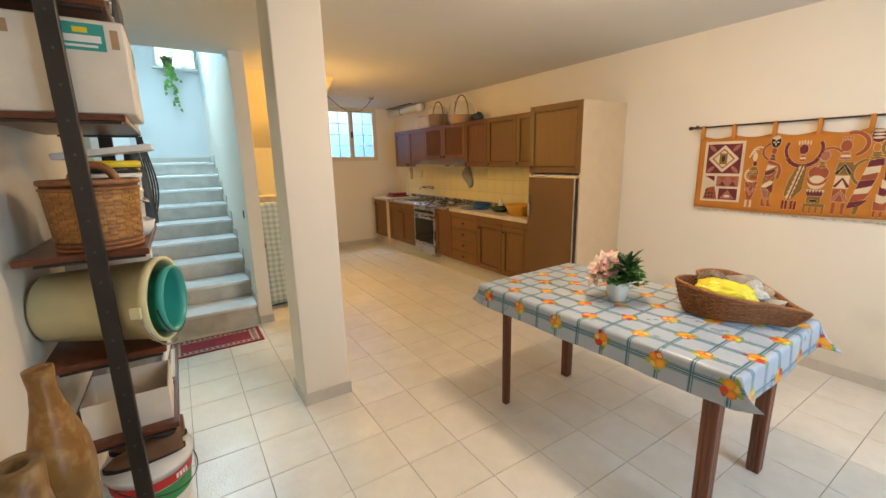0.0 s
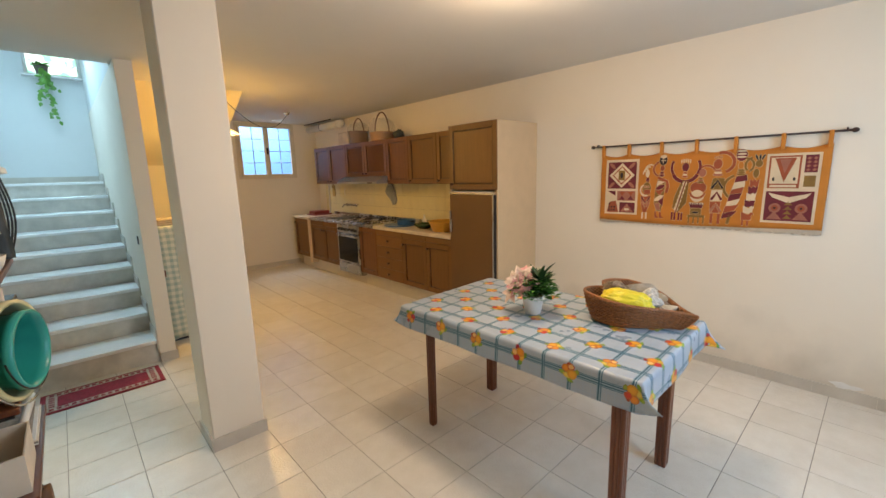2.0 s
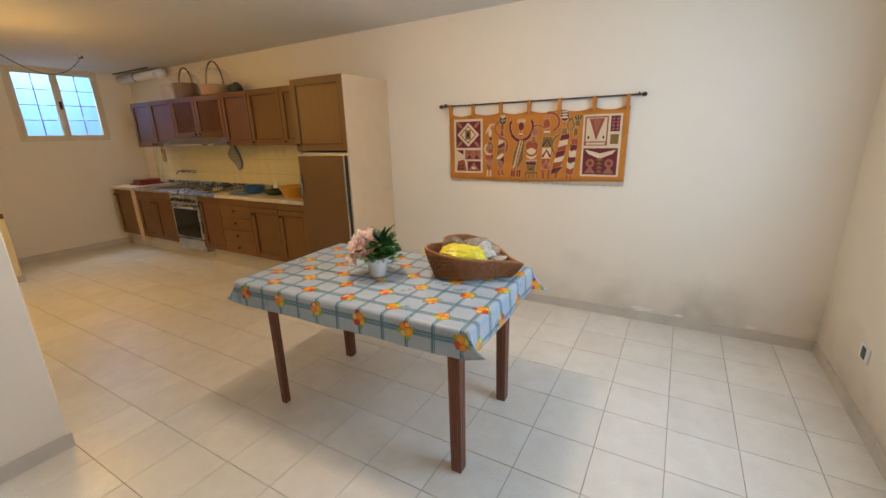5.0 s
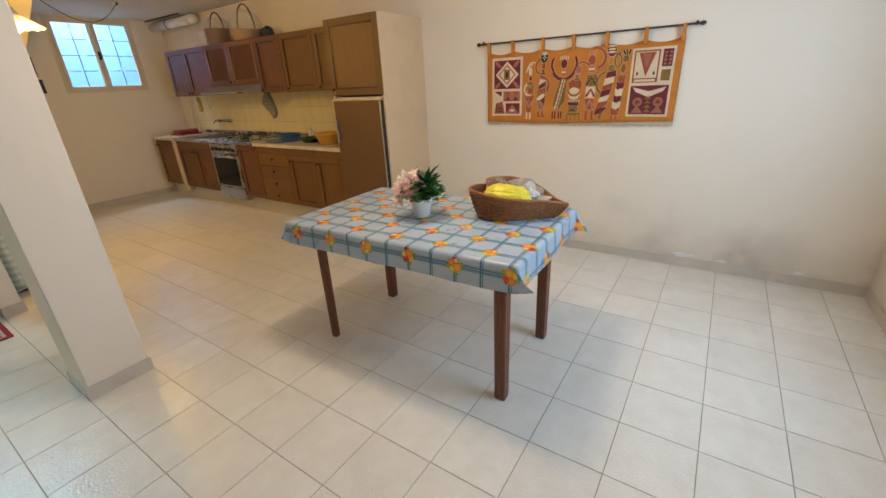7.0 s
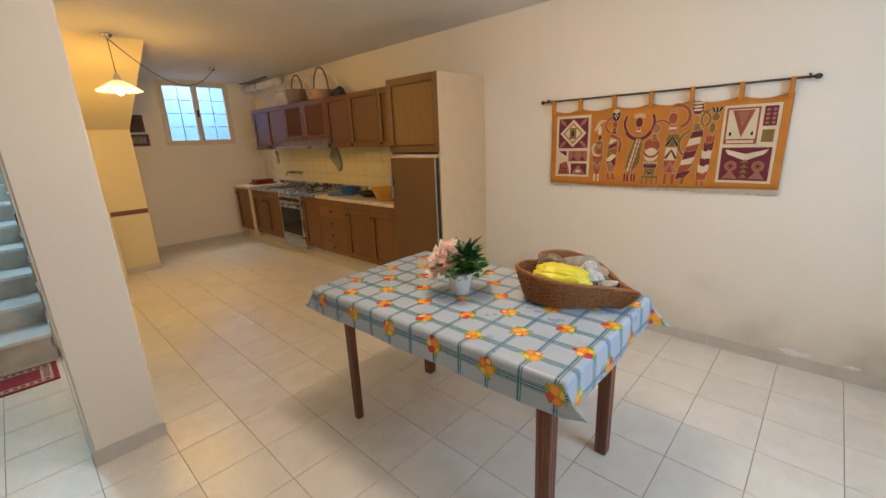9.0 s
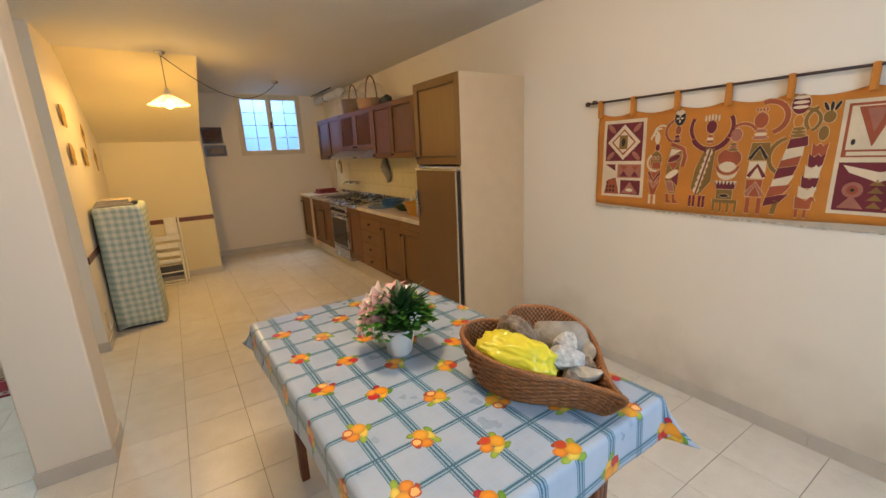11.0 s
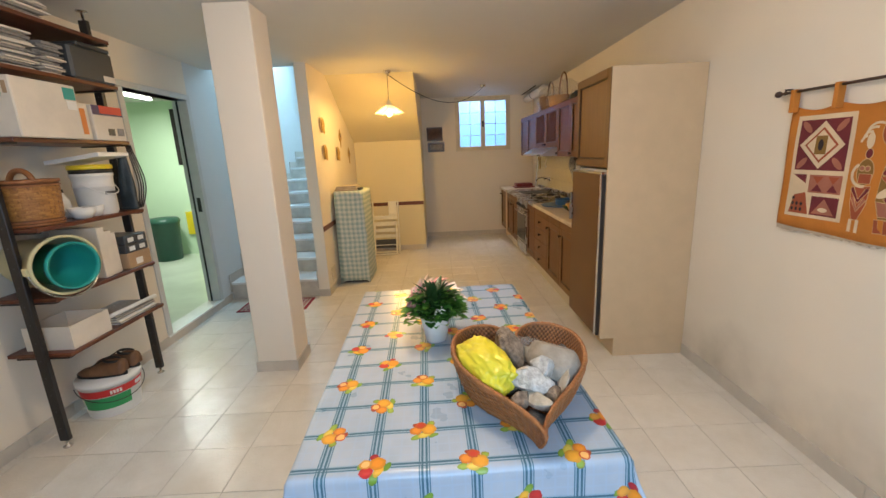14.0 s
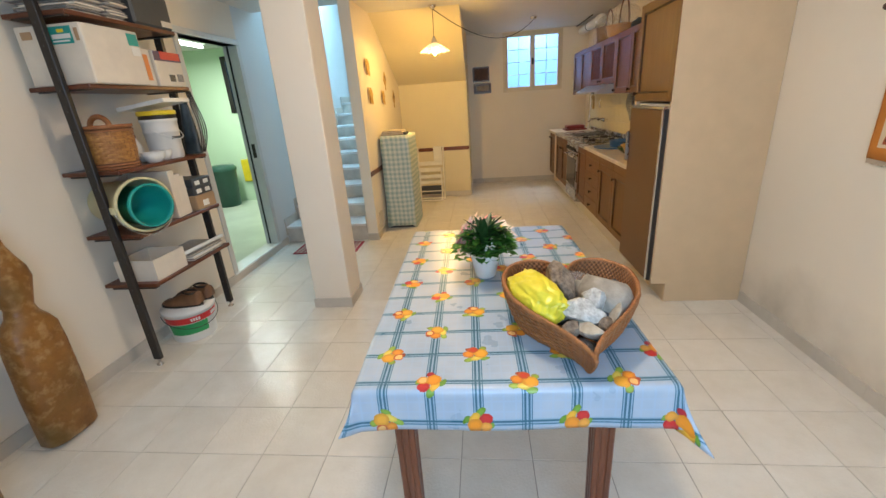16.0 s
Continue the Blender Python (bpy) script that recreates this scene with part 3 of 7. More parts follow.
tube([(BX - 0.045, 5.72, 0.685), (BX - 0.012, 5.72, 0.685)], 0.006, 8, bm)
part("oven_handle", bm, CHROME, od, "", True)
cp = part("control_panel", boxes((BX - 0.012, BX + 0.019, 5.21, 5.79, 0.71, 0.828), bevel=0.004), STEEL, ck)
for i in range(6):
    bm = revolve([(0, 0), (0.021, 0), (0.019, 0.02), (0.014, 0.024), (0, 0.024)], 16)
    part("control_knob", moved(bm, pose(BX - 0.012, 5.27 + 0.09 * i, 0.765, 0, -90, 0)), BLACKMETAL, cp, "black control knob", True)
part("drawer_front", boxes((BX - 0.01, BX + 0.019, 5.21, 5.79, 0.135, 0.275), bevel=0.004), STEEL, ck)
# worktop with hob and sink
wt = thing("worktop", (6.17, 5.3, BZ1), "cream speckled laminate worktop along the kitchen wall", "worktop")
part("laminate_top", boxes((5.862, XE - 0.003, 3.385, 4.83, BZ1 + 0.001, 0.868), bevel=0.004), WORKTOP, wt)
part("laminate_end", boxes((5.862, XE - 0.003, 6.69, 7.30, BZ1 + 0.001, 0.868), bevel=0.004), WORKTOP, wt)
part("steel_top", boxes((5.862, XE - 0.003, 4.832, 6.688, BZ1 + 0.001, 0.866), bevel=0.005), STEEL, wt, "stainless steel sink and hob top")
part("steel_upstand", boxes((XE - 0.04, XE - 0.004, 4.0, 6.9, 0.869, 0.915), bevel=0.005), STEEL, wt, "steel upstand along the wall")
# No hollow is cut: a thin black plate gives the bowl's inner shade.
part("sink_bowl_shade", boxes((6.0, 6.38, 5.95, 6.35, 0.8665, 0.8700), bevel=0.001), BLACKMETAL, wt, "flat dark plate for the shade inside the steel bowl")
hob = thing("gas_hob", (6.15, 5.45, 0.867), "steel gas hob with black pan supports", "hob")
part("hob_plate", boxes((5.93, 6.40, 5.1, 5.72, 0.8665, 0.876), bevel=0.003), STEEL, hob)
for i, (hx, hy, r) in enumerate(((6.05, 5.25, 0.045), (6.05, 5.57, 0.035), (6.28, 5.25, 0.035), (6.28, 5.57, 0.05))):
    bu = part("burner", revolve([(0, 0), (r, 0), (r, 0.012), (r * 0.7, 0.018), (0, 0.018)], 18, (hx, hy, 0.8762)), BLACKMETAL, hob, "", True)
    bm = bmesh.new()
    for a in range(4):
        c, s = math.cos(a * math.pi / 2), math.sin(a * math.pi / 2)
        tube([(hx + 0.1 * c, hy + 0.1 * s, 0.8765), (hx + 0.1 * c, hy + 0.1 * s, 0.905), (hx + 0.025 * c, hy + 0.025 * s, 0.908)], 0.004, 6, bm)
    part("pan_support", bm, BLACKMETAL, hob)
# fridge column
fc = thing("fridge_cabinet", (6.17, 3.06, 0), "tall beige-sided cabinet enclosing a built-in fridge", "cabinet")
part("side_panel", boxes((5.872, XE - 0.002, 2.755, 2.775, 0.14, 1.966), bevel=0.0015), PANEL, fc, "beige laminate side panel")
part("side_panel", boxes((5.872, XE - 0.002, 3.362, 3.382, 0.14, 1.966), bevel=0.0015), PANEL, fc, "beige laminate side panel")
part("plinth", boxes((5.972, XE - 0.002, 2.758, 3.382, 0, 0.139), bevel=0.001), PANEL, fc, "beige plinth")
part("top_body", boxes((5.893, XE - 0.004, 2.776, 3.361, 1.345, 1.962)), BROWN, fc)
framed_door(fc, 2.757, 3.38, 1.345, 1.966, 5.866, BROWN, (3.335, 1.40))
fr = thing("fridge", (6.17, 3.06, 0.142), "built-in fridge with a brown door and chrome trim", "fridge")
part("body", boxes((5.90, XE - 0.02, 2.78, 3.358, 0.142, 1.33)), WHITE, fr)
fd = part("door", boxes((5.842, 5.893, 2.80, 3.356, 0.16, 1.30), bevel=0.004), FRIDGE, fr, "matt brown fridge door")
part("trim_top", boxes((5.838, 5.896, 2.775, 3.36, 1.302, 1.32), bevel=0.003), CHROME, fd)
part("trim_side", boxes((5.838, 5.896, 2.782, 2.798, 0.16, 1.30), bevel=0.003), CHROME, fd)
part("trim_side", boxes((5.848, 5.896, 2.7755, 2.7805, 0.16, 1.30), bevel=0.001), BLACKMETAL, fd)
part("handle", boxes((5.815, 5.842, 3.325, 3.345, 0.92, 1.14), bevel=0.008), STEEL, fd, "brushed metal fridge handle")
# wall cabinets
UX, UZ0, UZ1 = 6.14, 1.395, 1.968


def wall_unit(edges, z0, label, material=BROWN, lattice=False, end=False):
    y0, y1 = edges[0], edges[-1]
    u = thing("wall_cabinet", ((UX + XE) / 2, (y0 + y1) / 2, z0), label, "cabinet", "kitchen wall cabinets")
    part("body", boxes((UX + 0.021, XE - 0.002, y0 + 0.001, y1 - 0.001, z0, UZ1), bevel=0.001), material, u)
    n = len(edges) - 1
    for i, (a, b) in enumerate(zip(edges, edges[1:])):
        side = (b - 0.04) if (n == 1 or i == 0) else (a + 0.04)
        framed_door(u, a, b, z0, UZ1, UX, material, (side, z0 + 0.035), lattice)
    return u


wall_unit((3.386, 3.87), UZ0, "brown stained wooden wall cabinet beside the fridge column")
wall_unit((3.87, 4.385), UZ0, "brown stained wooden wall cabinet with one door")
wall_unit((4.385, 4.84), UZ0, "reddish-brown wooden wall cabinet beside the cooker hood", BROWN_RED)
wall_unit((4.84, 5.37, 5.88), 1.50, "brown wall cabinet with lattice doors above the hood", BROWN, True)
wall_unit((5.88, 6.40, 6.87), UZ0, "dark brown wooden wall cabinet with two doors")
hd = thing("cooker_hood", (6.2, 5.3, 1.40), "slim stainless steel cooker hood under the cabinets", "cooker hood")
bm = bmesh.new()
pr = [(5.97, 1.402), (5.97, 1.425), (6.10, 1.498), (XE - 0.003, 1.498), (XE - 0.003, 1.402)]
a = [bm.verts.new((x, 4.845, z)) for x, z in pr]
b = [bm.verts.new((x, 5.875, z)) for x, z in pr]
bm.faces.new(a), bm.faces.new(b[::-1])
for i in range(5):
    bm.faces.new((a[i], b[i], b[(i + 1) % 5], a[(i + 1) % 5]))
bmesh.ops.recalc_face_normals(bm, faces=bm.faces)
HOODPAINT = plain("pale_brushed_hood", (0.52, 0.51, 0.49), 0.3, metal=0.75, vary=0.05)
part("hood_body", bm, HOODPAINT, hd)
part("hood_switch", boxes((5.966, 5.9695, 4.95, 5.06, 1.406, 1.421), bevel=0.001), BLACKMETAL, hd, "black switch strip")
# wall tiles behind the worktop
sp = setting("splashback", boxes((XE - 0.0022, XE, 3.385, 7.1, 0.869, 1.394)), GROUT, "cream yellow glazed wall tiles behind the worktop", "splashback")
y = 3.385
tile_mesh = None
while y < 7.05:
    for k in range(3):
        z = 0.872 + 0.174 * k
        if tile_mesh is None:
            o = part("wall_tile", boxes((XE - 0.006, XE - 0.002, y + 0.001, y + 0.173, z + 0.001, z + 0.173), bevel=0.0008), SPLASH, sp)
            tile_mesh, base = o.data, (y, z)
        else:
            o = new("wall_tile", tile_mesh)
            o.parent = sp
            o.location = (0, y - base[0], z - base[1])
    y += 0.174

# ---------- table ----------
TX, TY, TZ, TROT = 4.764, 1.555, 0.752, 1.7
tb = thing("dining_table", (TX, TY, 0), "mahogany-coloured wooden table with fluted square legs", "table")
part("tabletop", boxes((TX - 0.385, TX + 0.385, TY - 0.64, TY + 0.64, 0.725, TZ), bevel=0.004), LEGWOOD, tb)
part("apron", boxes((TX - 0.30, TX + 0.26, TY - 0.575, TY - 0.555, 0.64, 0.7245), (TX - 0.30, TX + 0.26, TY + 0.535, TY + 0.555, 0.64, 0.7245), (TX - 0.315, TX - 0.295, TY - 0.53, TY + 0.52, 0.64, 0.7245), (TX + 0.255, TX + 0.275, TY - 0.53, TY + 0.52, 0.64, 0.7245)), LEGWOOD, tb)
for lx in (-0.305, 0.265):
    for ly in (-0.565, 0.545):
        bm = bmesh.new()
        prof = []
        h = 0.0275
        for sx, sy in ((1, 0), (0, 1), (-1, 0), (0, -1)):
            tx, ty = -sy, sx
            for o, dpt in ((-0.85, 0), (-0.45, 0), (-0.35, 0.10), (-0.15, 0), (0.15, 0), (0.35, 0.10), (0.45, 0), (0.85, 0)):
                prof.append((h * (sx * (1 - dpt) + tx * o), h * (sy * (1 - dpt) + ty * o)))
        thin = 0.66 if (lx < 0 and ly > 0) else 0.97
        rings = [[bm.verts.new((TX + lx + px * s * thin, TY + ly + py * s * thin, z)) for px, py in prof] for z, s in ((0.0, 0.92), (0.01, 1.0), (0.7245, 1.12))]
        for a, b in zip(rings, rings[1:]):
            for i in range(len(prof)):
                bm.faces.new((a[i], a[(i + 1) % len(prof)], b[(i + 1) % len(prof)], b[i]))
        bm.faces.new(rings[0][::-1]), bm.faces.new(rings[-1])
        part("leg", bm, LEGWOOD, tb)
tb.rotation_euler.z = radians(TROT)

# cloth: a flat sheet laid over the table, its edges hanging
def cloth():
    hw, hl, drop = 0.402, 0.665, 0.125
    FLAPS = {(False, False): (0.020, 0.070, 0.34), (True, False): (0.040, 0.078, -0.14), (False, True): (0.035, 0.020, 0.28), (True, True): (0.03, 0.03, 0.1)}
    W, L = hw + drop, hl + drop
    nx, ny = 88, 132
    bm = bmesh.new()
    uvl = bm.loops.layers.uv.new("flat")
    flat, grid = {}, []
    for j in range(ny + 1):
        row = []
        for i in range(nx + 1):
            u, v = -W + 2 * W * i / nx, -L + 2 * L * j / ny
            ox, oy = max(0, abs(u) - hw), max(0, abs(v) - hl)
            sx, sy = math.copysign(1, u), math.copysign(1, v)
            x, y = min(abs(u), hw), min(abs(v), hl)
            z = 0.0
            r = 0.012
            if ox and oy:
                # at a corner the cloth hangs in a soft rounded flap that stands out
                th = math.atan2(oy, ox)
                q = max(0.0, math.sin(2 * th)) ** 0.55
                d = math.hypot(ox, oy)
                cap = drop / max(math.cos(th), math.sin(th))
                d *= (drop + (cap - drop) * 0.04) / cap
                k = d / drop
                fx, fy, lift = FLAPS[(u > 0, v > 0)]
                e1 = 0.008 * math.sin(sy * hl * 13 + 1) + 0.006 * noise.noise(Vector((sy * hl * 9, 3, sx)))
                e2 = 0.008 * math.sin(sx * hw * 13 + 2) + 0.006 * noise.noise(Vector((sx * hw * 9, 3, sx)))
                wave = e1 + (e2 - e1) * th / (math.pi / 2)
                out = min(d, r) + (0.05 + wave * 4) * d
                x += out * math.cos(th) + fx * q * k * k
                y += out * math.sin(th) + fy * q * k * k
                z = -max(0.0, d - r * 0.4) * (1 - lift * q * min(1.0, k))
            elif ox or oy:
                d = ox or oy
                along = v if ox else u
                wave = 0.008 * math.sin(along * 13 + (1 if ox else 2)) + 0.006 * noise.noise(Vector((along * 9, 3, sx)))
                out = min(d, r) + (0.05 + wave * 4) * d
                if ox:
                    x += out
                else:
                    y += out
                z = -max(0.0, d - r * 0.4)
            z += 0.0018 * noise.noise(Vector((u * 8, v * 8, 1)))
            vert = bm.verts.new((TX + sx * x, TY + sy * y, TZ + 0.009 + z))
            flat[vert] = (u, v)
            row.append(vert)
        grid.append(row)
    for j in range(ny):
        for i in range(nx):
            f = bm.faces.new((grid[j][i], grid[j][i + 1], grid[j + 1][i + 1], grid[j + 1][i]))
            f.smooth = True
            for lp in f.loops:
                u, v = flat[lp.vert]
                lp[uvl].uv = (u - 0.036, v + 0.154)
    ob = solo("tablecloth", bm, CLOTH, (TX, TY, TZ), "blue and white plaid oilcloth with printed fruit", "tablecloth", smooth=True)
    m = ob.modifiers.new("thickness", "SOLIDIFY")
    m.thickness, m.offset = 0.003, -1
    ob.rotation_euler.z = radians(TROT)
    return ob


cloth()
# ---------- more materials ----------
CARD = plain("white_cardboard", (0.74, 0.67, 0.57), 0.7, vary=0.08, bump=0.08)
TANCARD = plain("brown_cardboard", (0.42, 0.27, 0.15), 0.75, vary=0.12)
TEAL = plain("teal_print", (0.02, 0.32, 0.28), 0.5, vary=0.06)
TEALPL = plain("teal_plastic", (0.02, 0.36, 0.32), 0.3, vary=0.06, bump=0.02)
CREAMPL = plain("cream_yellow_plastic", (0.68, 0.62, 0.36), 0.35, vary=0.08, bump=0.02)
YELLOW = plain("yellow_plastic", (0.80, 0.62, 0.03), 0.3, vary=0.1, bump=0.05)
YFOIL = plain("wrinkled_yellow_bag", (0.74, 0.62, 0.04), 0.3, vary=0.12, scale=22, bump=0.5, fine=40)
RED = plain("red_print", (0.62, 0.03, 0.03), 0.45, vary=0.08)
GREEN = plain("green_print", (0.03, 0.32, 0.10), 0.45, vary=0.08)
NAVY = plain("dark_violet_print", (0.05, 0.03, 0.12), 0.45, vary=0.1)
ORANGE = plain("orange_print", (0.75, 0.25, 0.06), 0.5, vary=0.08)
PAPER = plain("grey_newspaper", (0.30, 0.28, 0.26), 0.85, vary=0.3, scale=60, fine=200)
DGREY = plain("dark_grey_plastic", (0.055, 0.058, 0.062), 0.45, vary=0.15)
CLOTHDK = plain("dark_cloth", (0.03, 0.045, 0.055), 0.45, vary=0.5, scale=18, bump=0.6)
BARK = Nodes("woven_bark_strip")
_a, _b = BARK.noise(14, 5, 0.6, (1, 1, 5)), BARK.noise(60, 3)
_isl = BARK.add("ShaderNodeNewGeometry").outputs["Random Per Island"]
_col = BARK.mix(BARK.ramp(_a, 0.3, 0.7), (0.34, 0.145, 0.035), (0.58, 0.29, 0.075))
_col = BARK.mix(BARK.math("MULTIPLY", _isl, 0.6), _col, (0.25, 0.10, 0.03))
_col = BARK.mix(BARK.math("MULTIPLY", BARK.ramp(_b, 0.56, 0.68), 0.55), _col, (0.10, 0.04, 0.015))
BARK.bump(BARK.math("ADD", _a, _b), 0.4, 0.003)
BARK = BARK.done(_col, 0.45)
BARKBAND = wood("bark_hoop", (0.24, 0.085, 0.03), (0.40, 0.17, 0.06), 0.45, "X")
BARKDK = plain("dark_bark_band", (0.16, 0.065, 0.03), 0.6, vary=0.3)
LEATHER = plain("brown_leather", (0.18, 0.085, 0.038), 0.55, vary=0.3, scale=14, bump=0.3)
SOLE = plain("black_rubber", (0.02, 0.018, 0.016), 0.7, vary=0.2)
CLAY = Nodes("mottled_brown_clay")
_a, _b, _c = CLAY.noise(6, 6, 0.65), CLAY.noise(22, 4), CLAY.noise(3, 3)
_col = CLAY.mix(CLAY.ramp(_a, 0.35, 0.7), (0.17, 0.070, 0.012), (0.34, 0.155, 0.032))
_col = CLAY.mix(CLAY.math("MULTIPLY", CLAY.ramp(_b, 0.5, 0.7), 0.6), _col, (0.50, 0.32, 0.14))
_col = CLAY.mix(CLAY.math("MULTIPLY", CLAY.ramp(_c, 0.48, 0.62), 0.65), _col, (0.09, 0.06, 0.012))
CLAY.bump(CLAY.math("ADD", _a, _b), 0.35, 0.01)
CLAY = CLAY.done(_col, 0.42)
GREYFRAME = plain("grey_door_frame_metal", (0.60, 0.61, 0.60), 0.4, metal=0.0, vary=0.06)
DARKEDGE = plain("black_rubber_seal", (0.02, 0.02, 0.02), 0.6)
CONCRETE = plain("grey_green_floor_paint", (0.50, 0.55, 0.47), 0.3, vary=0.14, scale=2.5, bump=0.05)
BINGREEN = plain("dark_green_plastic", (0.025, 0.09, 0.065), 0.35, vary=0.12)

# ---------- the next room, seen through the doorway ----------
GX0, GX1, GY0, GY1, GZ0, GZ1 = -1.6, XW - 0.13, 2.2, 6.55, 0.075, 2.42
setting("side_room_floor", boxes((GX0, GX1, GY0, GY1, -0.1, GZ0)), CONCRETE, "smooth grey-green painted floor of the side room", "floor")
setting("side_room_wall_north", boxes((GX0, 0.80, GY1, GY1 + 0.15, -0.1, GZ1), (1.30, GX1, GY1, GY1 + 0.15, -0.1, GZ1), (0.80, 1.30, GY1, GY1 + 0.15, -0.1, 1.48), (0.80, 1.30, GY1, GY1 + 0.15, 2.30, GZ1)), WALL_GREEN, "pale green painted wall of the side room", "wall")
setting("side_room_wall_west", boxes((GX0 - 0.15, GX0, GY0, GY1, -0.1, GZ1)), WALL_GREEN, "pale green painted wall of the side room", "wall")
setting("side_room_wall_south", boxes((GX0 - 0.15, GX1, GY0 - 0.15, GY0, -0.1, GZ1)), WALL_GREEN, "pale green painted wall of the side room", "wall")
setting("side_room_ceiling", boxes((GX0 - 0.15, GX1, GY0 - 0.15, GY1 + 0.15, GZ1, GZ1 + 0.15)), CEIL, "white ceiling of the side room", "ceiling")
setting("side_room_lining", boxes((GX1 - 0.008, GX1 - 0.0005, GY0 + 0.001, DY0 - 0.03, GZ0, GZ1), (GX1 - 0.008, GX1 - 0.0005, DY1 + 0.03, GY1 - 0.001, GZ0, GZ1)), WALL_GREEN, "pale green painted inner wall face", "wall")
w = thing("window_2", (1.05, GY1, 1.48), "dark-framed window in the pale green side room", "window", kind="structure")
part("window_frame", boxes((0.80, 1.30, GY1 - 0.02, GY1 + 0.05, 1.48, 1.54), (0.80, 1.30, GY1 - 0.02, GY1 + 0.05, 2.24, 2.30), (0.80, 0.87, GY1 - 0.02, GY1 + 0.05, 1.54, 2.24), (1.23, 1.30, GY1 - 0.02, GY1 + 0.05, 1.54, 2.24), bevel=0.003), BLACKMETAL, w)
pn = part("pane", boxes((0.87, 1.23, GY1 + 0.012, GY1 + 0.016, 1.54, 2.24)), PANE, w)
pn.visible_shadow = False
setting("backdrop_side_window", boxes((0.5, 1.6, GY1 + 0.5, GY1 + 0.51, 1.2, 2.6)), OUT, "pale blue daylight outside the side window", "backdrop")
# doorway: grey metal frame and raised sill
d1 = thing("door_1", (XW - 0.06, (DY0 + DY1) / 2, DZ0), "open doorway with a grey metal frame and raised sill", "door", kind="structure")
part("door_frame", boxes((XW - 0.13, XW + 0.012, DY1 - 0.045, DY1 + 0.012, DZ0, DZ1), (XW - 0.13, XW + 0.012, DY0 - 0.012, DY0 + 0.045, DZ0, DZ1), (XW - 0.13, XW + 0.012, DY0 - 0.012, DY1 + 0.012, DZ1, DZ1 + 0.05), bevel=0.004), GREYFRAME, d1)
part("door_seal", boxes((XW - 0.09, XW - 0.075, DY1 - 0.054, DY1 - 0.046, DZ0, DZ1 - 0.001), (XW - 0.09, XW - 0.06, DY0 + 0.046, DY0 + 0.058, DZ0, DZ1 - 0.001)), DARKEDGE, d1, "black seal strip")
part("door_sill", boxes((XW - 0.14, XW + 0.018, DY0 - 0.012, DY1 + 0.012, DZ0 - 0.02, DZ0 - 0.0005), bevel=0.003), MARBLE, d1, "white marble sill")
part("strike_plate", boxes((XW - 0.055, XW - 0.02, DY1 - 0.0495, DY1 - 0.0455, 1.02, 1.16)), BLACKMETAL, d1)
# bin, yellow box, tube lamp
bn = thing("waste_bin", (0.60, 6.22, GZ0), "dark green round plastic waste bin with a lid", "bin")
part("bin_body", revolve([(0, 0), (0.17, 0), (0.205, 0.55), (0.215, 0.56), (0.215, 0.585), (0.19, 0.585)], 28, (0.60, 6.22, GZ0)), BINGREEN, bn, "", True)
part("bin_lid", revolve([(0.222, 0.575), (0.222, 0.60), (0.19, 0.64), (0.06, 0.655), (0, 0.655)], 28, (0.60, 6.22, GZ0)), BINGREEN, bn, "", True)
solo("wall_box", boxes((0.77, 1.0, GY1 - 0.04, GY1 - 0.001, 0.40, 0.76), bevel=0.006), YELLOW, (0.88, GY1 - 0.02, 0.40), "yellow plastic box fixed to the green wall", "wall box")
tl = thing("tube_lamp", (1.1, 5.35, GZ1), "white fluorescent tube lamp on the side room ceiling", "lamp")
part("tube_housing", boxes((1.05, 1.15, 4.98, 5.72, 2.35, GZ1), bevel=0.006), WHITE, tl)
part("tube", moved(tube([(1.1, 5.0, 2.325), (1.1, 5.7, 2.325)], 0.018, 12), Matrix.Identity(4)), glowing("glowing_tube", (0.95, 1.0, 0.92), 9.0), tl, "lit white tube", True)

# ---------- stairwell details ----------
LEAFY = Nodes("bright_garden_outside")
_h = LEAFY.noise(9, 5, 0.7)
_c = LEAFY.mix(LEAFY.ramp(_h, 0.42, 0.55), (0.95, 1.0, 0.98), (0.25, 0.75, 0.42))
LEAFY.put(_c, LEAFY.bsdf.inputs["Emission Color"])
LEAFY.bsdf.inputs["Emission Strength"].default_value = 1.6
LEAFY = LEAFY.done(_c, 0.8)
setting("backdrop_stair_window", boxes((2.3, 4.0, 8.6, 8.61, 2.2, 4.2)), LEAFY, "sunlit garden greenery outside the stair window", "backdrop")
w = thing("window_3", (3.13, 7.72, SZ0), "small bright window above the stair landing", "window", kind="structure")
part("window_frame", boxes((SX0, SX1, 7.76, 7.81, SZ0, SZ0 + 0.035), (SX0, SX1, 7.76, 7.81, SZ1 - 0.035, SZ1), (SX0, SX0 + 0.035, 7.76, 7.81, SZ0 + 0.035, SZ1 - 0.035), (SX1 - 0.035, SX1, 7.76, 7.81, SZ0 + 0.035, SZ1 - 0.035), bevel=0.003), WHITE, w)
part("window_sill", boxes((SX0 - 0.03, SX1, 7.62, 7.76, SZ0 - 0.025, SZ0 - 0.001), bevel=0.004), MARBLE, w)
LEAF = Nodes("trailing_leaf")
_h = LEAF.noise(30, 3)
LEAF.bsdf.inputs["Subsurface Weight"].default_value = 0.1
LEAF = LEAF.done(LEAF.mix(_h, (0.05, 0.20, 0.02), (0.14, 0.36, 0.05)), 0.45)
DARKLEAF = plain("dark_glossy_leaf", (0.020, 0.060, 0.014), 0.4, vary=0.4, scale=30)
MIDLEAF = plain("green_leaf", (0.07, 0.22, 0.03), 0.4, vary=0.4, scale=40)
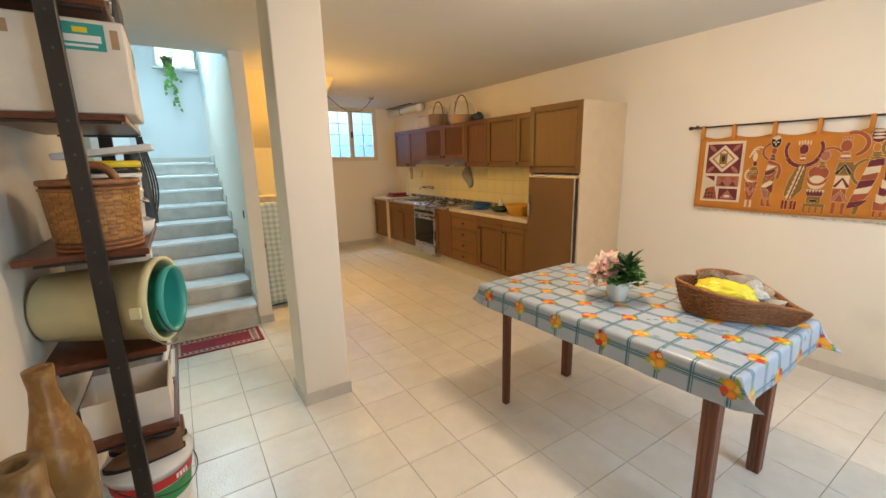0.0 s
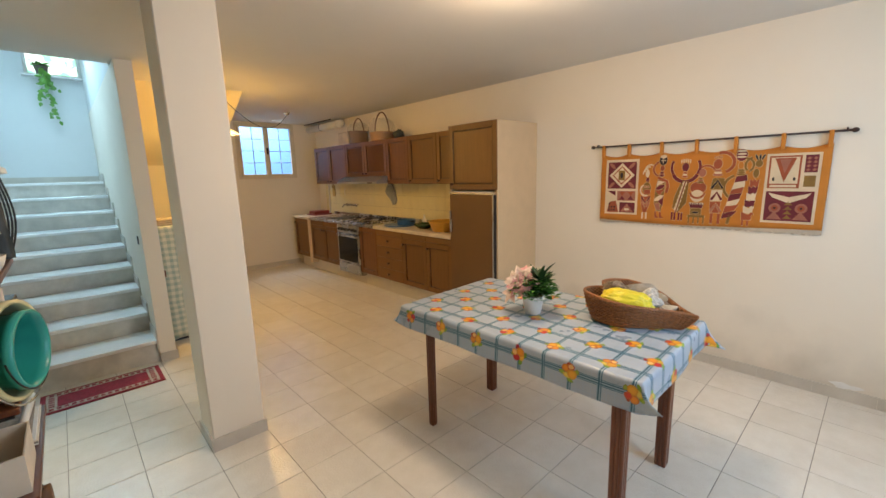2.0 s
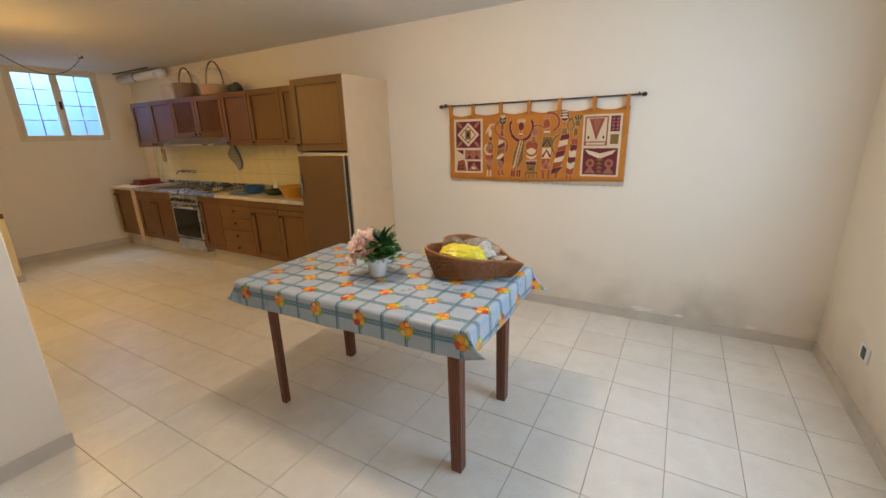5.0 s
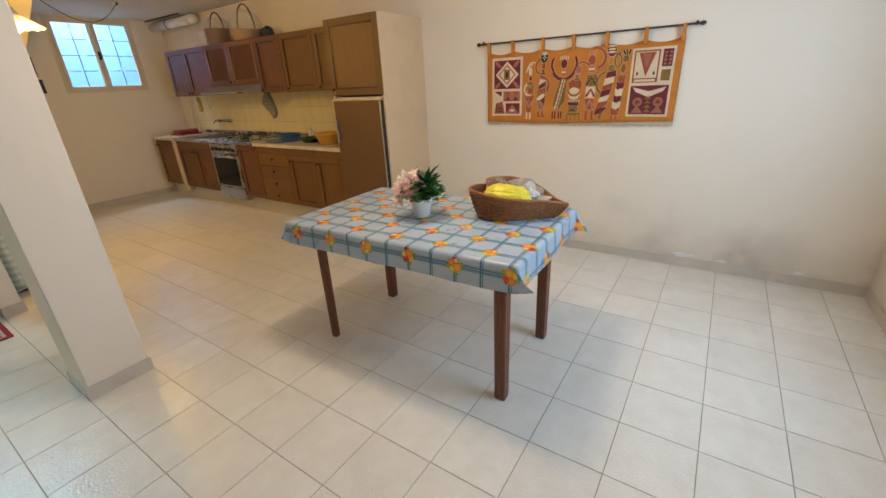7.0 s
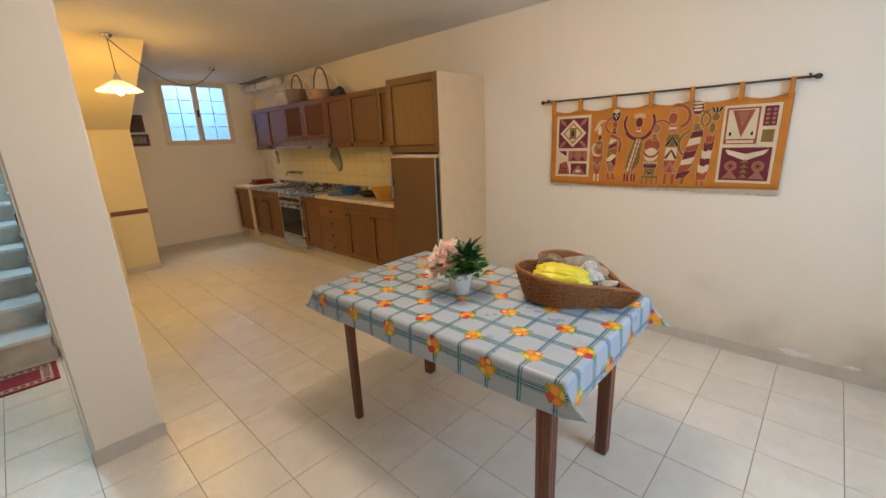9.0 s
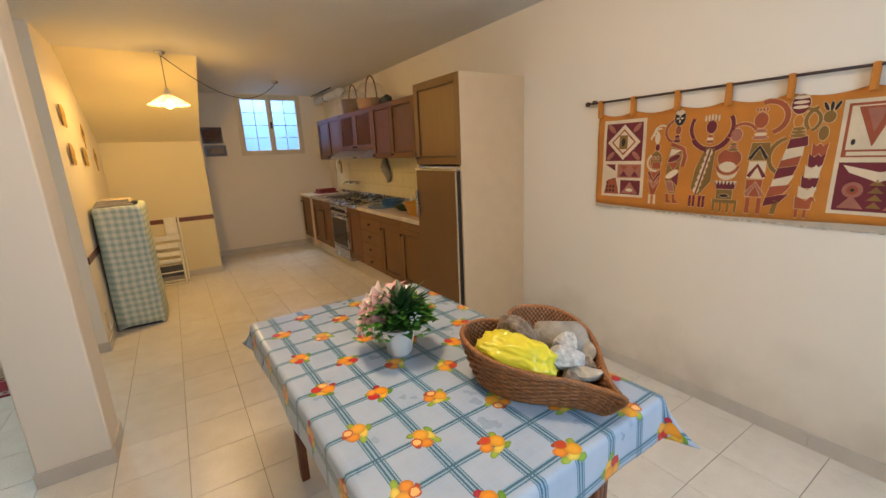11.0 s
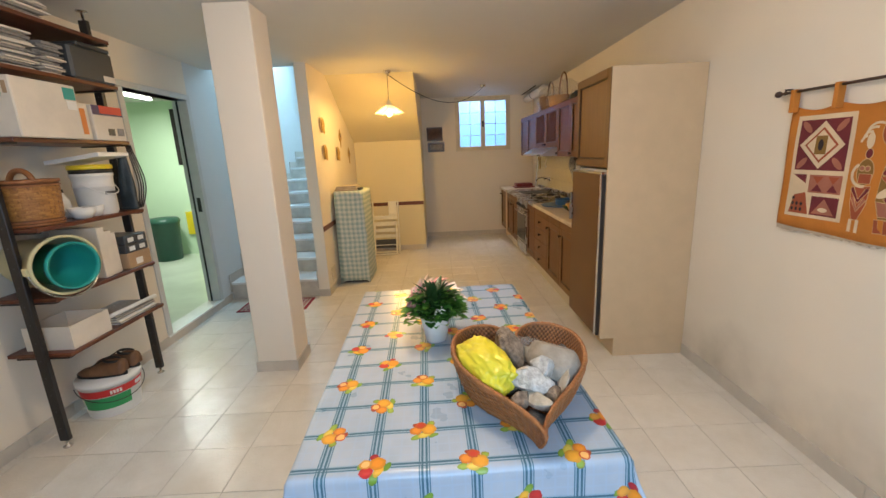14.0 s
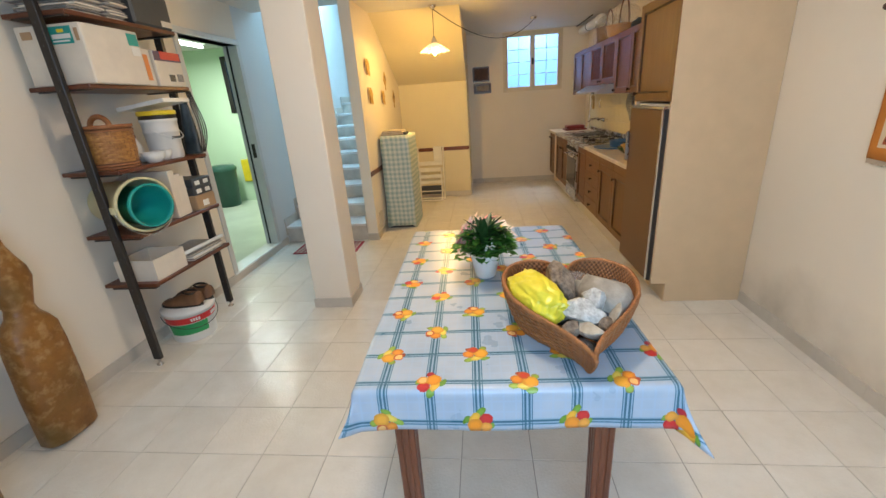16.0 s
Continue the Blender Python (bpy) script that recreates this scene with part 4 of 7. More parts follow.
PINK = plain("pink_petal", (0.86, 0.44, 0.44), 0.55, vary=0.25, scale=40)
PALEPINK = plain("pale_pink_petal", (0.88, 0.70, 0.62), 0.55, vary=0.2, scale=40)
POTDK = plain("grey_plastic_pot", (0.16, 0.13, 0.12), 0.5)


def leaf(bm, at, along, up, length, width, bend=0.25, nseg=5, tip=1.0):
    """A bent, pointed leaf blade."""
    d, n = Vector(along).normalized(), Vector(up).normalized()
    s = d.cross(n)
    if s.length < 1e-4:
        s = d.orthogonal()
    s.normalize()
    n = s.cross(d).normalized()
    rows = []
    for i in range(nseg + 1):
        k = i / nseg
        wdt = width * math.sin(math.pi * min(1, (0.10 + 0.90 * k) ** (0.75 * tip))) * 0.5 + 0.0004
        c = Vector(at) + d * (length * k) - n * (bend * length * k * k)
        rows.append((bm.verts.new(c - s * wdt + n * wdt * 0.35), bm.verts.new(c), bm.verts.new(c + s * wdt + n * wdt * 0.35)))
    for a, b in zip(rows, rows[1:]):
        bm.faces.new((a[0], a[1], b[1], b[0]))
        bm.faces.new((a[1], a[2], b[2], b[1]))


rnd = random.Random(5)
hp = thing("trailing_plant", (3.02, 7.68, SZ0 - 0.001), "potted plant with long trailing green leaves on the stair window sill", "plant")
part("pot", revolve([(0, 0), (0.05, 0), (0.065, 0.09), (0.07, 0.09), (0.07, 0.105), (0.06, 0.10), (0.055, 0.085), (0, 0.085)], 20, (3.02, 7.68, SZ0 - 0.001)), POTDK, hp, "", True)
bm, bs = bmesh.new(), bmesh.new()
for k in range(7):
    x, y, z = 3.02, 7.665, SZ0 + 0.10
    ln = rnd.uniform(0.15, 0.62) if k else 0.66
    dx = rnd.uniform(-0.06, 0.16)
    pts = []
    for i in range(14):
        q = i / 13
        px = x + dx * q + 0.012 * math.sin(q * 9 + k)
        py = 7.60 + 0.07 * max(0, 1 - q * 6) + 0.008 * math.sin(q * 7 + k)
        pz = z + 0.03 * math.sin(min(1, q * 6) * math.pi) - ln * q
        pts.append((px, py, pz))
        if rnd.random() < 0.75:
            leaf(bm, (px, py, pz), (rnd.uniform(-1, 1), rnd.uniform(-0.5, 0.1), rnd.uniform(-1.2, 0.1)), (0, -1, 0.4), rnd.uniform(0.035, 0.06), rnd.uniform(0.03, 0.05), 0.2, 4)
    tube(pts, 0.002, 4, bs)
for k in range(26):
    a = rnd.uniform(0, 6.28)
    leaf(bm, (3.02, 7.66, SZ0 + 0.095), (math.cos(a), math.sin(a) * 0.7, rnd.uniform(0.1, 1.2)), (0, 0, 1), rnd.uniform(0.06, 0.13), rnd.uniform(0.04, 0.06), 0.4, 4)
part("leaves", bm, LEAF, hp, "", True)
part("stems", bs, MIDLEAF, hp)
# red mat at the foot of the stairs
MATRED = plain("red_mat_pile", (0.30, 0.025, 0.04), 0.95, vary=0.3, scale=40, bump=0.6, fine=300)
MATPALE = plain("beige_mat_pile", (0.50, 0.42, 0.34), 0.95, vary=0.3, scale=40, bump=0.6, fine=300)
MATDARK = plain("dark_mat_pile", (0.10, 0.03, 0.03), 0.95, vary=0.3, bump=0.6, fine=300)
rug = thing("doormat", (3.0, 4.15, 0), "dark red door mat with a beige patterned border", "mat")
RX0, RX1, RY0, RY1 = 2.66, 3.365, 3.985, 4.33
part("mat_base", boxes((RX0, RX1, RY0, RY1, 0.0005, 0.008), bevel=0.002), MATRED, rug)
part("border", boxes((RX0 + 0.03, RX1 - 0.03, RY0 + 0.025, RY0 + 0.075, 0.006, 0.0092), (RX0 + 0.03, RX1 - 0.03, RY1 - 0.075, RY1 - 0.025, 0.006, 0.0092), (RX0 + 0.03, RX0 + 0.09, RY0 + 0.077, RY1 - 0.077, 0.006, 0.0092), (RX1 - 0.09, RX1 - 0.03, RY0 + 0.077, RY1 - 0.077, 0.006, 0.0092)), MATPALE, rug)
bm = bmesh.new()
for yy in (RY0 + 0.05, RY1 - 0.05):
    for i in range(16):
        x = RX0 + 0.06 + i * 0.039
        box(bm, x - 0.012, x + 0.012, yy - 0.014, yy + 0.014, 0.008, 0.0101)
for xx in (RX0 + 0.06, RX1 - 0.06):
    for i in range(5):
        y = RY0 + 0.10 + i * 0.037
        box(bm, xx - 0.016, xx + 0.016, y - 0.010, y + 0.010, 0.008, 0.0101)
tagged(part("border_pattern", bm, MATRED, rug), kind="stuff")
sw = thing("light_switch", (XP0, 4.62, 1.0), "small brown light switch on the stair wall", "switch")
part("plate", boxes((XP0 - 0.008, XP0 - 0.0005, 4.60, 4.645, 0.99, 1.06), bevel=0.002), KNOB, sw)
ot = thing("wall_socket", (5.775, YS, 0.31), "cream wall socket above the skirting", "socket")
part("plate", boxes((5.72, 5.83, YS, YS + 0.009, 0.31, 0.39), bevel=0.003), WHITE, ot)
part("socket_insert", boxes((5.752, 5.798, YS + 0.0085, YS + 0.012, 0.32, 0.38), bevel=0.001), DGREY, ot)
cl = thing("ceiling_lamp", (4.62, 1.58, ZC), "round opal glass ceiling lamp", "lamp")
part("lamp_rim", revolve([(0, 0), (0.15, 0), (0.15, -0.02), (0, -0.02)], 28, (4.62, 1.58, ZC)), WHITE, cl, "", True)

# ---------- shelving on the left wall ----------
PX, PY0, PY1 = 2.655, 2.05, 2.83
shelf = thing("shelf_unit", (PX, 2.44, 0), "open shelving of dark wood boards on black floor-to-ceiling posts", "shelf")
for py in (PY0, PY1):
    po = part("post", boxes((PX - 0.025, PX + 0.025, py - 0.014, py + 0.014, 0.04, 2.36), bevel=0.003), BLACKMETAL, shelf)
    bm = bmesh.new()
    for i in range(22):
        z = 0.12 + i * 0.1
        for sgn in (-1, 1):
            moved_disc = revolve([(0, 0), (0.004, 0), (0.004, 0.0012), (0, 0.0012)], 8)
            moved(moved_disc, pose(PX, py + sgn * 0.0141, z, 90 if sgn < 0 else -90))
            me = bpy.data.meshes.new("t")
            moved_disc.to_mesh(me)
            moved_disc.free()
            bm.from_mesh(me)
            bpy.data.meshes.remove(me)
    tagged(part("screw_holes", bm, DGREY, po), kind="stuff")
    part("foot", revolve([(0, 0), (0.022, 0), (0.022, 0.006), (0.008, 0.012), (0.008, 0.045), (0, 0.045)], 16, (PX, py, 0)), STEEL, po, "adjustable metal foot", True)
    part("ceiling_clamp", revolve([(0, 0), (0.008, 0), (0.008, 0.045), (0.03, 0.05), (0.03, 0.055), (0, 0.055)], 16, (PX, py, 2.359)), STEEL, po, "metal screw clamp", True)
SHELVES = (0.545, 0.85, 1.212, 1.645, 1.975, 2.235)
for z in SHELVES:
    part("board", boxes((2.452, 2.792, 2.067, 2.813, z - 0.022, z), bevel=0.003), SHELFWOOD, shelf)
    for py, s in ((PY0 + 0.016, 1), (PY1 - 0.016, -1)):
        bm = boxes((2.50, 2.78, min(py, py + s * 0.03), max(py, py + s * 0.03), z - 0.03, z - 0.0225))
        part("bracket", bm, BLACKMETAL, shelf)


def carton(name, x0, x1, y0, y1, z, h, material, label, open_top=False, bits=(), rot=0.0):
    c = thing(name, ((x0 + x1) / 2, (y0 + y1) / 2, z), label, "box")
    t = 0.004
    if open_top:
        for b in ((x0, x1, y0, y0 + t, z, z + h), (x0, x1, y1 - t, y1, z, z + h), (x0, x0 + t, y0 + t, y1 - t, z, z + h), (x1 - t, x1, y0 + t, y1 - t, z, z + h)):
            part("carton_side", boxes(b), material, c)
        body = boxes((x0 + t, x1 - t, y0 + t, y1 - t, z, z + t))
    else:
        body = boxes((x0, x1, y0, y1, z, z + h), bevel=0.005)
    part("carton_body", body, material, c)
    for nm, b, m in bits:
        part(nm, boxes(b), m, c)
    if rot:
        c.rotation_euler.z = radians(rot)
    return c


e = 0.0012
z = SHELVES[0]
carton("open_box", 2.52, 2.775, 2.11, 2.37, z, 0.13, CARD, "open white cardboard box on the lowest shelf", True)
r2 = random.Random(3)
mag = thing("magazine_stack", (2.64, 2.6, z), "loose stack of pale magazines and papers", "magazines")
zz = z
for i in range(9):
    t = r2.uniform(0.003, 0.007)
    b = boxes((2.52 + r2.uniform(0, 0.02), 2.76 + r2.uniform(-0.03, 0.03), 2.42 + r2.uniform(0, 0.02), 2.77 + r2.uniform(-0.04, 0.02), zz, zz + t))
    part("magazine", b, (CARD, WHITE, PAPER)[i % 3], mag)
    zz += t + 0.0004
part_roll = tube([(2.74, 2.40, zz + 0.014), (2.76, 2.79, zz + 0.014)], 0.013, 12)
solo("paper_roll", part_roll, WHITE, (2.75, 2.6, zz), "white paper roll lying on the magazines", "paper roll", smooth=True)

# lying buckets
z = SHELVES[1]


def bucket_mesh(r0, r1, length):
    return revolve([(0, 0), (r0, 0), (r0 * 1.02, 0.01), (r1 * 0.985, length - 0.03), (r1 * 1.05, length - 0.028), (r1 * 1.06, length), (r1 * 0.97, length), (r1 * 0.965, length - 0.03), (r0 * 0.97, 0.014), (0, 0.012)], 40)


bk = thing("cream_bucket", (2.66, 2.22, z), "large cream plastic bucket lying on its side", "bucket")
m = pose(2.475, 2.275, z + 0.153, 0, 90, -20)
part("bucket_body", moved(bucket_mesh(0.118, 0.148, 0.36), m), CREAMPL, bk, "", True)
for s in (-1, 1):
    part("handle_lug", moved(boxes((-0.02, 0.02, s * 0.157 - 0.008, s * 0.157 + 0.008, 0.31, 0.345), bevel=0.003), m), CREAMPL, bk)
pts = [m @ Vector((0.17 * math.sin(a), 0.158 * math.cos(a), 0.335 + 0.03 * math.sin(a))) for a in [math.pi * i / 20 for i in range(21)]]
part("bail", tube(pts, 0.004, 8), STEEL, bk, "wire handle", True)
tk = thing("teal_bucket", (2.70, 2.22, z + 0.04), "teal plastic bucket lying inside the cream one", "bucket")
m = pose(2.555, 2.25, z + 0.145, 0, 90, -17)
part("bucket_body", moved(bucket_mesh(0.095, 0.118, 0.30), m), TEALPL, tk, "", True)
part("bail", tube([m @ Vector((0.125 * math.sin(a), 0.123 * math.cos(a), 0.28 + 0.02 * math.sin(a))) for a in [math.pi * i / 20 for i in range(21)]], 0.0035, 8), BLACKMETAL, tk, "", True)
for i, (y0, y1, h) in enumerate(((2.42, 2.475, 0.30), (2.48, 2.535, 0.27), (2.54, 2.575, 0.25))):
    solo("binder", boxes((2.50, 2.775 - 0.01 * i, y0, y1, z, z + h), bevel=0.003), CARD, (2.64, (y0 + y1) / 2, z), "upright cream file binder", "binder", "file binders")
carton("tan_shoebox", 2.52, 2.785, 2.60, 2.80, z, 0.10, TANCARD, "small brown cardboard box with a white label", False, [("box_label", (2.7851, 2.7862, 2.66, 2.72, z + 0.02, z + 0.06), WHITE)])
for k in range(2):
    carton("black_shoebox", 2.52, 2.78, 2.60 + 0.006 * k, 2.80, z + 0.1005 + 0.056 * k, 0.055, DGREY, "flat black cardboard box with white labels", False, [("box_label", (2.7801, 2.7812, 2.63 + 0.09 * q, 2.68 + 0.09 * q, z + 0.112 + 0.056 * k, z + 0.14 + 0.056 * k), WHITE) for q in range(2)])

# third shelf
z = SHELVES[2]
wb = thing("bark_basket", (2.64, 2.205, z), "oval woven birch-bark basket with a bent handle", "basket")
KB = Vector((2.655, 2.205, z))
KH = 0.232


def bark_r(h):
    return 0.116 + 0.016 * h / KH


bm = revolve([(0, 0), (0.113, 0), (0.116, 0.006), (0.131, KH), (0.124, KH), (0.108, 0.01), (0, 0.008)], 40, KB)
part("basket_body", bm, BARKDK, wb, "", True)
bm = bmesh.new()
NC, NR = 30, 13
for row in range(NR):
    for c in range(NC):
        flat_ = (row + c) % 2 == 0
        h0, h1 = 0.034 + (KH - 0.07) * row / NR, 0.034 + (KH - 0.07) * (row + 1) / NR
        grid = []
        for i in range(4):
            line_ = []
            for j in range(4):
                p, q = i / 3, j / 3
                a = 2 * math.pi * (c + (p if flat_ else 0.02 + 0.96 * p)) / NC
                h = h0 + (h1 - h0) * (0.03 + 0.94 * q if flat_ else q)
                rr = bark_r(h) + 0.0008 + 0.0026 * math.sin(math.pi * (p if flat_ else q))
                line_.append(bm.verts.new(KB + Vector((rr * math.cos(a), rr * math.sin(a), h))))
            grid.append(line_)
        for i in range(3):
            for j in range(3):
                bm.faces.new((grid[i][j], grid[i + 1][j], grid[i + 1][j + 1], grid[i][j + 1]))
tagged(part("weave", bm, BARK, wb, "interlaced orange-brown bark strips", True), kind="stuff")
for h, hgt in ((0.006, 0.011), (0.021, 0.011), (KH - 0.030, 0.010), (KH - 0.008, 0.018)):
    r = bark_r(h)
    part("band", revolve([(r, h - hgt / 2), (r + 0.005, h - hgt * 0.4), (r + 0.006, h), (r + 0.005, h + hgt * 0.4), (r, h + hgt / 2)], 48, KB), BARKBAND, wb, "smooth bark hoop", True)
pts = [KB + Vector((0.058 * math.cos(a) + 0.015, -0.03, KH - 0.012 + 0.058 * math.sin(a))) for a in [math.pi * i / 16 for i in range(17)]]
part("handle", tube(pts, 0.014, 10), BARKBAND, wb, "", True)
for i, (x, y, s) in enumerate(((2.745, 2.395, 1.25), (2.735, 2.485, 1.0))):
    bw = revolve([(0, 0), (0.03 * s, 0), (0.045 * s, 0.03), (0.052 * s, 0.062), (0.049 * s, 0.062), (0.04 * s, 0.03), (0.02 * s, 0.008), (0, 0.008)], 24, (x, y, z))
    solo("white_bowl", bw, WHITE, (x, y, z), "small white ceramic bowl", "bowl", "white bowls", True)
for i, (x, y, h, mt, lb) in enumerate(((2.60, 2.38, 0.17, GREEN, "small bottle with a green and white label"), (2.60, 2.45, 0.165, WHITE, "round white plastic bottle"), (2.545, 2.41, 0.20, WHITE, "tall white plastic bottle with a dark cap"))):
    bt = thing("bottle", (x, y, z), lb, "bottle", "bottles on the shelf")
    part("bottle_body", revolve([(0, 0), (0.032, 0), (0.034, 0.01), (0.034, h * 0.6), (0.012, h * 0.85), (0.012, h * 0.9), (0, h * 0.9)], 20, (x, y, z)), WHITE, bt, "", True)
    part("bottle_label", revolve([(0.0345, h * 0.15), (0.0348, h * 0.15), (0.0348, h * 0.5), (0.0345, h * 0.5)], 20, (x, y, z)), mt, bt)
    part("cap", revolve([(0, h * 0.885), (0.014, h * 0.885), (0.013, h), (0, h)], 14, (x, y, z)), DGREY if i else GREEN, bt)
pb = thing("white_tub", (2.675, 2.60, z), "white plastic tub with a yellow lid", "tub")
part("tub_body", revolve([(0, 0), (0.090, 0), (0.092, 0.005), (0.099, 0.16), (0.102, 0.163), (0.102, 0.172), (0.099, 0.175), (0.101, 0.225), (0.106, 0.228), (0.106, 0.245), (0, 0.245)], 32, (2.675, 2.60, z)), WHITE, pb, "", True)
part("tub_seal", revolve([(0.1015, 0.246), (0.1035, 0.247), (0.1035, 0.268), (0.1015, 0.269)], 32, (2.675, 2.60, z)), BLACKMETAL, pb, "dark ring below the lid", True)
part("tub_lid", revolve([(0.1055, 0.269), (0.109, 0.270), (0.109, 0.290), (0.100, 0.296), (0, 0.296)], 32, (2.675, 2.60, z)), YELLOW, pb, "yellow lid", True)
part("tub_label", boxes((2.7695, 2.7765, 2.555, 2.645, z + 0.120, z + 0.136)), DGREY, pb, "dark printed line")
part("bail", tube([(2.675 + 0.113 * math.cos(a), 2.60 + 0.115 * math.sin(a), z + 0.20 - 0.08 * math.cos(a)) for a in [-1.4 + 2.8 * i / 16 for i in range(17)]], 0.003, 6), WHITE, pb, "", True)
wl = thing("white_tray", (2.675, 2.60, z + 0.298), "shallow white plastic tray lying on the tub", "tray")
m = pose(2.675, 2.605, z + 0.330, 0, -7, 0)
part("tray_base", moved(boxes((-0.155, 0.155, -0.115, 0.115, -0.010, -0.004), bevel=0.003), m), WHITE, wl)
part("tray_edge", moved(boxes((-0.160, 0.160, -0.12, -0.1152, -0.010, 0.014), (-0.160, 0.160, 0.1152, 0.12, -0.010, 0.014), (-0.160, -0.1552, -0.115, 0.115, -0.010, 0.014), (0.1552, 0.160, -0.115, 0.115, -0.010, 0.014), bevel=0.002), m), WHITE, wl)
# dark coat and cables hanging at the far end
bm = bmesh.new()
prev = None
for i in range(15):
    k = i / 14
    ring = []
    for a in range(14):
        an = 2 * math.pi * a / 14
        rr = (0.035 + 0.05 * k) * (1 + 0.3 * math.sin(3 * an + 4 * k))
        ring.append(bm.verts.new((2.745 + rr * 0.7 * math.cos(an), 2.772 + rr * 0.40 * math.sin(an), z + 0.34 - 0.335 * k)))
    if prev:
        for a in range(14):
            bm.faces.new((prev[a], prev[(a + 1) % 14], ring[(a + 1) % 14], ring[a]))
    else:
        bm.faces.new(ring)
    prev = ring
bm.faces.new(prev[::-1])
solo("hanging_cloth", bm, CLOTHDK, (2.72, 2.765, z), "dark folded cloth hanging at the shelf end", "cloth", smooth=True)
cb = thing("cables", (2.80, 2.82, z + 0.01), "black cables hanging down the end of the shelving", "cable")
for k in range(4):
    pts = [(2.772 + 0.006 * k + (0.020 + 0.004 * k) * math.sin(math.pi * (q / 15) ** 1.3), 2.798 + 0.005 * k + (0.015 + 0.003 * k) * math.sin(math.pi * (q / 15) ** 1.3), 1.62 - 0.0265 * q) for q in range(16)]
    part("cable", tube(pts, 0.004, 6), BLACKMETAL, cb, "", True)

# fourth shelf
z = SHELVES[3]
carton("large_carton", 2.47, 2.825, 2.085, 2.44, z, 0.275, CARD, "large white cardboard carton with teal printed labels", False, [
    ("printed_label", (2.655, 2.775, 2.0838, 2.0848, z + 0.185, z + 0.262), TEAL), ("label_mark", (2.70, 2.735, 2.0828, 2.0836, z + 0.235, z + 0.25), YELLOW), ("label_lettering", (2.665, 2.765, 2.0828, 2.0836, z + 0.208, z + 0.228), WHITE),
    ("torn_hole", (2.788, 2.808, 2.0838, 2.0848, z + 0.195, z + 0.250), TANCARD), ("torn_hole", (2.500, 2.560, 2.0838, 2.0848, z + 0.215, z + 0.250), TANCARD), ("label_lettering", (2.665, 2.755, 2.0828, 2.0836, z + 0.194, z + 0.201), WHITE),
    ("printed_label", (2.8252, 2.8262, 2.36, 2.43, z + 0.20, z + 0.26), TEAL), ("paper_label", (2.8252, 2.8262, 2.37, 2.43, z + 0.15, z + 0.195), WHITE)])
carton("slim_carton", 2.50, 2.79, 2.455, 2.54, z, 0.20, CARD, "slim white box with an orange printed front", False, [("printed_label", (2.7902, 2.7912, 2.48, 2.515, z + 0.03, z + 0.17), ORANGE)])
carton("printed_carton", 2.48, 2.79, 2.565, 2.80, z, 0.20, CARD, "white carton with dark violet and red printed top", False, [("printed_band", (2.7902, 2.7912, 2.567, 2.798, z + 0.145, z + 0.199), NAVY), ("printed_flash", (2.7914, 2.7922, 2.62, 2.79, z + 0.155, z + 0.199), RED), ("bar_code", (2.7902, 2.7912, 2.66, 2.71, z + 0.03, z + 0.07), DGREY), ("printed_panel", (2.7902, 2.7912, 2.73, 2.785, z + 0.03, z + 0.075), PAPER)])
# upper shelves: newspapers, grey case


def paper_stack(x0, x1, y0, y1, z, h, seed):
    r = random.Random(seed)
    st = thing("newspaper_stack", ((x0 + x1) / 2, (y0 + y1) / 2, z), "untidy stack of folded grey newspapers", "newspapers", "newspaper stacks")
    q = z
    while q < z + h:
        t = r.uniform(0.004, 0.010)
        w, l = (x1 - x0) / 2 - r.uniform(0, 0.02), (y1 - y0) / 2 - r.uniform(0, 0.015)
        bm = bmesh.new()
        n = 8
        rows = []
        for i in range(n + 1):
            a = -1 + 2 * i / n
            sagg = -0.35 * t * abs(a) ** 3 * r.uniform(0.2, 1)
            rows.append([bm.verts.new((w * sx, l * a, zz)) for sx, zz in ((-1, 0), (1, 0), (1.01, t * 0.5), (1, t + sagg), (-1, t + sagg))])
        for a, b in zip(rows, rows[1:]):
            for k in range(5):
                bm.faces.new((a[k], a[(k + 1) % 5], b[(k + 1) % 5], b[k]))
        bm.faces.new(rows[0][::-1]), bm.faces.new(rows[-1])
        bmesh.ops.recalc_face_normals(bm, faces=bm.faces)
        moved(bm, pose((x0 + x1) / 2 + r.uniform(-0.02, 0.02), (y0 + y1) / 2 + r.uniform(-0.012, 0.012), q, 0, 0, r.uniform(-6, 6)))
        part("newspaper", bm, PAPER if r.random() < 0.7 else CARD, st)
        q += t + 0.0006
    return st


paper_stack(2.49, 2.79, 2.10, 2.31, SHELVES[4], 0.17, 1)
paper_stack(2.49, 2.79, 2.325, 2.47, SHELVES[4], 0.15, 2)
paper_stack(2.49, 2.79, 2.10, 2.42, SHELVES[5], 0.07, 4)
z = SHELVES[4]
gc = thing("grey_case", (2.65, 2.64, z), "dark grey plastic appliance case", "case")
part("case_body", boxes((2.47, 2.80, 2.49, 2.80, z, z + 0.18), bevel=0.012), DGREY, gc)
part("case_lid", boxes((2.475, 2.795, 2.56, 2.795, z + 0.1805, z + 0.205), bevel=0.006), DGREY, gc)
part("case_label", boxes((2.8003, 2.8015, 2.70, 2.79, z + 0.012, z + 0.045)), CARD, gc)

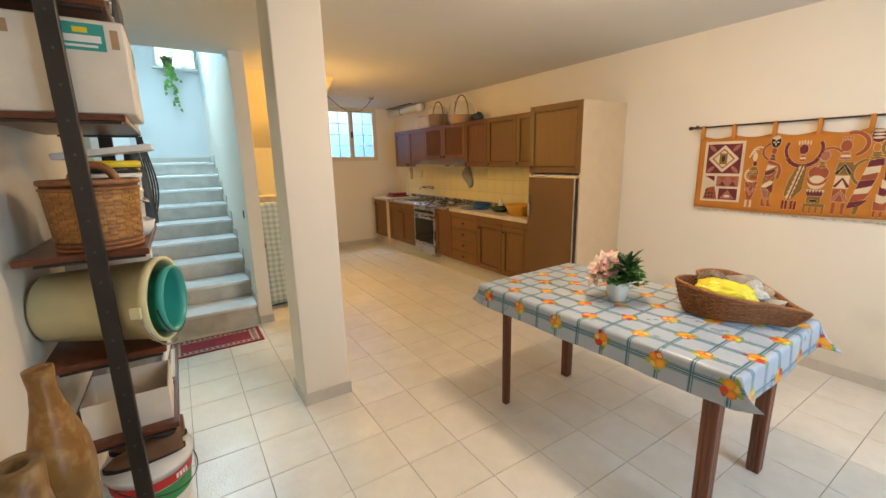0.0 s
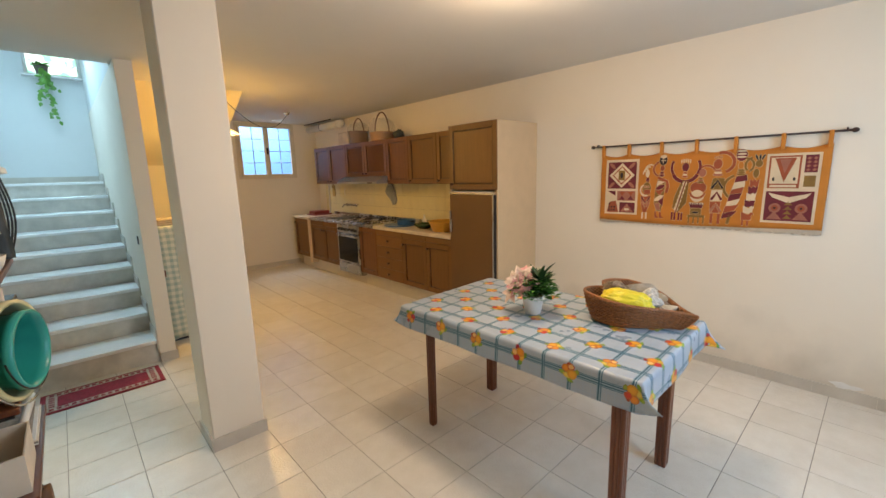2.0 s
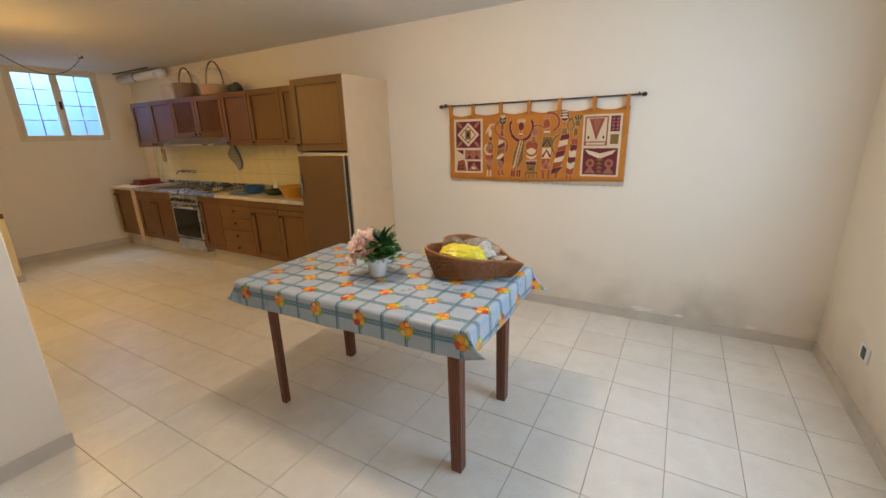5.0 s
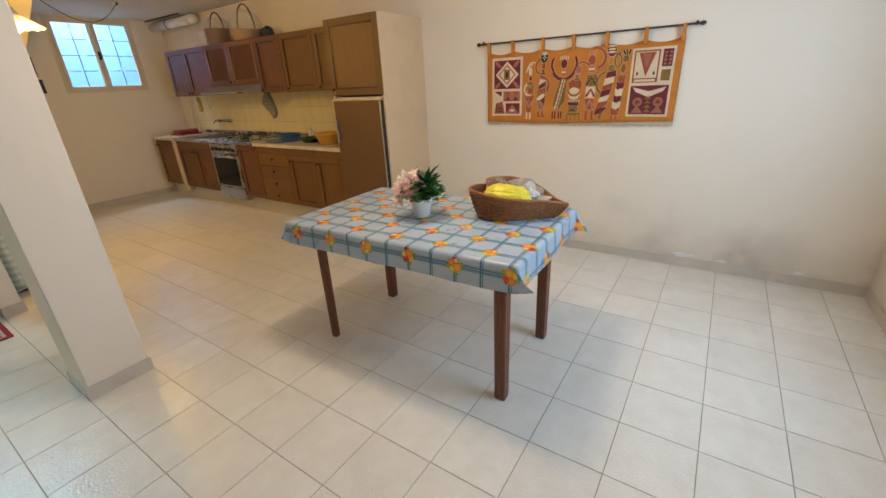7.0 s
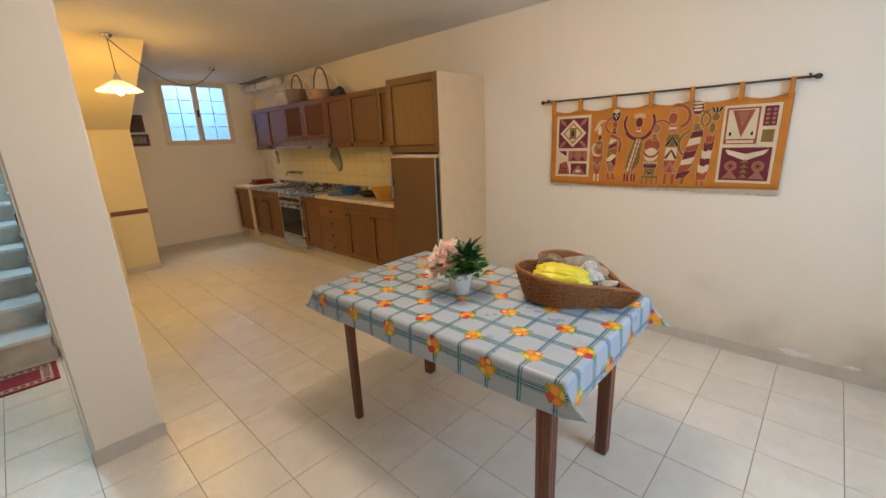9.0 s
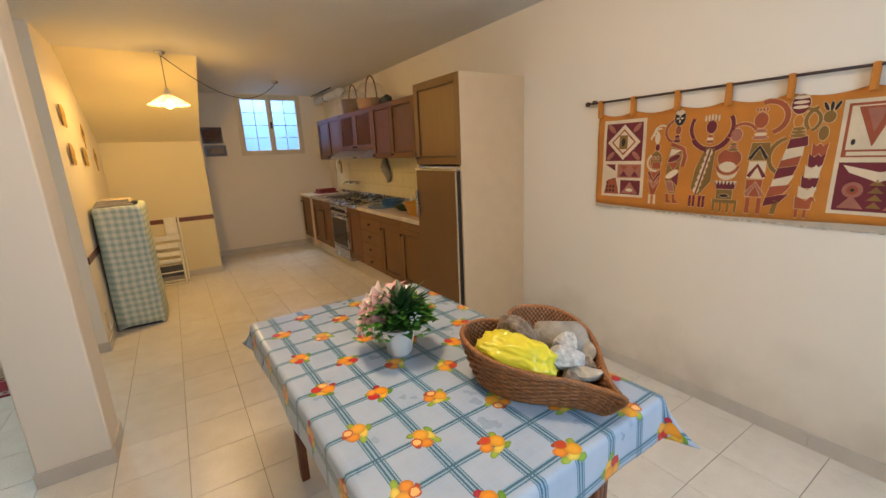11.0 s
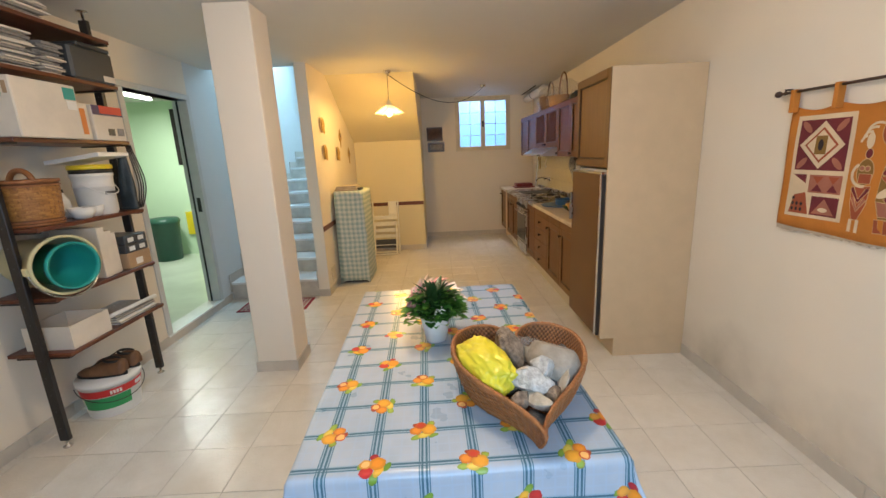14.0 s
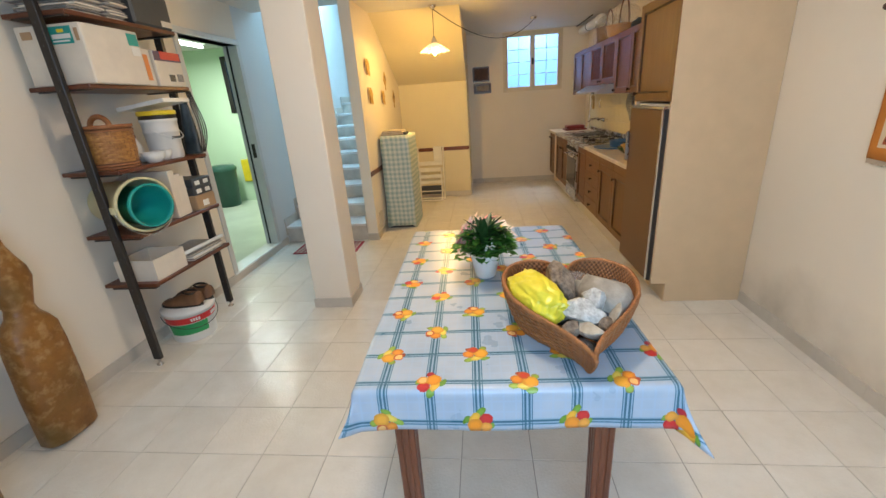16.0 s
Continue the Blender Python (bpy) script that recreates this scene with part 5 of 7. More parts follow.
# bucket with shoes under the shelving
pk = thing("paint_bucket", (2.64, 2.42, 0), "white paint bucket with red and green print", "bucket")
C = (2.64, 2.42, 0)
part("bucket_body", revolve([(0, 0), (0.133, 0), (0.135, 0.005), (0.158, 0.205), (0.166, 0.207), (0.168, 0.235), (0, 0.235)], 40, C), WHITE, pk, "", True)
part("red_band", revolve([(0.1525, 0.145), (0.1532, 0.145), (0.158, 0.19), (0.1573, 0.19)], 40, C), RED, pk, "red printed band")
bm = bmesh.new()
rows = []
for h, r in ((0.06, 0.1425), (0.14, 0.1515)):
    rows.append([bm.verts.new((C[0] + r * math.cos(a), C[1] + r * math.sin(a), h)) for a in [-2.0 + 1.75 * i / 14 for i in range(15)]])
for i in range(14):
    bm.faces.new((rows[0][i], rows[0][i + 1], rows[1][i + 1], rows[1][i]))
part("green_patch", bm, GREEN, pk, "green printed patch", True)
for a0, word_bits in ((-0.9, 4), (0.0, 4)):
    bm = bmesh.new()
    for i in range(word_bits):
        a = a0 + i * 0.10
        r = 0.1565
        ca, sa = math.cos(a), math.sin(a)
        b = boxes((-0.001, 0.0022, -0.0055, 0.0055, 0.157, 0.178))
        moved(b, Matrix.Translation((C[0] + r * ca, C[1] + r * sa, 0)) @ Matrix.Rotation(a, 4, "Z"))
        me = bpy.data.meshes.new("t")
        b.to_mesh(me)
        b.free()
        bm.from_mesh(me)
        bpy.data.meshes.remove(me)
    part("lettering_bars", bm, WHITE, pk, "white lettering too small to read")
part("bail", tube([(C[0] + 0.172 * math.cos(a), C[1] + 0.172 * math.sin(a), 0.13 - 0.09 * math.sin((a + 2.3) / 3.4 * math.pi) + 0.07) for a in [-2.3 + 3.4 * i / 24 for i in range(25)]], 0.0025, 6), BLACKMETAL, pk, "thin wire handle", True)


def shoe(at, yaw, label):
    s = thing("shoe", (0, 0, 0), label, "shoe", "pair of shoes")
    bm = bmesh.new()
    prev = None
    for i in range(15):
        k = i / 14
        x = -0.14 + 0.28 * k
        wd = 0.036 + 0.014 * math.sin(math.pi * min(1, k * 1.1)) - 0.025 * max(0, k - 0.85) / 0.15
        h = 0.085 - 0.05 * max(0, min(1, (k - 0.30) / 0.5)) - 0.025 * max(0, k - 0.88) / 0.12
        ring = []
        for a in range(13):
            an = math.pi * a / 12
            ring.append(bm.verts.new((x, wd * math.cos(an) * (1 if a not in (0, 12) else 1), 0.018 + h * math.sin(an) ** 0.7)))
        if prev:
            for a in range(12):
                bm.faces.new((prev[a], prev[a + 1], ring[a + 1], ring[a]))
        else:
            bm.faces.new(ring[::-1])
        prev = ring
    bm.faces.new(prev)
    part("upper", bm, LEATHER, s, "", True)
    out = []
    for i in range(28):
        a = 2 * math.pi * i / 28
        out.append((0.148 * math.cos(a), (0.046 if math.cos(a) > -0.2 else 0.040) * math.sin(a)))
    part("sole", slab(out, 0.02), SOLE, s, "black rubber sole")
    part("collar", moved(tube([(0.045 * math.cos(a) - 0.075, 0.03 * math.sin(a), 0.10 + 0.006 * math.cos(a)) for a in [2 * math.pi * i / 20 for i in range(20)]], 0.008, 6, None, True), Matrix.Identity(4)), SOLE, s, "dark padded collar", True)
    bm = bmesh.new()
    for i in range(4):
        tube([(-0.02 + 0.02 * i, -0.026, 0.092 - 0.010 * i), (-0.015 + 0.02 * i, 0, 0.104 - 0.012 * i), (-0.01 + 0.02 * i, 0.026, 0.092 - 0.010 * i)], 0.0025, 5, bm)
    part("laces", bm, SOLE, s)
    s.matrix_basis = pose(*at, 0, 0, yaw)
    return s


shoe((2.632, 2.388, 0.236), 183, "worn brown leather lace-up shoe with a black sole")
shoe((2.640, 2.502, 0.236), 177, "worn brown leather lace-up shoe with a black sole")


def oval_xy(a, b, n=18):
    return [(a * math.cos(2 * math.pi * i / n), b * math.sin(2 * math.pi * i / n)) for i in range(n)]


# two rustic bottle shapes leaning by the wall
def flask(at, h, tilt, lean, label):
    # height share, half width along the wall, half depth
    prof = ((0.0, 0.114, 0.062), (0.012, 0.122, 0.070), (0.25, 0.124, 0.073), (0.45, 0.120, 0.072), (0.545, 0.114, 0.070), (0.585, 0.096, 0.064), (0.615, 0.068, 0.052), (0.65, 0.057, 0.046), (0.70, 0.072, 0.050), (0.77, 0.094, 0.056), (0.82, 0.086, 0.052), (0.87, 0.058, 0.040), (0.92, 0.037, 0.028), (0.96, 0.030, 0.023), (1.0, 0.033, 0.026))
    bm = bmesh.new()
    n = 32
    prev = None
    rings = []
    for k, a, b in prof + ((1.0, 0.013, 0.013), (0.93, 0.011, 0.011)):
        ring = []
        for i in range(n):
            t = 2 * math.pi * i / n
            e2 = 0.70 if k < 0.56 else 1.0
            cx, sy = math.copysign(abs(math.cos(t)) ** e2, math.cos(t)), math.copysign(abs(math.sin(t)) ** e2, math.sin(t))
            w = 1 + 0.04 * noise.noise(Vector((cx * 2, sy * 2, k * 5 + at[1])))
            ring.append(bm.verts.new((b * sy * w, a * cx * w, k * h)))
        if prev:
            for i in range(n):
                bm.faces.new((prev[i], prev[(i + 1) % n], ring[(i + 1) % n], ring[i]))
        else:
            bm.faces.new(ring[::-1])
        prev = ring
    bm.faces.new(prev)
    bmesh.ops.recalc_face_normals(bm, faces=bm.faces)
    ob = thing("clay_flask", (0, 0, 0), label, "flask", "clay flasks")
    part("flask_body", bm, CLAY, ob, "", True)
    # Black disc set in the neck as the shade of its opening.
    part("mouth_shade", slab(oval_xy(0.0108, 0.0108), 0.002), SOLE, ob, "black disc for the shade inside the neck").location.z = 0.935 * h
    ob.matrix_basis = pose(*at, tilt, lean, 0)
    return ob


flask((2.628, 1.476, 0.012), 1.05, -3.2, -1.8, "tall mottled brown clay flask standing against the wall")
flask((2.715, 0.965, 0.010), 1.13, -2.0, -1.0, "second mottled brown clay flask standing against the wall")

# flaked paint above the east skirting
FLAKE = plain("bare_white_plaster", (0.78, 0.76, 0.72), 0.85, vary=0.1)
for y, l, h in ((0.40, 0.15, 0.018), (0.14, 0.07, 0.010), (-0.30, 0.06, 0.012)):
    out = [(l * 0.5 * math.cos(t) * (1 + 0.25 * math.sin(3 * t + y * 9)), h * math.sin(t) * (1 + 0.3 * math.cos(5 * t))) for t in [2 * math.pi * i / 24 for i in range(24)]]
    b = slab(out, 0.0025)
    moved(b, Matrix.Translation((XE + 0.0005, y, 0.083 + h * 0.7)) @ Matrix.Rotation(radians(-90), 4, "Y") @ Matrix.Rotation(radians(90), 4, "Z"))
    setting("plaster_patch", b, FLAKE, "bare white plaster where the paint has flaked", "plaster")
# ---------- things on the table ----------
TT = TZ + 0.0115
pl = thing("flower_pot", (4.726, 1.575, TT), "white pot of pink artificial flowers and green leaves", "potted flowers")
PC = (4.726, 1.575, TT)
part("pot", revolve([(0, 0), (0.036, 0), (0.042, 0.006), (0.056, 0.085), (0.058, 0.10), (0.054, 0.10), (0.051, 0.085), (0, 0.08)], 32, PC), WHITE, pl, "glossy white round pot", True)
rnd = random.Random(11)
bm = bmesh.new()
for k in range(320):
    a, el = rnd.uniform(0, 6.283), rnd.uniform(0.0, 0.9)
    r = rnd.uniform(0.045, 0.128) * (1 - 0.40 * el)
    if math.cos(a - 2.3) > 0.25 and rnd.random() < 0.35:
        continue
    at = (PC[0] + r * math.cos(a), PC[1] + r * math.sin(a), PC[2] + 0.098 + 0.075 * el + 0.03 * (0.128 - r) / 0.08)
    leaf(bm, at, (math.cos(a), math.sin(a), rnd.uniform(0.05, 0.9)), (0, 0, 1), rnd.uniform(0.026, 0.042), rnd.uniform(0.024, 0.036), 0.18, 4)
for k in range(150):
    a, r = rnd.uniform(0, 6.283), rnd.uniform(0.015, 0.075)
    at = (PC[0] + r * math.cos(a), PC[1] - 0.02 + r * math.sin(a), PC[2] + 0.098 + rnd.uniform(0.0, 0.05))
    leaf(bm, at, (math.cos(a), math.sin(a) - 0.4, rnd.uniform(0.2, 1.0)), (0, 0, 1), rnd.uniform(0.030, 0.046), rnd.uniform(0.028, 0.040), 0.2, 4)
part("small_leaves", bm, MIDLEAF, pl, "small round green leaves", True)
bm = bmesh.new()
for k in range(34):
    a = rnd.uniform(0, 6.283)
    tilt = rnd.uniform(0.45, 1.35)
    leaf(bm, (PC[0] + 0.012 * math.cos(a), PC[1] - 0.035 + 0.012 * math.sin(a), PC[2] + 0.150 + 0.045 * rnd.random()), (math.cos(a) * math.cos(tilt), math.sin(a) * math.cos(tilt), math.sin(tilt)), (0, 0, 1), rnd.uniform(0.075, 0.112), rnd.uniform(0.026, 0.036), 0.12, 5)
part("spiky_leaves", bm, DARKLEAF, pl, "dark spiky leaf rosette", True)


def bloom(at, facing, size, material, name="flower"):
    f = Vector(facing).normalized()
    s = f.orthogonal().normalized()
    u = f.cross(s)
    bm = bmesh.new()
    for ring, (n, tilt, ln) in enumerate(((6, 0.35, 1.0), (5, 0.8, 0.75))):
        for i in range(n):
            a = 2 * math.pi * (i + 0.5 * ring) / n
            d = (s * math.cos(a) + u * math.sin(a)) * math.cos(tilt) + f * math.sin(tilt)
            leaf(bm, Vector(at), d, f, size * ln * 1.12, size * 0.60, 0.22, 6)
    o = part(name, bm, material, pl, "", True)
    b = stone(size * 0.13, (1, 1, 1), 3, 1)
    part("flower_centre", moved(b, Matrix.Translation(Vector(at) + f * size * 0.2)), YELLOW, o)


for dx, dy, dz, sz, mt in ((-0.105, 0.050, 0.150, 0.065, PINK), (-0.085, 0.085, 0.165, 0.070, PALEPINK), (-0.060, 0.050, 0.180, 0.080, PALEPINK), (0.085, 0.060, 0.175, 0.070, PALEPINK), (0.02, 0.085, 0.205, 0.055, PINK), (-0.12, 0.095, 0.115, 0.060, PALEPINK), (-0.075, 0.010, 0.165, 0.065, PINK), (0.06, 0.10, 0.16, 0.055, PINK)):
    bloom((PC[0] + dx * 0.72, PC[1] + dy * 0.72, PC[2] + dz + 0.002), (dx - 0.05, dy - 0.07, 0.08), sz, mt)
bm = bmesh.new()
for k in range(14):
    b = stone(0.0045, (1, 1, 0.6), k, 1)
    moved(b, Matrix.Translation((PC[0] + 0.02 + rnd.uniform(-0.018, 0.018), PC[1] - 0.085 + rnd.uniform(-0.012, 0.012), PC[2] + 0.155 + rnd.uniform(-0.012, 0.012))))
    me = bpy.data.meshes.new("t")
    b.to_mesh(me)
    b.free()
    bm.from_mesh(me)
    bpy.data.meshes.remove(me)
part("tiny_blossom", bm, WHITE, pl, "tiny white blossoms")

# heart-shaped wicker basket of stones
WICK = woven("brown_wicker", (0.17, 0.062, 0.02), (0.44, 0.19, 0.07), 90, 60)
WICKRIM = plain("wicker_rim", (0.33, 0.125, 0.038), 0.40, vary=0.35, scale=60, bump=0.6, fine=160)
BC = Vector((4.98, 1.19, TT))
TIPDIR = radians(-90)


def heart(a):
    """A heart outline with its tip along +x, about 1 across."""
    x = 16 * math.sin(a) ** 3
    y = 13 * math.cos(a) - 5 * math.cos(2 * a) - 2 * math.cos(3 * a) - math.cos(4 * a)
    return Vector((-(y - 2.5) / 29.0, x / 32.0))


def heart_at(a, scale, h, tip_low=0.0):
    p = heart(a)
    q = Vector((p.x * scale * (0.89 if p.x < 0 else 0.89 - 0.09 * min(1.0, p.x / 0.5)), p.y * scale * 0.68))
    c, s = math.cos(TIPDIR), math.sin(TIPDIR)
    low = tip_low * max(0.0, p.x + 0.15) / 0.65
    return BC + Vector((c * q.x - s * q.y, s * q.x + c * q.y, h - low))


hb = thing("heart_basket", BC, "heart-shaped brown wicker basket full of stones", "basket")
NB = 120
LEV = [(0.45, 0.0), (0.495, 0.035), (0.53, 0.075), (0.56, 0.112), (0.576, 0.140)]
bm = bmesh.new()
rings = []
for sc, h in LEV:
    ring = []
    for i in range(NB):
        a = 2 * math.pi * (i + 0.5) / NB
        ring.append(bm.verts.new(heart_at(a, sc, h * 1.0 + 0.002, 0.050 * h / 0.140)))
    rings.append(ring)
for a, b in zip(rings, rings[1:]):
    for i in range(NB):
        bm.faces.new((a[i], a[(i + 1) % NB], b[(i + 1) % NB], b[i]))
bm.faces.new(rings[0][::-1])
bmesh.ops.recalc_face_normals(bm, faces=bm.faces)
o = part("wicker_wall", bm, WICK, hb)
o.modifiers.new("thickness", "SOLIDIFY").thickness = 0.006
NS = 66


def wall_point(a, k, off):
    """A point of the basket wall: k from its foot to its rim, off outwards in the heart's own scale."""
    f = k * 3.999
    i = int(f)
    (s0, h0), (s1, h1) = LEV[i], LEV[i + 1]
    h = h0 + (h1 - h0) * (f - i)
    return heart_at(a, s0 + (s1 - s0) * (f - i) + off, h + 0.003, 0.050 * h / 0.140)


bm = bmesh.new()
for i in range(NS):
    a = 2 * math.pi * i / NS
    tube([wall_point(a + 0.10 * k / 5, k / 5, 0.010) for k in range(6)], 0.0034, 5, bm)
part("wicker_stakes", bm, WICKRIM, hb, "upright wicker stakes", True)
for row in range(15):
    k = 0.03 + 0.93 * row / 14
    pts = []
    for i in range(NS * 4):
        a = 2 * math.pi * i / (NS * 4)
        pts.append(wall_point(a + 0.10 * k, k, 0.012 + 0.011 * math.cos(i * math.pi / 4 + row * math.pi)))
    part("wicker_strand", tube(pts, 0.0036, 5, None, True), WICKRIM, hb, "", True)
bm = bmesh.new()
for k in range(3):
    pts = [heart_at(2 * math.pi * (i + 0.5) / 300, 0.581 + 0.006 * math.cos(i * 1.257 + k * 2.1), 0.143 + 0.004 * math.sin(i * 1.257 + k * 2.1), 0.050) for i in range(300)]
    tube(pts, 0.0056, 6, bm, True)
part("braided_rim", bm, WICKRIM, hb, "braided rim", True)
pts = [heart_at(2 * math.pi * (i + 0.5) / 150, 0.465, 0.008, 0.0) for i in range(150)]
part("foot_rim", tube(pts, 0.007, 6, None, True), WICKRIM, hb, "", True)



def rock_material(name, dark, light, rough=0.75, scale=18.0):
    n = Nodes(name)
    a, b = n.noise(scale, 6, 0.7), n.noise(scale * 4, 4)
    n.bump(n.math("ADD", a, n.math("MULTIPLY", b, 0.5)), 0.8, 0.01)
    return n.done(n.mix(n.ramp(n.math("ADD", a, n.math("MULTIPLY", n.math("SUBTRACT", b, 0.5), 0.5)), 0.3, 0.7), dark, light), rough)


R_GREY = rock_material("smooth_grey_stone", (0.22, 0.185, 0.145), (0.36, 0.31, 0.25), 0.6, 7)
R_BROWN = rock_material("rough_brown_stone", (0.09, 0.06, 0.04), (0.32, 0.24, 0.17))
R_WHITE = rock_material("pale_crystal_stone", (0.36, 0.33, 0.29), (0.70, 0.68, 0.64), 0.4, 26)
R_DARK = rock_material("dark_stone", (0.03, 0.03, 0.032), (0.10, 0.10, 0.10), 0.35)
R_TAN = rock_material("tan_flat_stone", (0.34, 0.29, 0.22), (0.50, 0.45, 0.37), 0.7, 9)
FILM = Nodes("thin_clear_film")
FILM.bsdf.inputs["Alpha"].default_value = 0.15
FILM.bump(FILM.noise(38, 4), 1.0, 0.03)
FILM = FILM.done((0.90, 0.89, 0.87), 0.16)


def cut_stone(radius, squash, seed, cuts, rough):
    """A broken stone: an uneven lump with flat faces struck off it."""
    r = random.Random(seed)
    bm = stone(1.0, (1, 1, 1), seed, 4, rough * 0.6)
    for _ in range(cuts):
        d = Vector((r.uniform(-1, 1), r.uniform(-1, 1), r.uniform(-0.7, 1))).normalized()
        h = r.uniform(0.62, 0.88)
        for v in bm.verts:
            over = v.co.dot(d) - h
            if over > 0:
                v.co -= d * over * 0.93
    for v in bm.verts:
        v.co = Vector((v.co.x * squash[0], v.co.y * squash[1], v.co.z * squash[2])) * radius
    return bm


for at, rad, sq, seed, mt, rough, rot, label in (
        ((0.098, -0.030, 0.090), 0.072, (0.90, 1.05, 0.74), 2, R_GREY, 0.12, (14, -8, 20), "large smooth grey stone in the basket"),
        ((-0.022, 0.030, 0.112), 0.064, (0.70, 1.25, 0.75), 5, R_BROWN, 0.35, (10, 5, 12), "rough brown porous stone in the basket"),
        ((0.006, -0.122, 0.084), 0.052, (1.20, 0.80, 0.62), 7, R_WHITE, 0.5, (0, 12, -25), "pale crystalline stone in the basket"),
        ((0.050, -0.088, 0.104), 0.038, (0.85, 0.9, 0.9), 13, R_WHITE, 0.5, (20, 0, 15), "glinting white quartz stone in the basket"),
        ((0.018, -0.178, 0.062), 0.044, (0.60, 1.25, 0.45), 9, R_TAN, 0.2, (-8, 10, 22), "long flat tan stone in the basket tip"),
        ((-0.026, -0.168, 0.058), 0.030, (1.1, 0.8, 0.7), 15, R_BROWN, 0.45, (0, 0, 40), "small rough speckled stone in the basket"),
        ((0.075, -0.085, 0.056), 0.045, (0.8, 1.3, 0.6), 21, R_DARK, 0.3, (0, 10, 0), "dark stone in the basket"),
        ((-0.045, -0.095, 0.062), 0.040, (1.2, 0.9, 0.6), 23, R_DARK, 0.4, (0, 0, 10), "dark stone in the basket"),
        ((0.02, 0.03, 0.058), 0.055, (1.0, 1.1, 0.7), 27, R_BROWN, 0.4, (0, 0, 60), "brown stone in the basket"),
        ((0.040, 0.000, 0.086), 0.042, (0.6, 1.1, 0.9), 31, R_TAN, 0.3, (0, 0, 30), "tan stone in the basket"),
        ((0.0, -0.02, 0.040), 0.060, (1.2, 1.3, 0.55), 37, R_DARK, 0.3, (0, 0, 0), "dark stone at the bottom of the basket"),
        ((0.004, -0.205, 0.030), 0.026, (0.8, 1.2, 0.5), 39, R_DARK, 0.35, (0, 0, 0), "dark stone in the basket tip"),
        ((0.062, -0.140, 0.060), 0.032, (0.8, 1.2, 0.7), 43, R_BROWN, 0.3, (0, 20, 10), "brown stone along the basket side"),
        ((0.098, -0.112, 0.076), 0.034, (0.30, 1.2, 0.9), 45, R_TAN, 0.25, (0, 30, -15), "flat tan stone along the basket side"),
        ((0.036, -0.160, 0.045), 0.030, (0.9, 1.2, 0.6), 47, R_DARK, 0.3, (0, 10, -20), "dark stone near the basket tip"),
        ((0.14, 0.05, 0.060), 0.045, (0.7, 1.2, 0.8), 49, R_DARK, 0.3, (0, 15, 0), "dark stone along the basket side"),
        ((0.10, 0.11, 0.035), 0.040, (1.1, 0.8, 0.7), 51, R_BROWN, 0.3, (0, 0, 20), "brown stone in the basket lobe"),
        ((-0.08, 0.115, 0.030), 0.040, (1.1, 0.8, 0.7), 53, R_DARK, 0.3, (0, 0, 20), "dark stone in the basket lobe"),
        ((-0.09, 0.06, 0.045), 0.060, (0.9, 1.2, 0.6), 41, R_BROWN, 0.35, (0, 0, 0), "brown stone at the bottom of the basket")):
    b = cut_stone(rad * 1.14, sq, seed, 5 if mt is R_GREY else 16, rough)
    moved(b, Matrix.Translation((0, 0, 0)) @ pose(0, 0, 0, *rot))
    ob = solo("stone", b, mt, (0, 0, 0), label, "stone", "stones in the basket", mt is R_GREY)
    ob.location = Vector((BC.x + at[0], BC.y + at[1], TT + at[2] + 0.022))
bm = bmesh.new()
bmesh.ops.create_icosphere(bm, subdivisions=5, radius=1)
for v in bm.verts:
    d = v.co.normalized()
    k = 1 + 0.12 * noise.noise(d * 2.2) - 0.16 * abs(noise.noise(d * 3.1 + Vector((4, 1, 2)))) - 0.13 * abs(noise.noise(Vector((d.x * 4, d.y * 9, d.z * 6)))) - 0.06 * abs(noise.noise(d * 15)) + 0.08
    v.co = Vector((math.copysign(abs(d.x) ** 0.8, d.x) * 0.066, math.copysign(abs(d.y) ** 0.75, d.y) * 0.122, d.z * 0.060)) * k
moved(bm, pose(BC.x - 0.106, BC.y - 0.040, TT + 0.116, 6, -14, 24) @ Matrix.Scale(0.94, 4))
solo("yellow_bag", bm, YFOIL, (BC.x - 0.108, BC.y - 0.030, TT + 0.06), "crumpled bright yellow plastic bag in the basket", "bag", smooth=True)
bm = bmesh.new()
bmesh.ops.create_icosphere(bm, subdivisions=4, radius=1)
for v in bm.verts:
    d = v.co.normalized()
    v.co = Vector((d.x * 0.05, d.y * 0.035, d.z * 0.03)) * (1 + 0.3 * noise.noise(d * 3.3))
moved(bm, pose(BC.x + 0.032, BC.y + 0.075, TT + 0.110, 0, 10, 0))
solo("clear_bag", bm, FILM, (BC.x + 0.032, BC.y + 0.075, TT + 0.07), "crumpled clear plastic bag among the stones", "bag", smooth=True)

# ---------- wall hanging ----------
OCHRE = plain("ochre_cotton", (0.56, 0.20, 0.028), 0.9, vary=0.14, scale=7, bump=0.4, fine=260)
ECRU = plain("ecru_cotton", (0.70, 0.56, 0.38), 0.9, vary=0.12, bump=0.4, fine=260)
MAROON = plain("maroon_cotton", (0.16, 0.022, 0.03), 0.9, vary=0.2, bump=0.3)
RUST = plain("rust_cotton", (0.36, 0.085, 0.035), 0.9, vary=0.2, bump=0.3)
OLIVE = plain("olive_cotton", (0.24, 0.13, 0.03), 0.9, vary=0.2, bump=0.3)
BLACKC = plain("black_cotton", (0.03, 0.02, 0.02), 0.9, vary=0.2, bump=0.3)
ROSE = plain("dusty_rose_cotton", (0.38, 0.14, 0.09), 0.9, vary=0.2, bump=0.3)
PIPING = plain("pale_stitched_edge", (0.62, 0.40, 0.20), 0.9, vary=0.2)
FRINGE = plain("frayed_lining", (0.50, 0.42, 0.32), 0.95, vary=0.2)
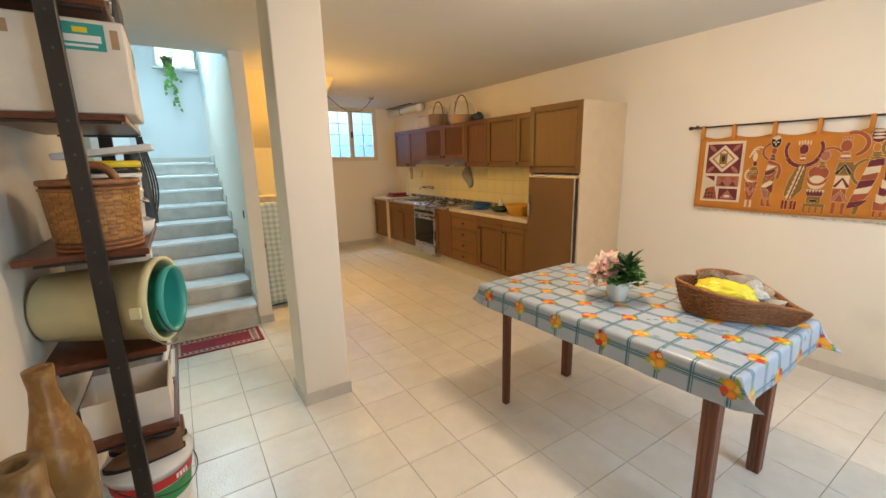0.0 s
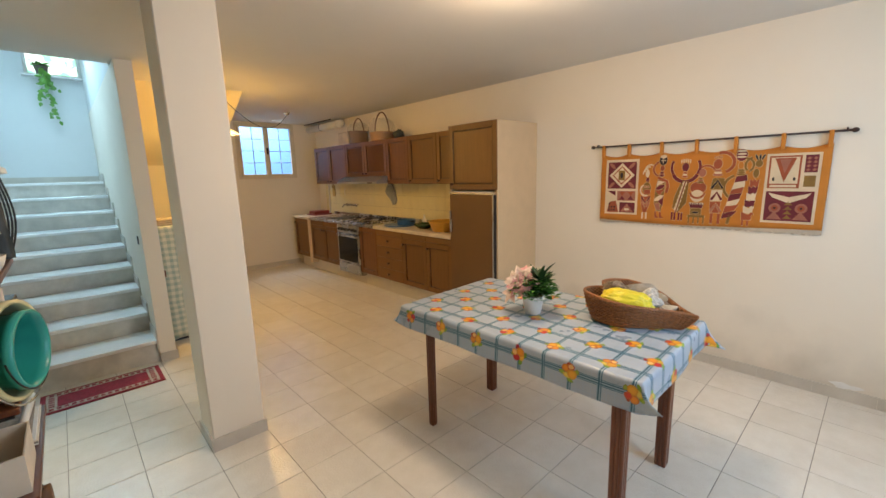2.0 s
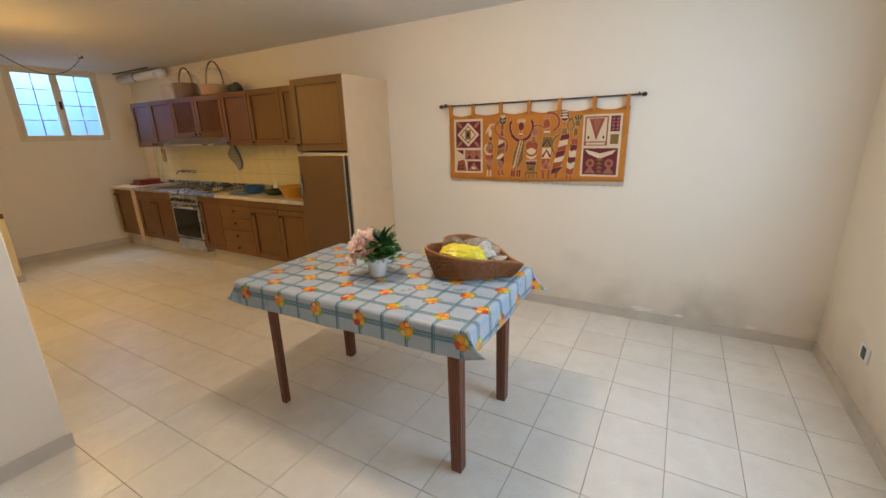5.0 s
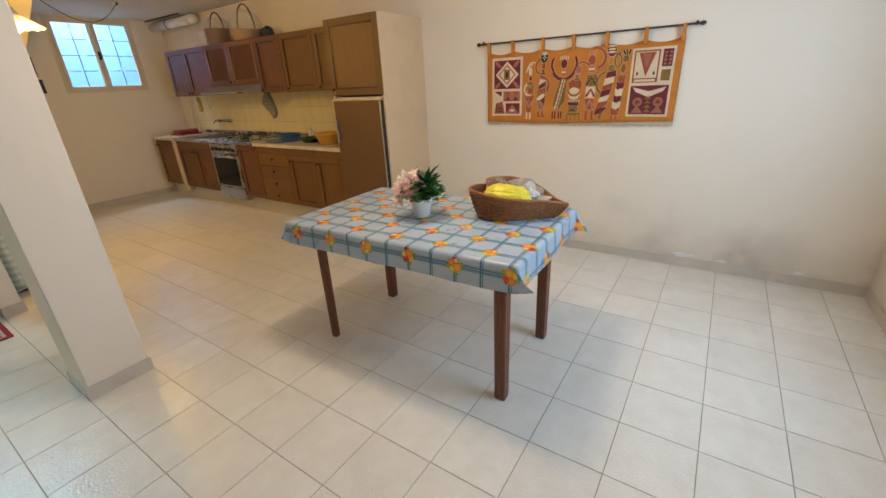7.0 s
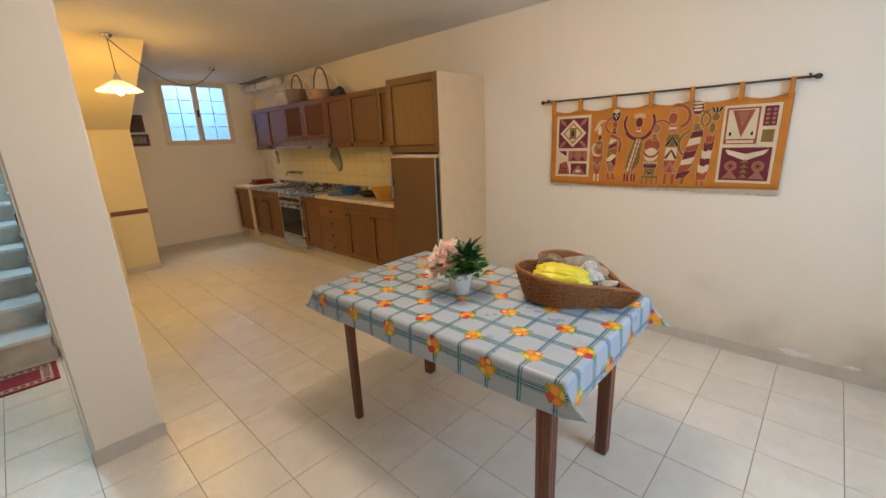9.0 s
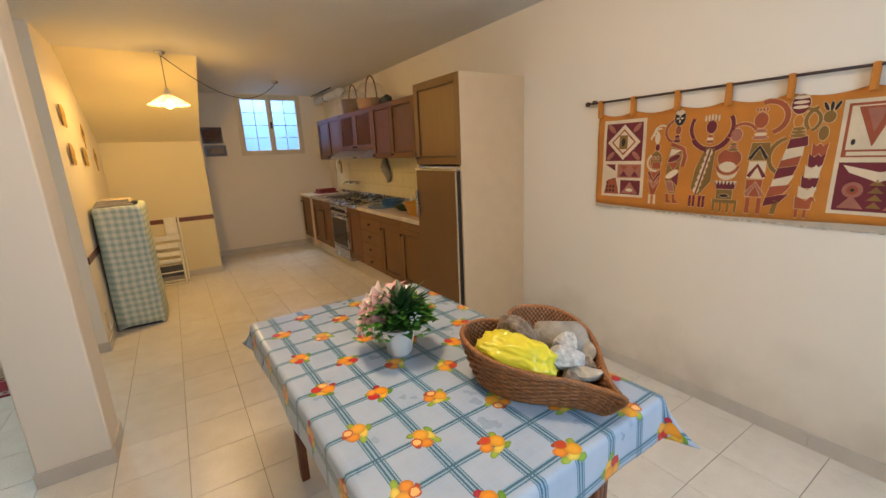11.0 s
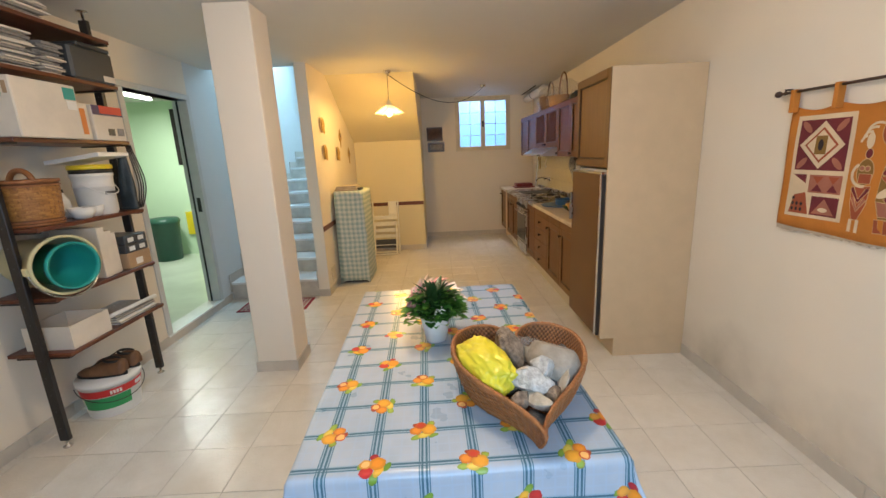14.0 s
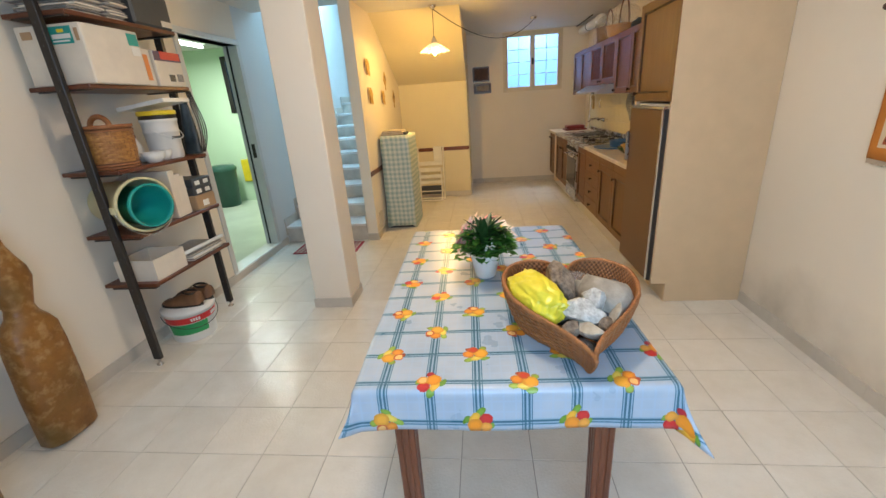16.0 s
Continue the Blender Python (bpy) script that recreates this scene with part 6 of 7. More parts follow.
IRON = plain("dark_iron_rod", (0.05, 0.022, 0.016), 0.5, vary=0.2)
HY0, HY1, HZ0, HZ1, HX = 2.075, 0.612, 1.075, 1.625, XE - 0.014
HW = HY0 - HY1


def hang_x(u, v):
    return HX - 0.010 * (0.5 + 0.5 * math.sin(u * 19)) * (1 - v) * 0.6 - 0.006 * noise.noise(Vector((u * 5, v * 2, 0)))


def hp3(u, v, off):
    """A point of the hanging: u from its left to its right edge, v upwards, both in metres."""
    return Vector((hang_x(u, v / 0.55) - off, HY0 - u, HZ0 + v))


wh = thing("wall_hanging", (HX, (HY0 + HY1) / 2, HZ0), "ochre cotton wall hanging with appliqued dark red and cream shapes", "wall hanging")
bm = bmesh.new()
nu, nv = 90, 14
tabs = [0.0, 0.215, 0.465, 0.705, 0.945, 1.20, 1.425]
g = []
for j in range(nv + 1):
    row = []
    for i in range(nu + 1):
        u, v = HW * i / nu, 0.55 * j / nv
        sag = 0.0
        for a, b in zip(tabs, tabs[1:]):
            if a + 0.02 <= u <= b + 0.02:
                k = (u - a - 0.02) / (b - a)
                sag = 0.022 * math.sin(math.pi * k)
        p = hp3(u, v, 0)
        p.z -= sag * (j / nv) ** 3 + (0.012 * math.sin(u * 3) if j == 0 else 0)
        row.append(bm.verts.new(p))
    g.append(row)
for j in range(nv):
    for i in range(nu):
        bm.faces.new((g[j][i], g[j][i + 1], g[j + 1][i + 1], g[j + 1][i]))
cl = part("cloth", bm, OCHRE, wh, "", True)
cl.modifiers.new("thickness", "SOLIDIFY").thickness = 0.002
bm = bmesh.new()
prev = None
for i in range(161):
    u = HW * i / 160
    lo, hi = hp3(u, -0.018 - 0.010 * rnd.random(), -0.003), hp3(u, 0.012, -0.003)
    cur = (bm.verts.new(lo), bm.verts.new(hi))
    if prev:
        bm.faces.new((prev[0], cur[0], cur[1], prev[1]))
    prev = cur
part("frayed_edge", bm, FRINGE, cl, "pale frayed lower edge")
for t in tabs:
    part("tab", boxes((HX - 0.036, HX - 0.002, HY0 - t - 0.034, HY0 - t - 0.012, HZ1 - 0.025, HZ1 + 0.078), bevel=0.003), OCHRE, wh, "ochre hanging loop")
rod = thing("curtain_rod", (HX - 0.02, (HY0 + HY1) / 2, HZ1 + 0.06), "thin dark iron rod holding the wall hanging", "rod")
part("rod_bar", tube([(HX - 0.02, HY0 + 0.07, HZ1 + 0.068), (HX - 0.02, HY1 - 0.08, HZ1 + 0.068)], 0.0065, 10), IRON, rod, "", True)
for y in (HY0 + 0.075, HY1 - 0.085):
    part("finial", moved(stone(0.015, (1, 1.2, 1), 1, 2, 0.0), Matrix.Translation((HX - 0.02, y, HZ1 + 0.068))), IRON, rod, "", True)
for y in (HY0 + 0.035, HY1 - 0.05):
    b = tube([(XE - 0.002, y, HZ1 + 0.083), (HX - 0.02, y, HZ1 + 0.083), (HX - 0.02, y, HZ1 + 0.06)], 0.005, 8)
    part("rod_holder", b, IRON, rod, "", True)


PIPED = []


def patch(points, material, layer, name="patch"):
    """A sewn-on cloth shape, given by its outline in the hanging's (u, v)."""
    if PIPED and material is not ECRU and name == "patch":
        mu, mv = sum(p[0] for p in points) / len(points), sum(p[1] for p in points) / len(points)
        grown = []
        for p in points:
            d = Vector((p[0] - mu, p[1] - mv))
            grown.append(tuple(Vector(p) + d.normalized() * 0.0032))
        patch(grown, PIPING, layer - 0.4, "piping")
    bm = bmesh.new()
    off = 0.0016 + 0.0012 * layer
    c = Vector((sum(p[0] for p in points) / len(points), sum(p[1] for p in points) / len(points)))
    dense = []
    n = len(points)
    for i in range(n):
        a, b = Vector(points[i]), Vector(points[(i + 1) % n])
        m = max(1, int((b - a).length / 0.03))
        for k in range(m):
            dense.append(a + (b - a) * k / m)
    rings = [[bm.verts.new(hp3(c.x + (p.x - c.x) * s, c.y + (p.y - c.y) * s, off)) for p in dense] for s in (1.0, 0.66, 0.33)]
    mid = bm.verts.new(hp3(c.x, c.y, off))
    n = len(dense)
    for a, b in zip(rings, rings[1:]):
        for i in range(n):
            bm.faces.new((a[i], a[(i + 1) % n], b[(i + 1) % n], b[i]))
    for i in range(n):
        bm.faces.new((rings[-1][i], rings[-1][(i + 1) % n], mid))
    return part(name, bm, material, cl)


def rect(u0, v0, u1, v1):
    return [(u0, v0), (u1, v0), (u1, v1), (u0, v1)]


def oval(u, v, a, b, n=18, turn=0.0):
    c, s = math.cos(turn), math.sin(turn)
    return [(u + a * math.cos(t) * c - b * math.sin(t) * s, v + a * math.cos(t) * s + b * math.sin(t) * c) for t in [2 * math.pi * i / n for i in range(n)]]


def band(points, w):
    """A bent strip of even width."""
    pts = [Vector(p) for p in points]
    left, right = [], []
    for i, p in enumerate(pts):
        d = (pts[min(i + 1, len(pts) - 1)] - pts[max(i - 1, 0)]).normalized()
        nrm = Vector((-d.y, d.x)) * w / 2
        left.append(tuple(p + nrm))
        right.append(tuple(p - nrm))
    return left, right


def strip(points, w, material, layer):
    if PIPED and material is not ECRU and material is not PIPING:
        strip(points, w + 0.006, PIPING, layer - 0.4)
    left, right = band(points, w)
    bm = bmesh.new()
    off = 0.0016 + 0.0012 * layer
    a = [bm.verts.new(hp3(u, v, off)) for u, v in left]
    b = [bm.verts.new(hp3(u, v, off)) for u, v in right]
    for i in range(len(a) - 1):
        bm.faces.new((a[i], a[i + 1], b[i + 1], b[i]))
    return part("strip", bm, material, cl)


def arc(cu, cv, r, a0, a1, n=10):
    return [(cu + r * math.cos(radians(a0 + (a1 - a0) * i / n)), cv + r * math.sin(radians(a0 + (a1 - a0) * i / n))) for i in range(n + 1)]


# square panels at the ends
patch(rect(0.045, 0.05, 0.318, 0.505), ECRU, 0, "panel")
patch(rect(0.065, 0.265, 0.298, 0.485), MAROON, 1)
patch([(0.181, 0.272), (0.285, 0.375), (0.181, 0.478), (0.077, 0.375)], ECRU, 2)
for u, v in ((0.10, 0.455), (0.262, 0.455), (0.10, 0.295), (0.262, 0.295)):
    patch(oval(u, v, 0.034, 0.014, 12, radians(45 if (u < 0.2) == (v < 0.4) else -45)), ROSE, 2)
patch([(0.181, 0.298), (0.258, 0.375), (0.181, 0.452), (0.104, 0.375)], RUST, 3)
patch([(0.181, 0.310), (0.246, 0.375), (0.181, 0.440), (0.116, 0.375)], ECRU, 4)
patch(rect(0.155, 0.335, 0.207, 0.415), OLIVE, 5)
patch(oval(0.181, 0.375, 0.012, 0.024), BLACKC, 6)
patch([(0.065, 0.245), (0.135, 0.245), (0.135, 0.205)], MAROON, 1)
patch(rect(0.150, 0.165, 0.298, 0.245), ROSE, 1)
for u in (0.165, 0.235):
    patch([(u, 0.172), (u + 0.05, 0.172), (u + 0.025, 0.205)], MAROON, 2)
    patch([(u, 0.238), (u + 0.05, 0.238), (u + 0.025, 0.206)], RUST, 2)
patch([(0.065, 0.065), (0.165, 0.065), (0.140, 0.165), (0.085, 0.150)], RUST, 1)
for k in range(7):
    patch(oval(0.085 + 0.022 * (k % 3), 0.085 + 0.025 * (k // 3), 0.007, 0.009, 8), BLACKC, 2)
patch(rect(0.172, 0.065, 0.298, 0.150), MAROON, 1)
patch([(0.18, 0.072), (0.232, 0.142), (0.285, 0.072)], ROSE, 2)
patch(oval(0.232, 0.092, 0.022, 0.010, 12), ECRU, 3)
patch(rect(1.145, 0.045, 1.420, 0.50), ECRU, 0, "panel")
patch(rect(1.160, 0.275, 1.325, 0.485), RUST, 1)
patch(rect(1.170, 0.305, 1.315, 0.475), ECRU, 2)
patch([(1.190, 0.470), (1.300, 0.470), (1.245, 0.315)], RUST, 3)
patch([(1.215, 0.462), (1.275, 0.462), (1.245, 0.37)], ROSE, 4)
for u in (1.19, 1.297):
    patch(oval(u, 0.335, 0.007, 0.012, 10), BLACKC, 3)
patch(rect(1.175, 0.282, 1.31, 0.297), ECRU, 2)
patch(rect(1.342, 0.375, 1.405, 0.485), MAROON, 1)
for k in range(8):
    patch([(1.348 + 0.03 * (k % 2), 0.39 + 0.024 * (k // 2)), (1.362 + 0.03 * (k % 2), 0.382 + 0.024 * (k // 2)), (1.372 + 0.03 * (k % 2), 0.395 + 0.024 * (k // 2)), (1.358 + 0.03 * (k % 2), 0.402 + 0.024 * (k // 2))], ROSE, 2)
patch(rect(1.345, 0.285, 1.402, 0.355), OLIVE, 1)
patch(rect(1.160, 0.06, 1.405, 0.255), MAROON, 1)
patch([(1.175, 0.245), (1.283, 0.205), (1.392, 0.245), (1.37, 0.215), (1.283, 0.178), (1.195, 0.215)], ECRU, 2)
for u in (1.215, 1.35):
    patch(oval(u, 0.145, 0.032, 0.032), ROSE, 2)
    patch(oval(u, 0.145, 0.018, 0.018), RUST, 3)
    patch(oval(u, 0.145, 0.007, 0.007, 10), BLACKC, 4)
    patch([(u - 0.04, 0.07), (u + 0.04, 0.07), (u, 0.125)], ROSE, 2)
for k in range(4):
    patch([(1.26, 0.075 + 0.03 * k), (1.306, 0.075 + 0.03 * k), (1.283, 0.10 + 0.03 * k)], OLIVE, 2)
# a row of upright appliqued shapes between the panels
PIPED.append(True)
# a slim shape with a plume
for k in range(4):
    strip(arc(0.408 - 0.010 * k, 0.415 - 0.012 * k, 0.040 - 0.004 * k, 60 + 14 * k, 175), 0.009, ECRU, 1)
patch(oval(0.388, 0.388, 0.015, 0.032), ECRU, 2)
patch(oval(0.392, 0.338, 0.013, 0.018), MAROON, 2)
patch(oval(0.388, 0.265, 0.032, 0.052), OLIVE, 1)
patch(rect(0.368, 0.222, 0.416, 0.258), RUST, 2)
for u in (0.376, 0.398):
    patch(oval(u, 0.280, 0.009, 0.009, 10), ROSE, 3)
strip(arc(0.385, 0.255, 0.046, 120, 285), 0.012, ECRU, 3)
patch([(0.345, 0.205), (0.420, 0.210), (0.415, 0.14), (0.392, 0.075), (0.368, 0.075), (0.350, 0.14)], RUST, 1)
strip([(0.350, 0.200), (0.382, 0.150), (0.415, 0.200)], 0.014, MAROON, 2)
strip([(0.356, 0.165), (0.382, 0.115), (0.410, 0.160)], 0.012, ROSE, 2)
patch(rect(0.357, 0.022, 0.372, 0.075), ECRU, 1)
patch(rect(0.388, 0.022, 0.402, 0.075), ECRU, 1)
# a shape holding a disc overhead
patch(oval(0.500, 0.488, 0.028, 0.040), BLACKC, 2)
patch(oval(0.500, 0.514, 0.023, 0.013), ECRU, 3)
for s in (-1, 1):
    patch(oval(0.500 + 0.011 * s, 0.484, 0.009, 0.004, 10), ECRU, 3)
    patch(oval(0.500, 0.484 + 0.014 * s, 0.004, 0.009, 10), ECRU, 3)
patch(oval(0.497, 0.425, 0.015, 0.022), RUST, 2)
for k in range(3):
    patch(oval(0.495, 0.392 - 0.012 * k, 0.013 + 0.003 * k, 0.007, 12), ROSE if k % 2 else MAROON, 2)
strip(arc(0.490, 0.42, 0.058, 105, 250), 0.013, RUST, 1)
strip([(0.470, 0.352), (0.500, 0.340), (0.535, 0.325), (0.546, 0.285), (0.535, 0.235)], 0.020, RUST, 3)
patch([(0.468, 0.335), (0.530, 0.325), (0.522, 0.26), (0.515, 0.17), (0.505, 0.09), (0.470, 0.09), (0.450, 0.16), (0.455, 0.26)], OLIVE, 1)
patch([(0.470, 0.330), (0.522, 0.318), (0.462, 0.285)], ECRU, 2)
patch(oval(0.490, 0.278, 0.036, 0.015, 12, 0.5), MAROON, 2)
patch([(0.455, 0.25), (0.520, 0.262), (0.490, 0.215)], RUST, 2)
patch(oval(0.484, 0.193, 0.038, 0.016, 12, 0.6), ECRU, 3)
patch([(0.518, 0.212), (0.516, 0.130), (0.478, 0.165)], MAROON, 2)
patch([(0.455, 0.155), (0.490, 0.150), (0.500, 0.10), (0.470, 0.10)], ROSE, 2)
for u in (0.458, 0.492):
    patch([(u, 0.085), (u + 0.013, 0.085), (u + 0.018, 0.045), (u + 0.034, 0.036), (u + 0.004, 0.034)], RUST, 1)
patch(oval(0.660, 0.430, 0.024, 0.032), MAROON, 2)
for k in range(5):
    patch(oval(0.630 + 0.015 * k, 0.478 - 0.003 * abs(k - 2), 0.005, 0.016, 8), ECRU, 1)
strip(arc(0.655, 0.43, 0.092, 150, 215), 0.018, MAROON, 1)
strip(arc(0.665, 0.43, 0.092, 30, -35), 0.018, MAROON, 1)
strip(arc(0.660, 0.41, 0.090, 205, 335), 0.024, MAROON, 1)
for k in range(3):
    patch(oval(0.660, 0.385 - 0.013 * k, 0.014 + 0.003 * k, 0.007, 12), ECRU if k % 2 else RUST, 3)
patch([(0.640, 0.325), (0.690, 0.325), (0.680, 0.16), (0.625, 0.085), (0.585, 0.12), (0.60, 0.22)], OLIVE, 1)
for k in range(7):
    patch(oval(0.662 - 0.008 * k, 0.305 - 0.032 * k, 0.016, 0.018, 10), ECRU, 2)
strip([(0.668 - 0.008 * k, 0.325 - 0.034 * k) for k in range(8)], 0.007, MAROON, 3)
for u in (0.58, 0.60, 0.63, 0.65):
    patch(rect(u, 0.025, u + 0.013, 0.085), MAROON, 1)
patch(oval(0.775, 0.385, 0.024, 0.030), ROSE, 1)
for k in range(3):
    patch(oval(0.768, 0.342 - 0.013 * k, 0.014 + 0.004 * k, 0.007, 12), ROSE if k % 2 else OLIVE, 3)
patch(oval(0.755, 0.275, 0.052, 0.046), RUST, 1)
patch(oval(0.752, 0.215, 0.046, 0.045), ECRU, 2)
strip(arc(0.752, 0.25, 0.050, 195, 345), 0.013, RUST, 3)
patch([(0.70, 0.165), (0.80, 0.165), (0.79, 0.125), (0.715, 0.125)], MAROON, 2)
for k in range(6):
    patch([(0.705 + 0.016 * k, 0.165), (0.719 + 0.016 * k, 0.165), (0.712 + 0.016 * k, 0.145)], ECRU, 3)
patch(rect(0.715, 0.075, 0.785, 0.122), OLIVE, 1)
patch(oval(0.75, 0.092, 0.022, 0.008, 10), BLACKC, 2)
patch(rect(0.70, 0.055, 0.81, 0.072), OLIVE, 2)
for k in range(4):
    patch(rect(0.703 + 0.032 * k, 0.01, 0.713 + 0.032 * k, 0.055), OLIVE, 1)
patch(oval(0.868, 0.445, 0.027, 0.035), RUST, 1)
for k in range(4):
    patch(oval(0.848 + 0.013 * k, 0.492, 0.004, 0.008, 8), RUST, 1)
for k in range(3):
    patch(oval(0.872, 0.398 - 0.015 * k, 0.022 + 0.004 * k, 0.008, 12), ECRU if k % 2 else ROSE, 2)
strip(arc(0.895, 0.455, 0.070, -70, 110), 0.020, RUST, 1)
strip(arc(0.80, 0.375, 0.06, 25, 130), 0.013, RUST, 1)
for k, (mt, m2) in enumerate(((OLIVE, BLACKC), (ECRU, MAROON), (RUST, ROSE))):
    v = 0.345 - 0.085 * k
    patch([(0.845 - 0.004 * k, v), (0.915 - 0.006 * k, v), (0.920 - 0.010 * k, v - 0.08), (0.832 + 0.004 * k, v - 0.08)], mt, 1)
    strip([(0.842, v - 0.072), (0.876, v - 0.018), (0.908, v - 0.072)], 0.016, m2, 2)
for u in (0.845, 0.89):
    patch(rect(u, 0.015, u + 0.017, 0.09), RUST, 1)
patch(oval(1.005, 0.500, 0.032, 0.040), MAROON, 1)
for k in range(3):
    patch(oval(1.005, 0.528 - 0.02 * k, 0.028, 0.007, 12), ECRU, 2)
patch(oval(1.005, 0.430, 0.016, 0.026), OCHRE, 1)
for k in range(3):
    patch(oval(1.01, 0.398 - 0.014 * k, 0.022 + 0.003 * k, 0.007, 12), OLIVE, 2)
strip(arc(1.03, 0.43, 0.048, -60, 95), 0.012, OLIVE, 1)
strip(arc(1.00, 0.28, 0.085, 110, 235), 0.016, OLIVE, 1)
for k, mt in enumerate((MAROON, ECRU, RUST, MAROON, ECRU, RUST, MAROON)):
    v = 0.355 - 0.042 * k
    patch([(0.985 - 0.010 * k, v), (1.045 - 0.006 * k, v + 0.012), (1.050 - 0.012 * k, v - 0.028), (0.975 - 0.010 * k, v - 0.05)], mt, 1 + k % 2)
patch([(0.945, 0.02), (0.965, 0.02), (0.975, 0.08), (0.955, 0.085)], OLIVE, 1)
patch(oval(1.105, 0.440, 0.020, 0.024), OLIVE, 1)
for k in range(3):
    patch(oval(1.09 + 0.018 * k, 0.482, 0.006, 0.020, 10, radians(25 * (1 - k))), BLACKC, 1)
strip(arc(1.085, 0.43, 0.055, 110, 220), 0.014, OLIVE, 1)
patch(oval(1.095, 0.375, 0.016, 0.030), OLIVE, 2)
for k, mt in enumerate((RUST, MAROON, ECRU, MAROON, ECRU, RUST)):
    v = 0.335 - 0.045 * k
    patch([(1.065 - 0.006 * k, v), (1.075, v - 0.018), (1.090, v), (1.105, v - 0.018), (1.118 - 0.004 * k, v), (1.112 - 0.004 * k, v - 0.055), (1.068 - 0.006 * k, v - 0.055)], mt, 1 + k % 3)
for u in (1.04, 1.07):
    patch(rect(u, 0.015, u + 0.011, 0.075), RUST, 1)

# ---------- pendant lamp ----------
LX, LY = 4.245, 4.98
pd = thing("pendant_lamp", (LX, LY, ZC), "lit pendant lamp with a white fluted glass shade", "lamp")
part("rosette", revolve([(0, 0), (0.045, 0), (0.045, -0.012), (0.03, -0.03), (0.012, -0.04), (0, -0.04)], 24, (LX, LY + 0.03, ZC)), CHROME, pd, "chrome ceiling cup", True)
part("cord", tube([(LX, LY + 0.03, ZC - 0.03), (LX, LY, 2.08)], 0.003, 6), BLACKMETAL, pd)
part("lamp_holder", revolve([(0, 0.10), (0.012, 0.10), (0.016, 0.08), (0.030, 0.06), (0.034, 0.03), (0.02, 0.0), (0, 0.0)], 20, (LX, LY, 2.005)), CREAMFRAME, pd, "", True)
SHADE = Nodes("opal_glass_shade")
SHADE.bsdf.inputs["Transmission Weight"].default_value = 0.45
SHADE.bsdf.inputs["Emission Color"].default_value = (1.0, 0.80, 0.42, 1)
SHADE.bsdf.inputs["Emission Strength"].default_value = 0.75
SHADE = SHADE.done((0.92, 0.88, 0.76), 0.35)
_t = SHADE.node_tree
_thin, _mix = _t.nodes.new("ShaderNodeBsdfTransparent"), _t.nodes.new("ShaderNodeMixShader")
_thin.inputs[0].default_value, _mix.inputs[0].default_value = (1.0, 0.93, 0.80, 1), 0.45
_t.links.new(_t.nodes["Principled BSDF"].outputs[0], _mix.inputs[1])
_t.links.new(_thin.outputs[0], _mix.inputs[2])
_t.links.new(_mix.outputs[0], _t.nodes["Material Output"].inputs["Surface"])
bm = bmesh.new()
rows = []
for r, z in ((0.032, 2.045), (0.06, 2.028), (0.10, 2.0), (0.14, 1.972), (0.165, 1.957)):
    rows.append([bm.verts.new((LX + r * (1 + 0.02 * math.cos(16 * a)) * math.cos(a), LY + r * (1 + 0.02 * math.cos(16 * a)) * math.sin(a), z + 0.004 * math.cos(16 * a) * r / 0.165)) for a in [2 * math.pi * i / 128 for i in range(128)]])
for a, b in zip(rows, rows[1:]):
    for i in range(128):
        bm.faces.new((a[i], a[(i + 1) % 128], b[(i + 1) % 128], b[i]))
sh = part("shade", bm, SHADE, pd, "white fluted glass shade", True)
part("light_bulb", moved(stone(0.032, (1, 1, 1.15), 1, 3, 0.0), Matrix.Translation((LX, LY, 1.965))), glowing("lit_bulb", (1.0, 0.78, 0.40), 14.0), pd, "lit warm bulb", True)
hk = thing("cable_swag", (5.465, 6.24, ZC), "grey lamp cable swagged to a chrome ceiling hook", "cable")
part("hook_cup", revolve([(0, 0), (0.045, 0), (0.045, -0.012), (0.03, -0.03), (0.012, -0.04), (0, -0.04)], 24, (5.465, 6.24, ZC)), CHROME, hk, "", True)
part("swag_cable", tube([(LX + (5.465 - LX) * k, LY + 0.03 + (6.24 - LY - 0.03) * k, ZC - 0.035 - 0.26 * (4 * k * (1 - k)) * (0.75 + 0.4 * k)) for k in [i / 24 for i in range(25)]], 0.004, 6), BLACKMETAL, hk, "", True)

# ---------- laundry nook ----------
GING = gingham("green_gingham_cotton", (0.66, 0.69, 0.62), (0.33, 0.46, 0.44), 0.056)
rail_b = setting("trim_nook_back", boxes((XP1 + 0.012, 4.527, 6.477, 6.4865, 0.718, 0.772), bevel=0.002), LEGWOOD, "dark red-brown wooden rail along the nook wall", "trim")
setting("trim_nook_side", boxes((XP1, XP1 + 0.01, 4.39, 6.476, 0.718, 0.772), bevel=0.002), LEGWOOD, "dark red-brown wooden rail along the partition", "trim")
ap = thing("covered_appliance", (3.72, 5.05, 0), "slim appliance under a green gingham cloth cover", "appliance")
bm = bmesh.new()
n = 64
rings = []
x0, x1, y0, y1 = 3.535, 3.90, 4.80, 5.38
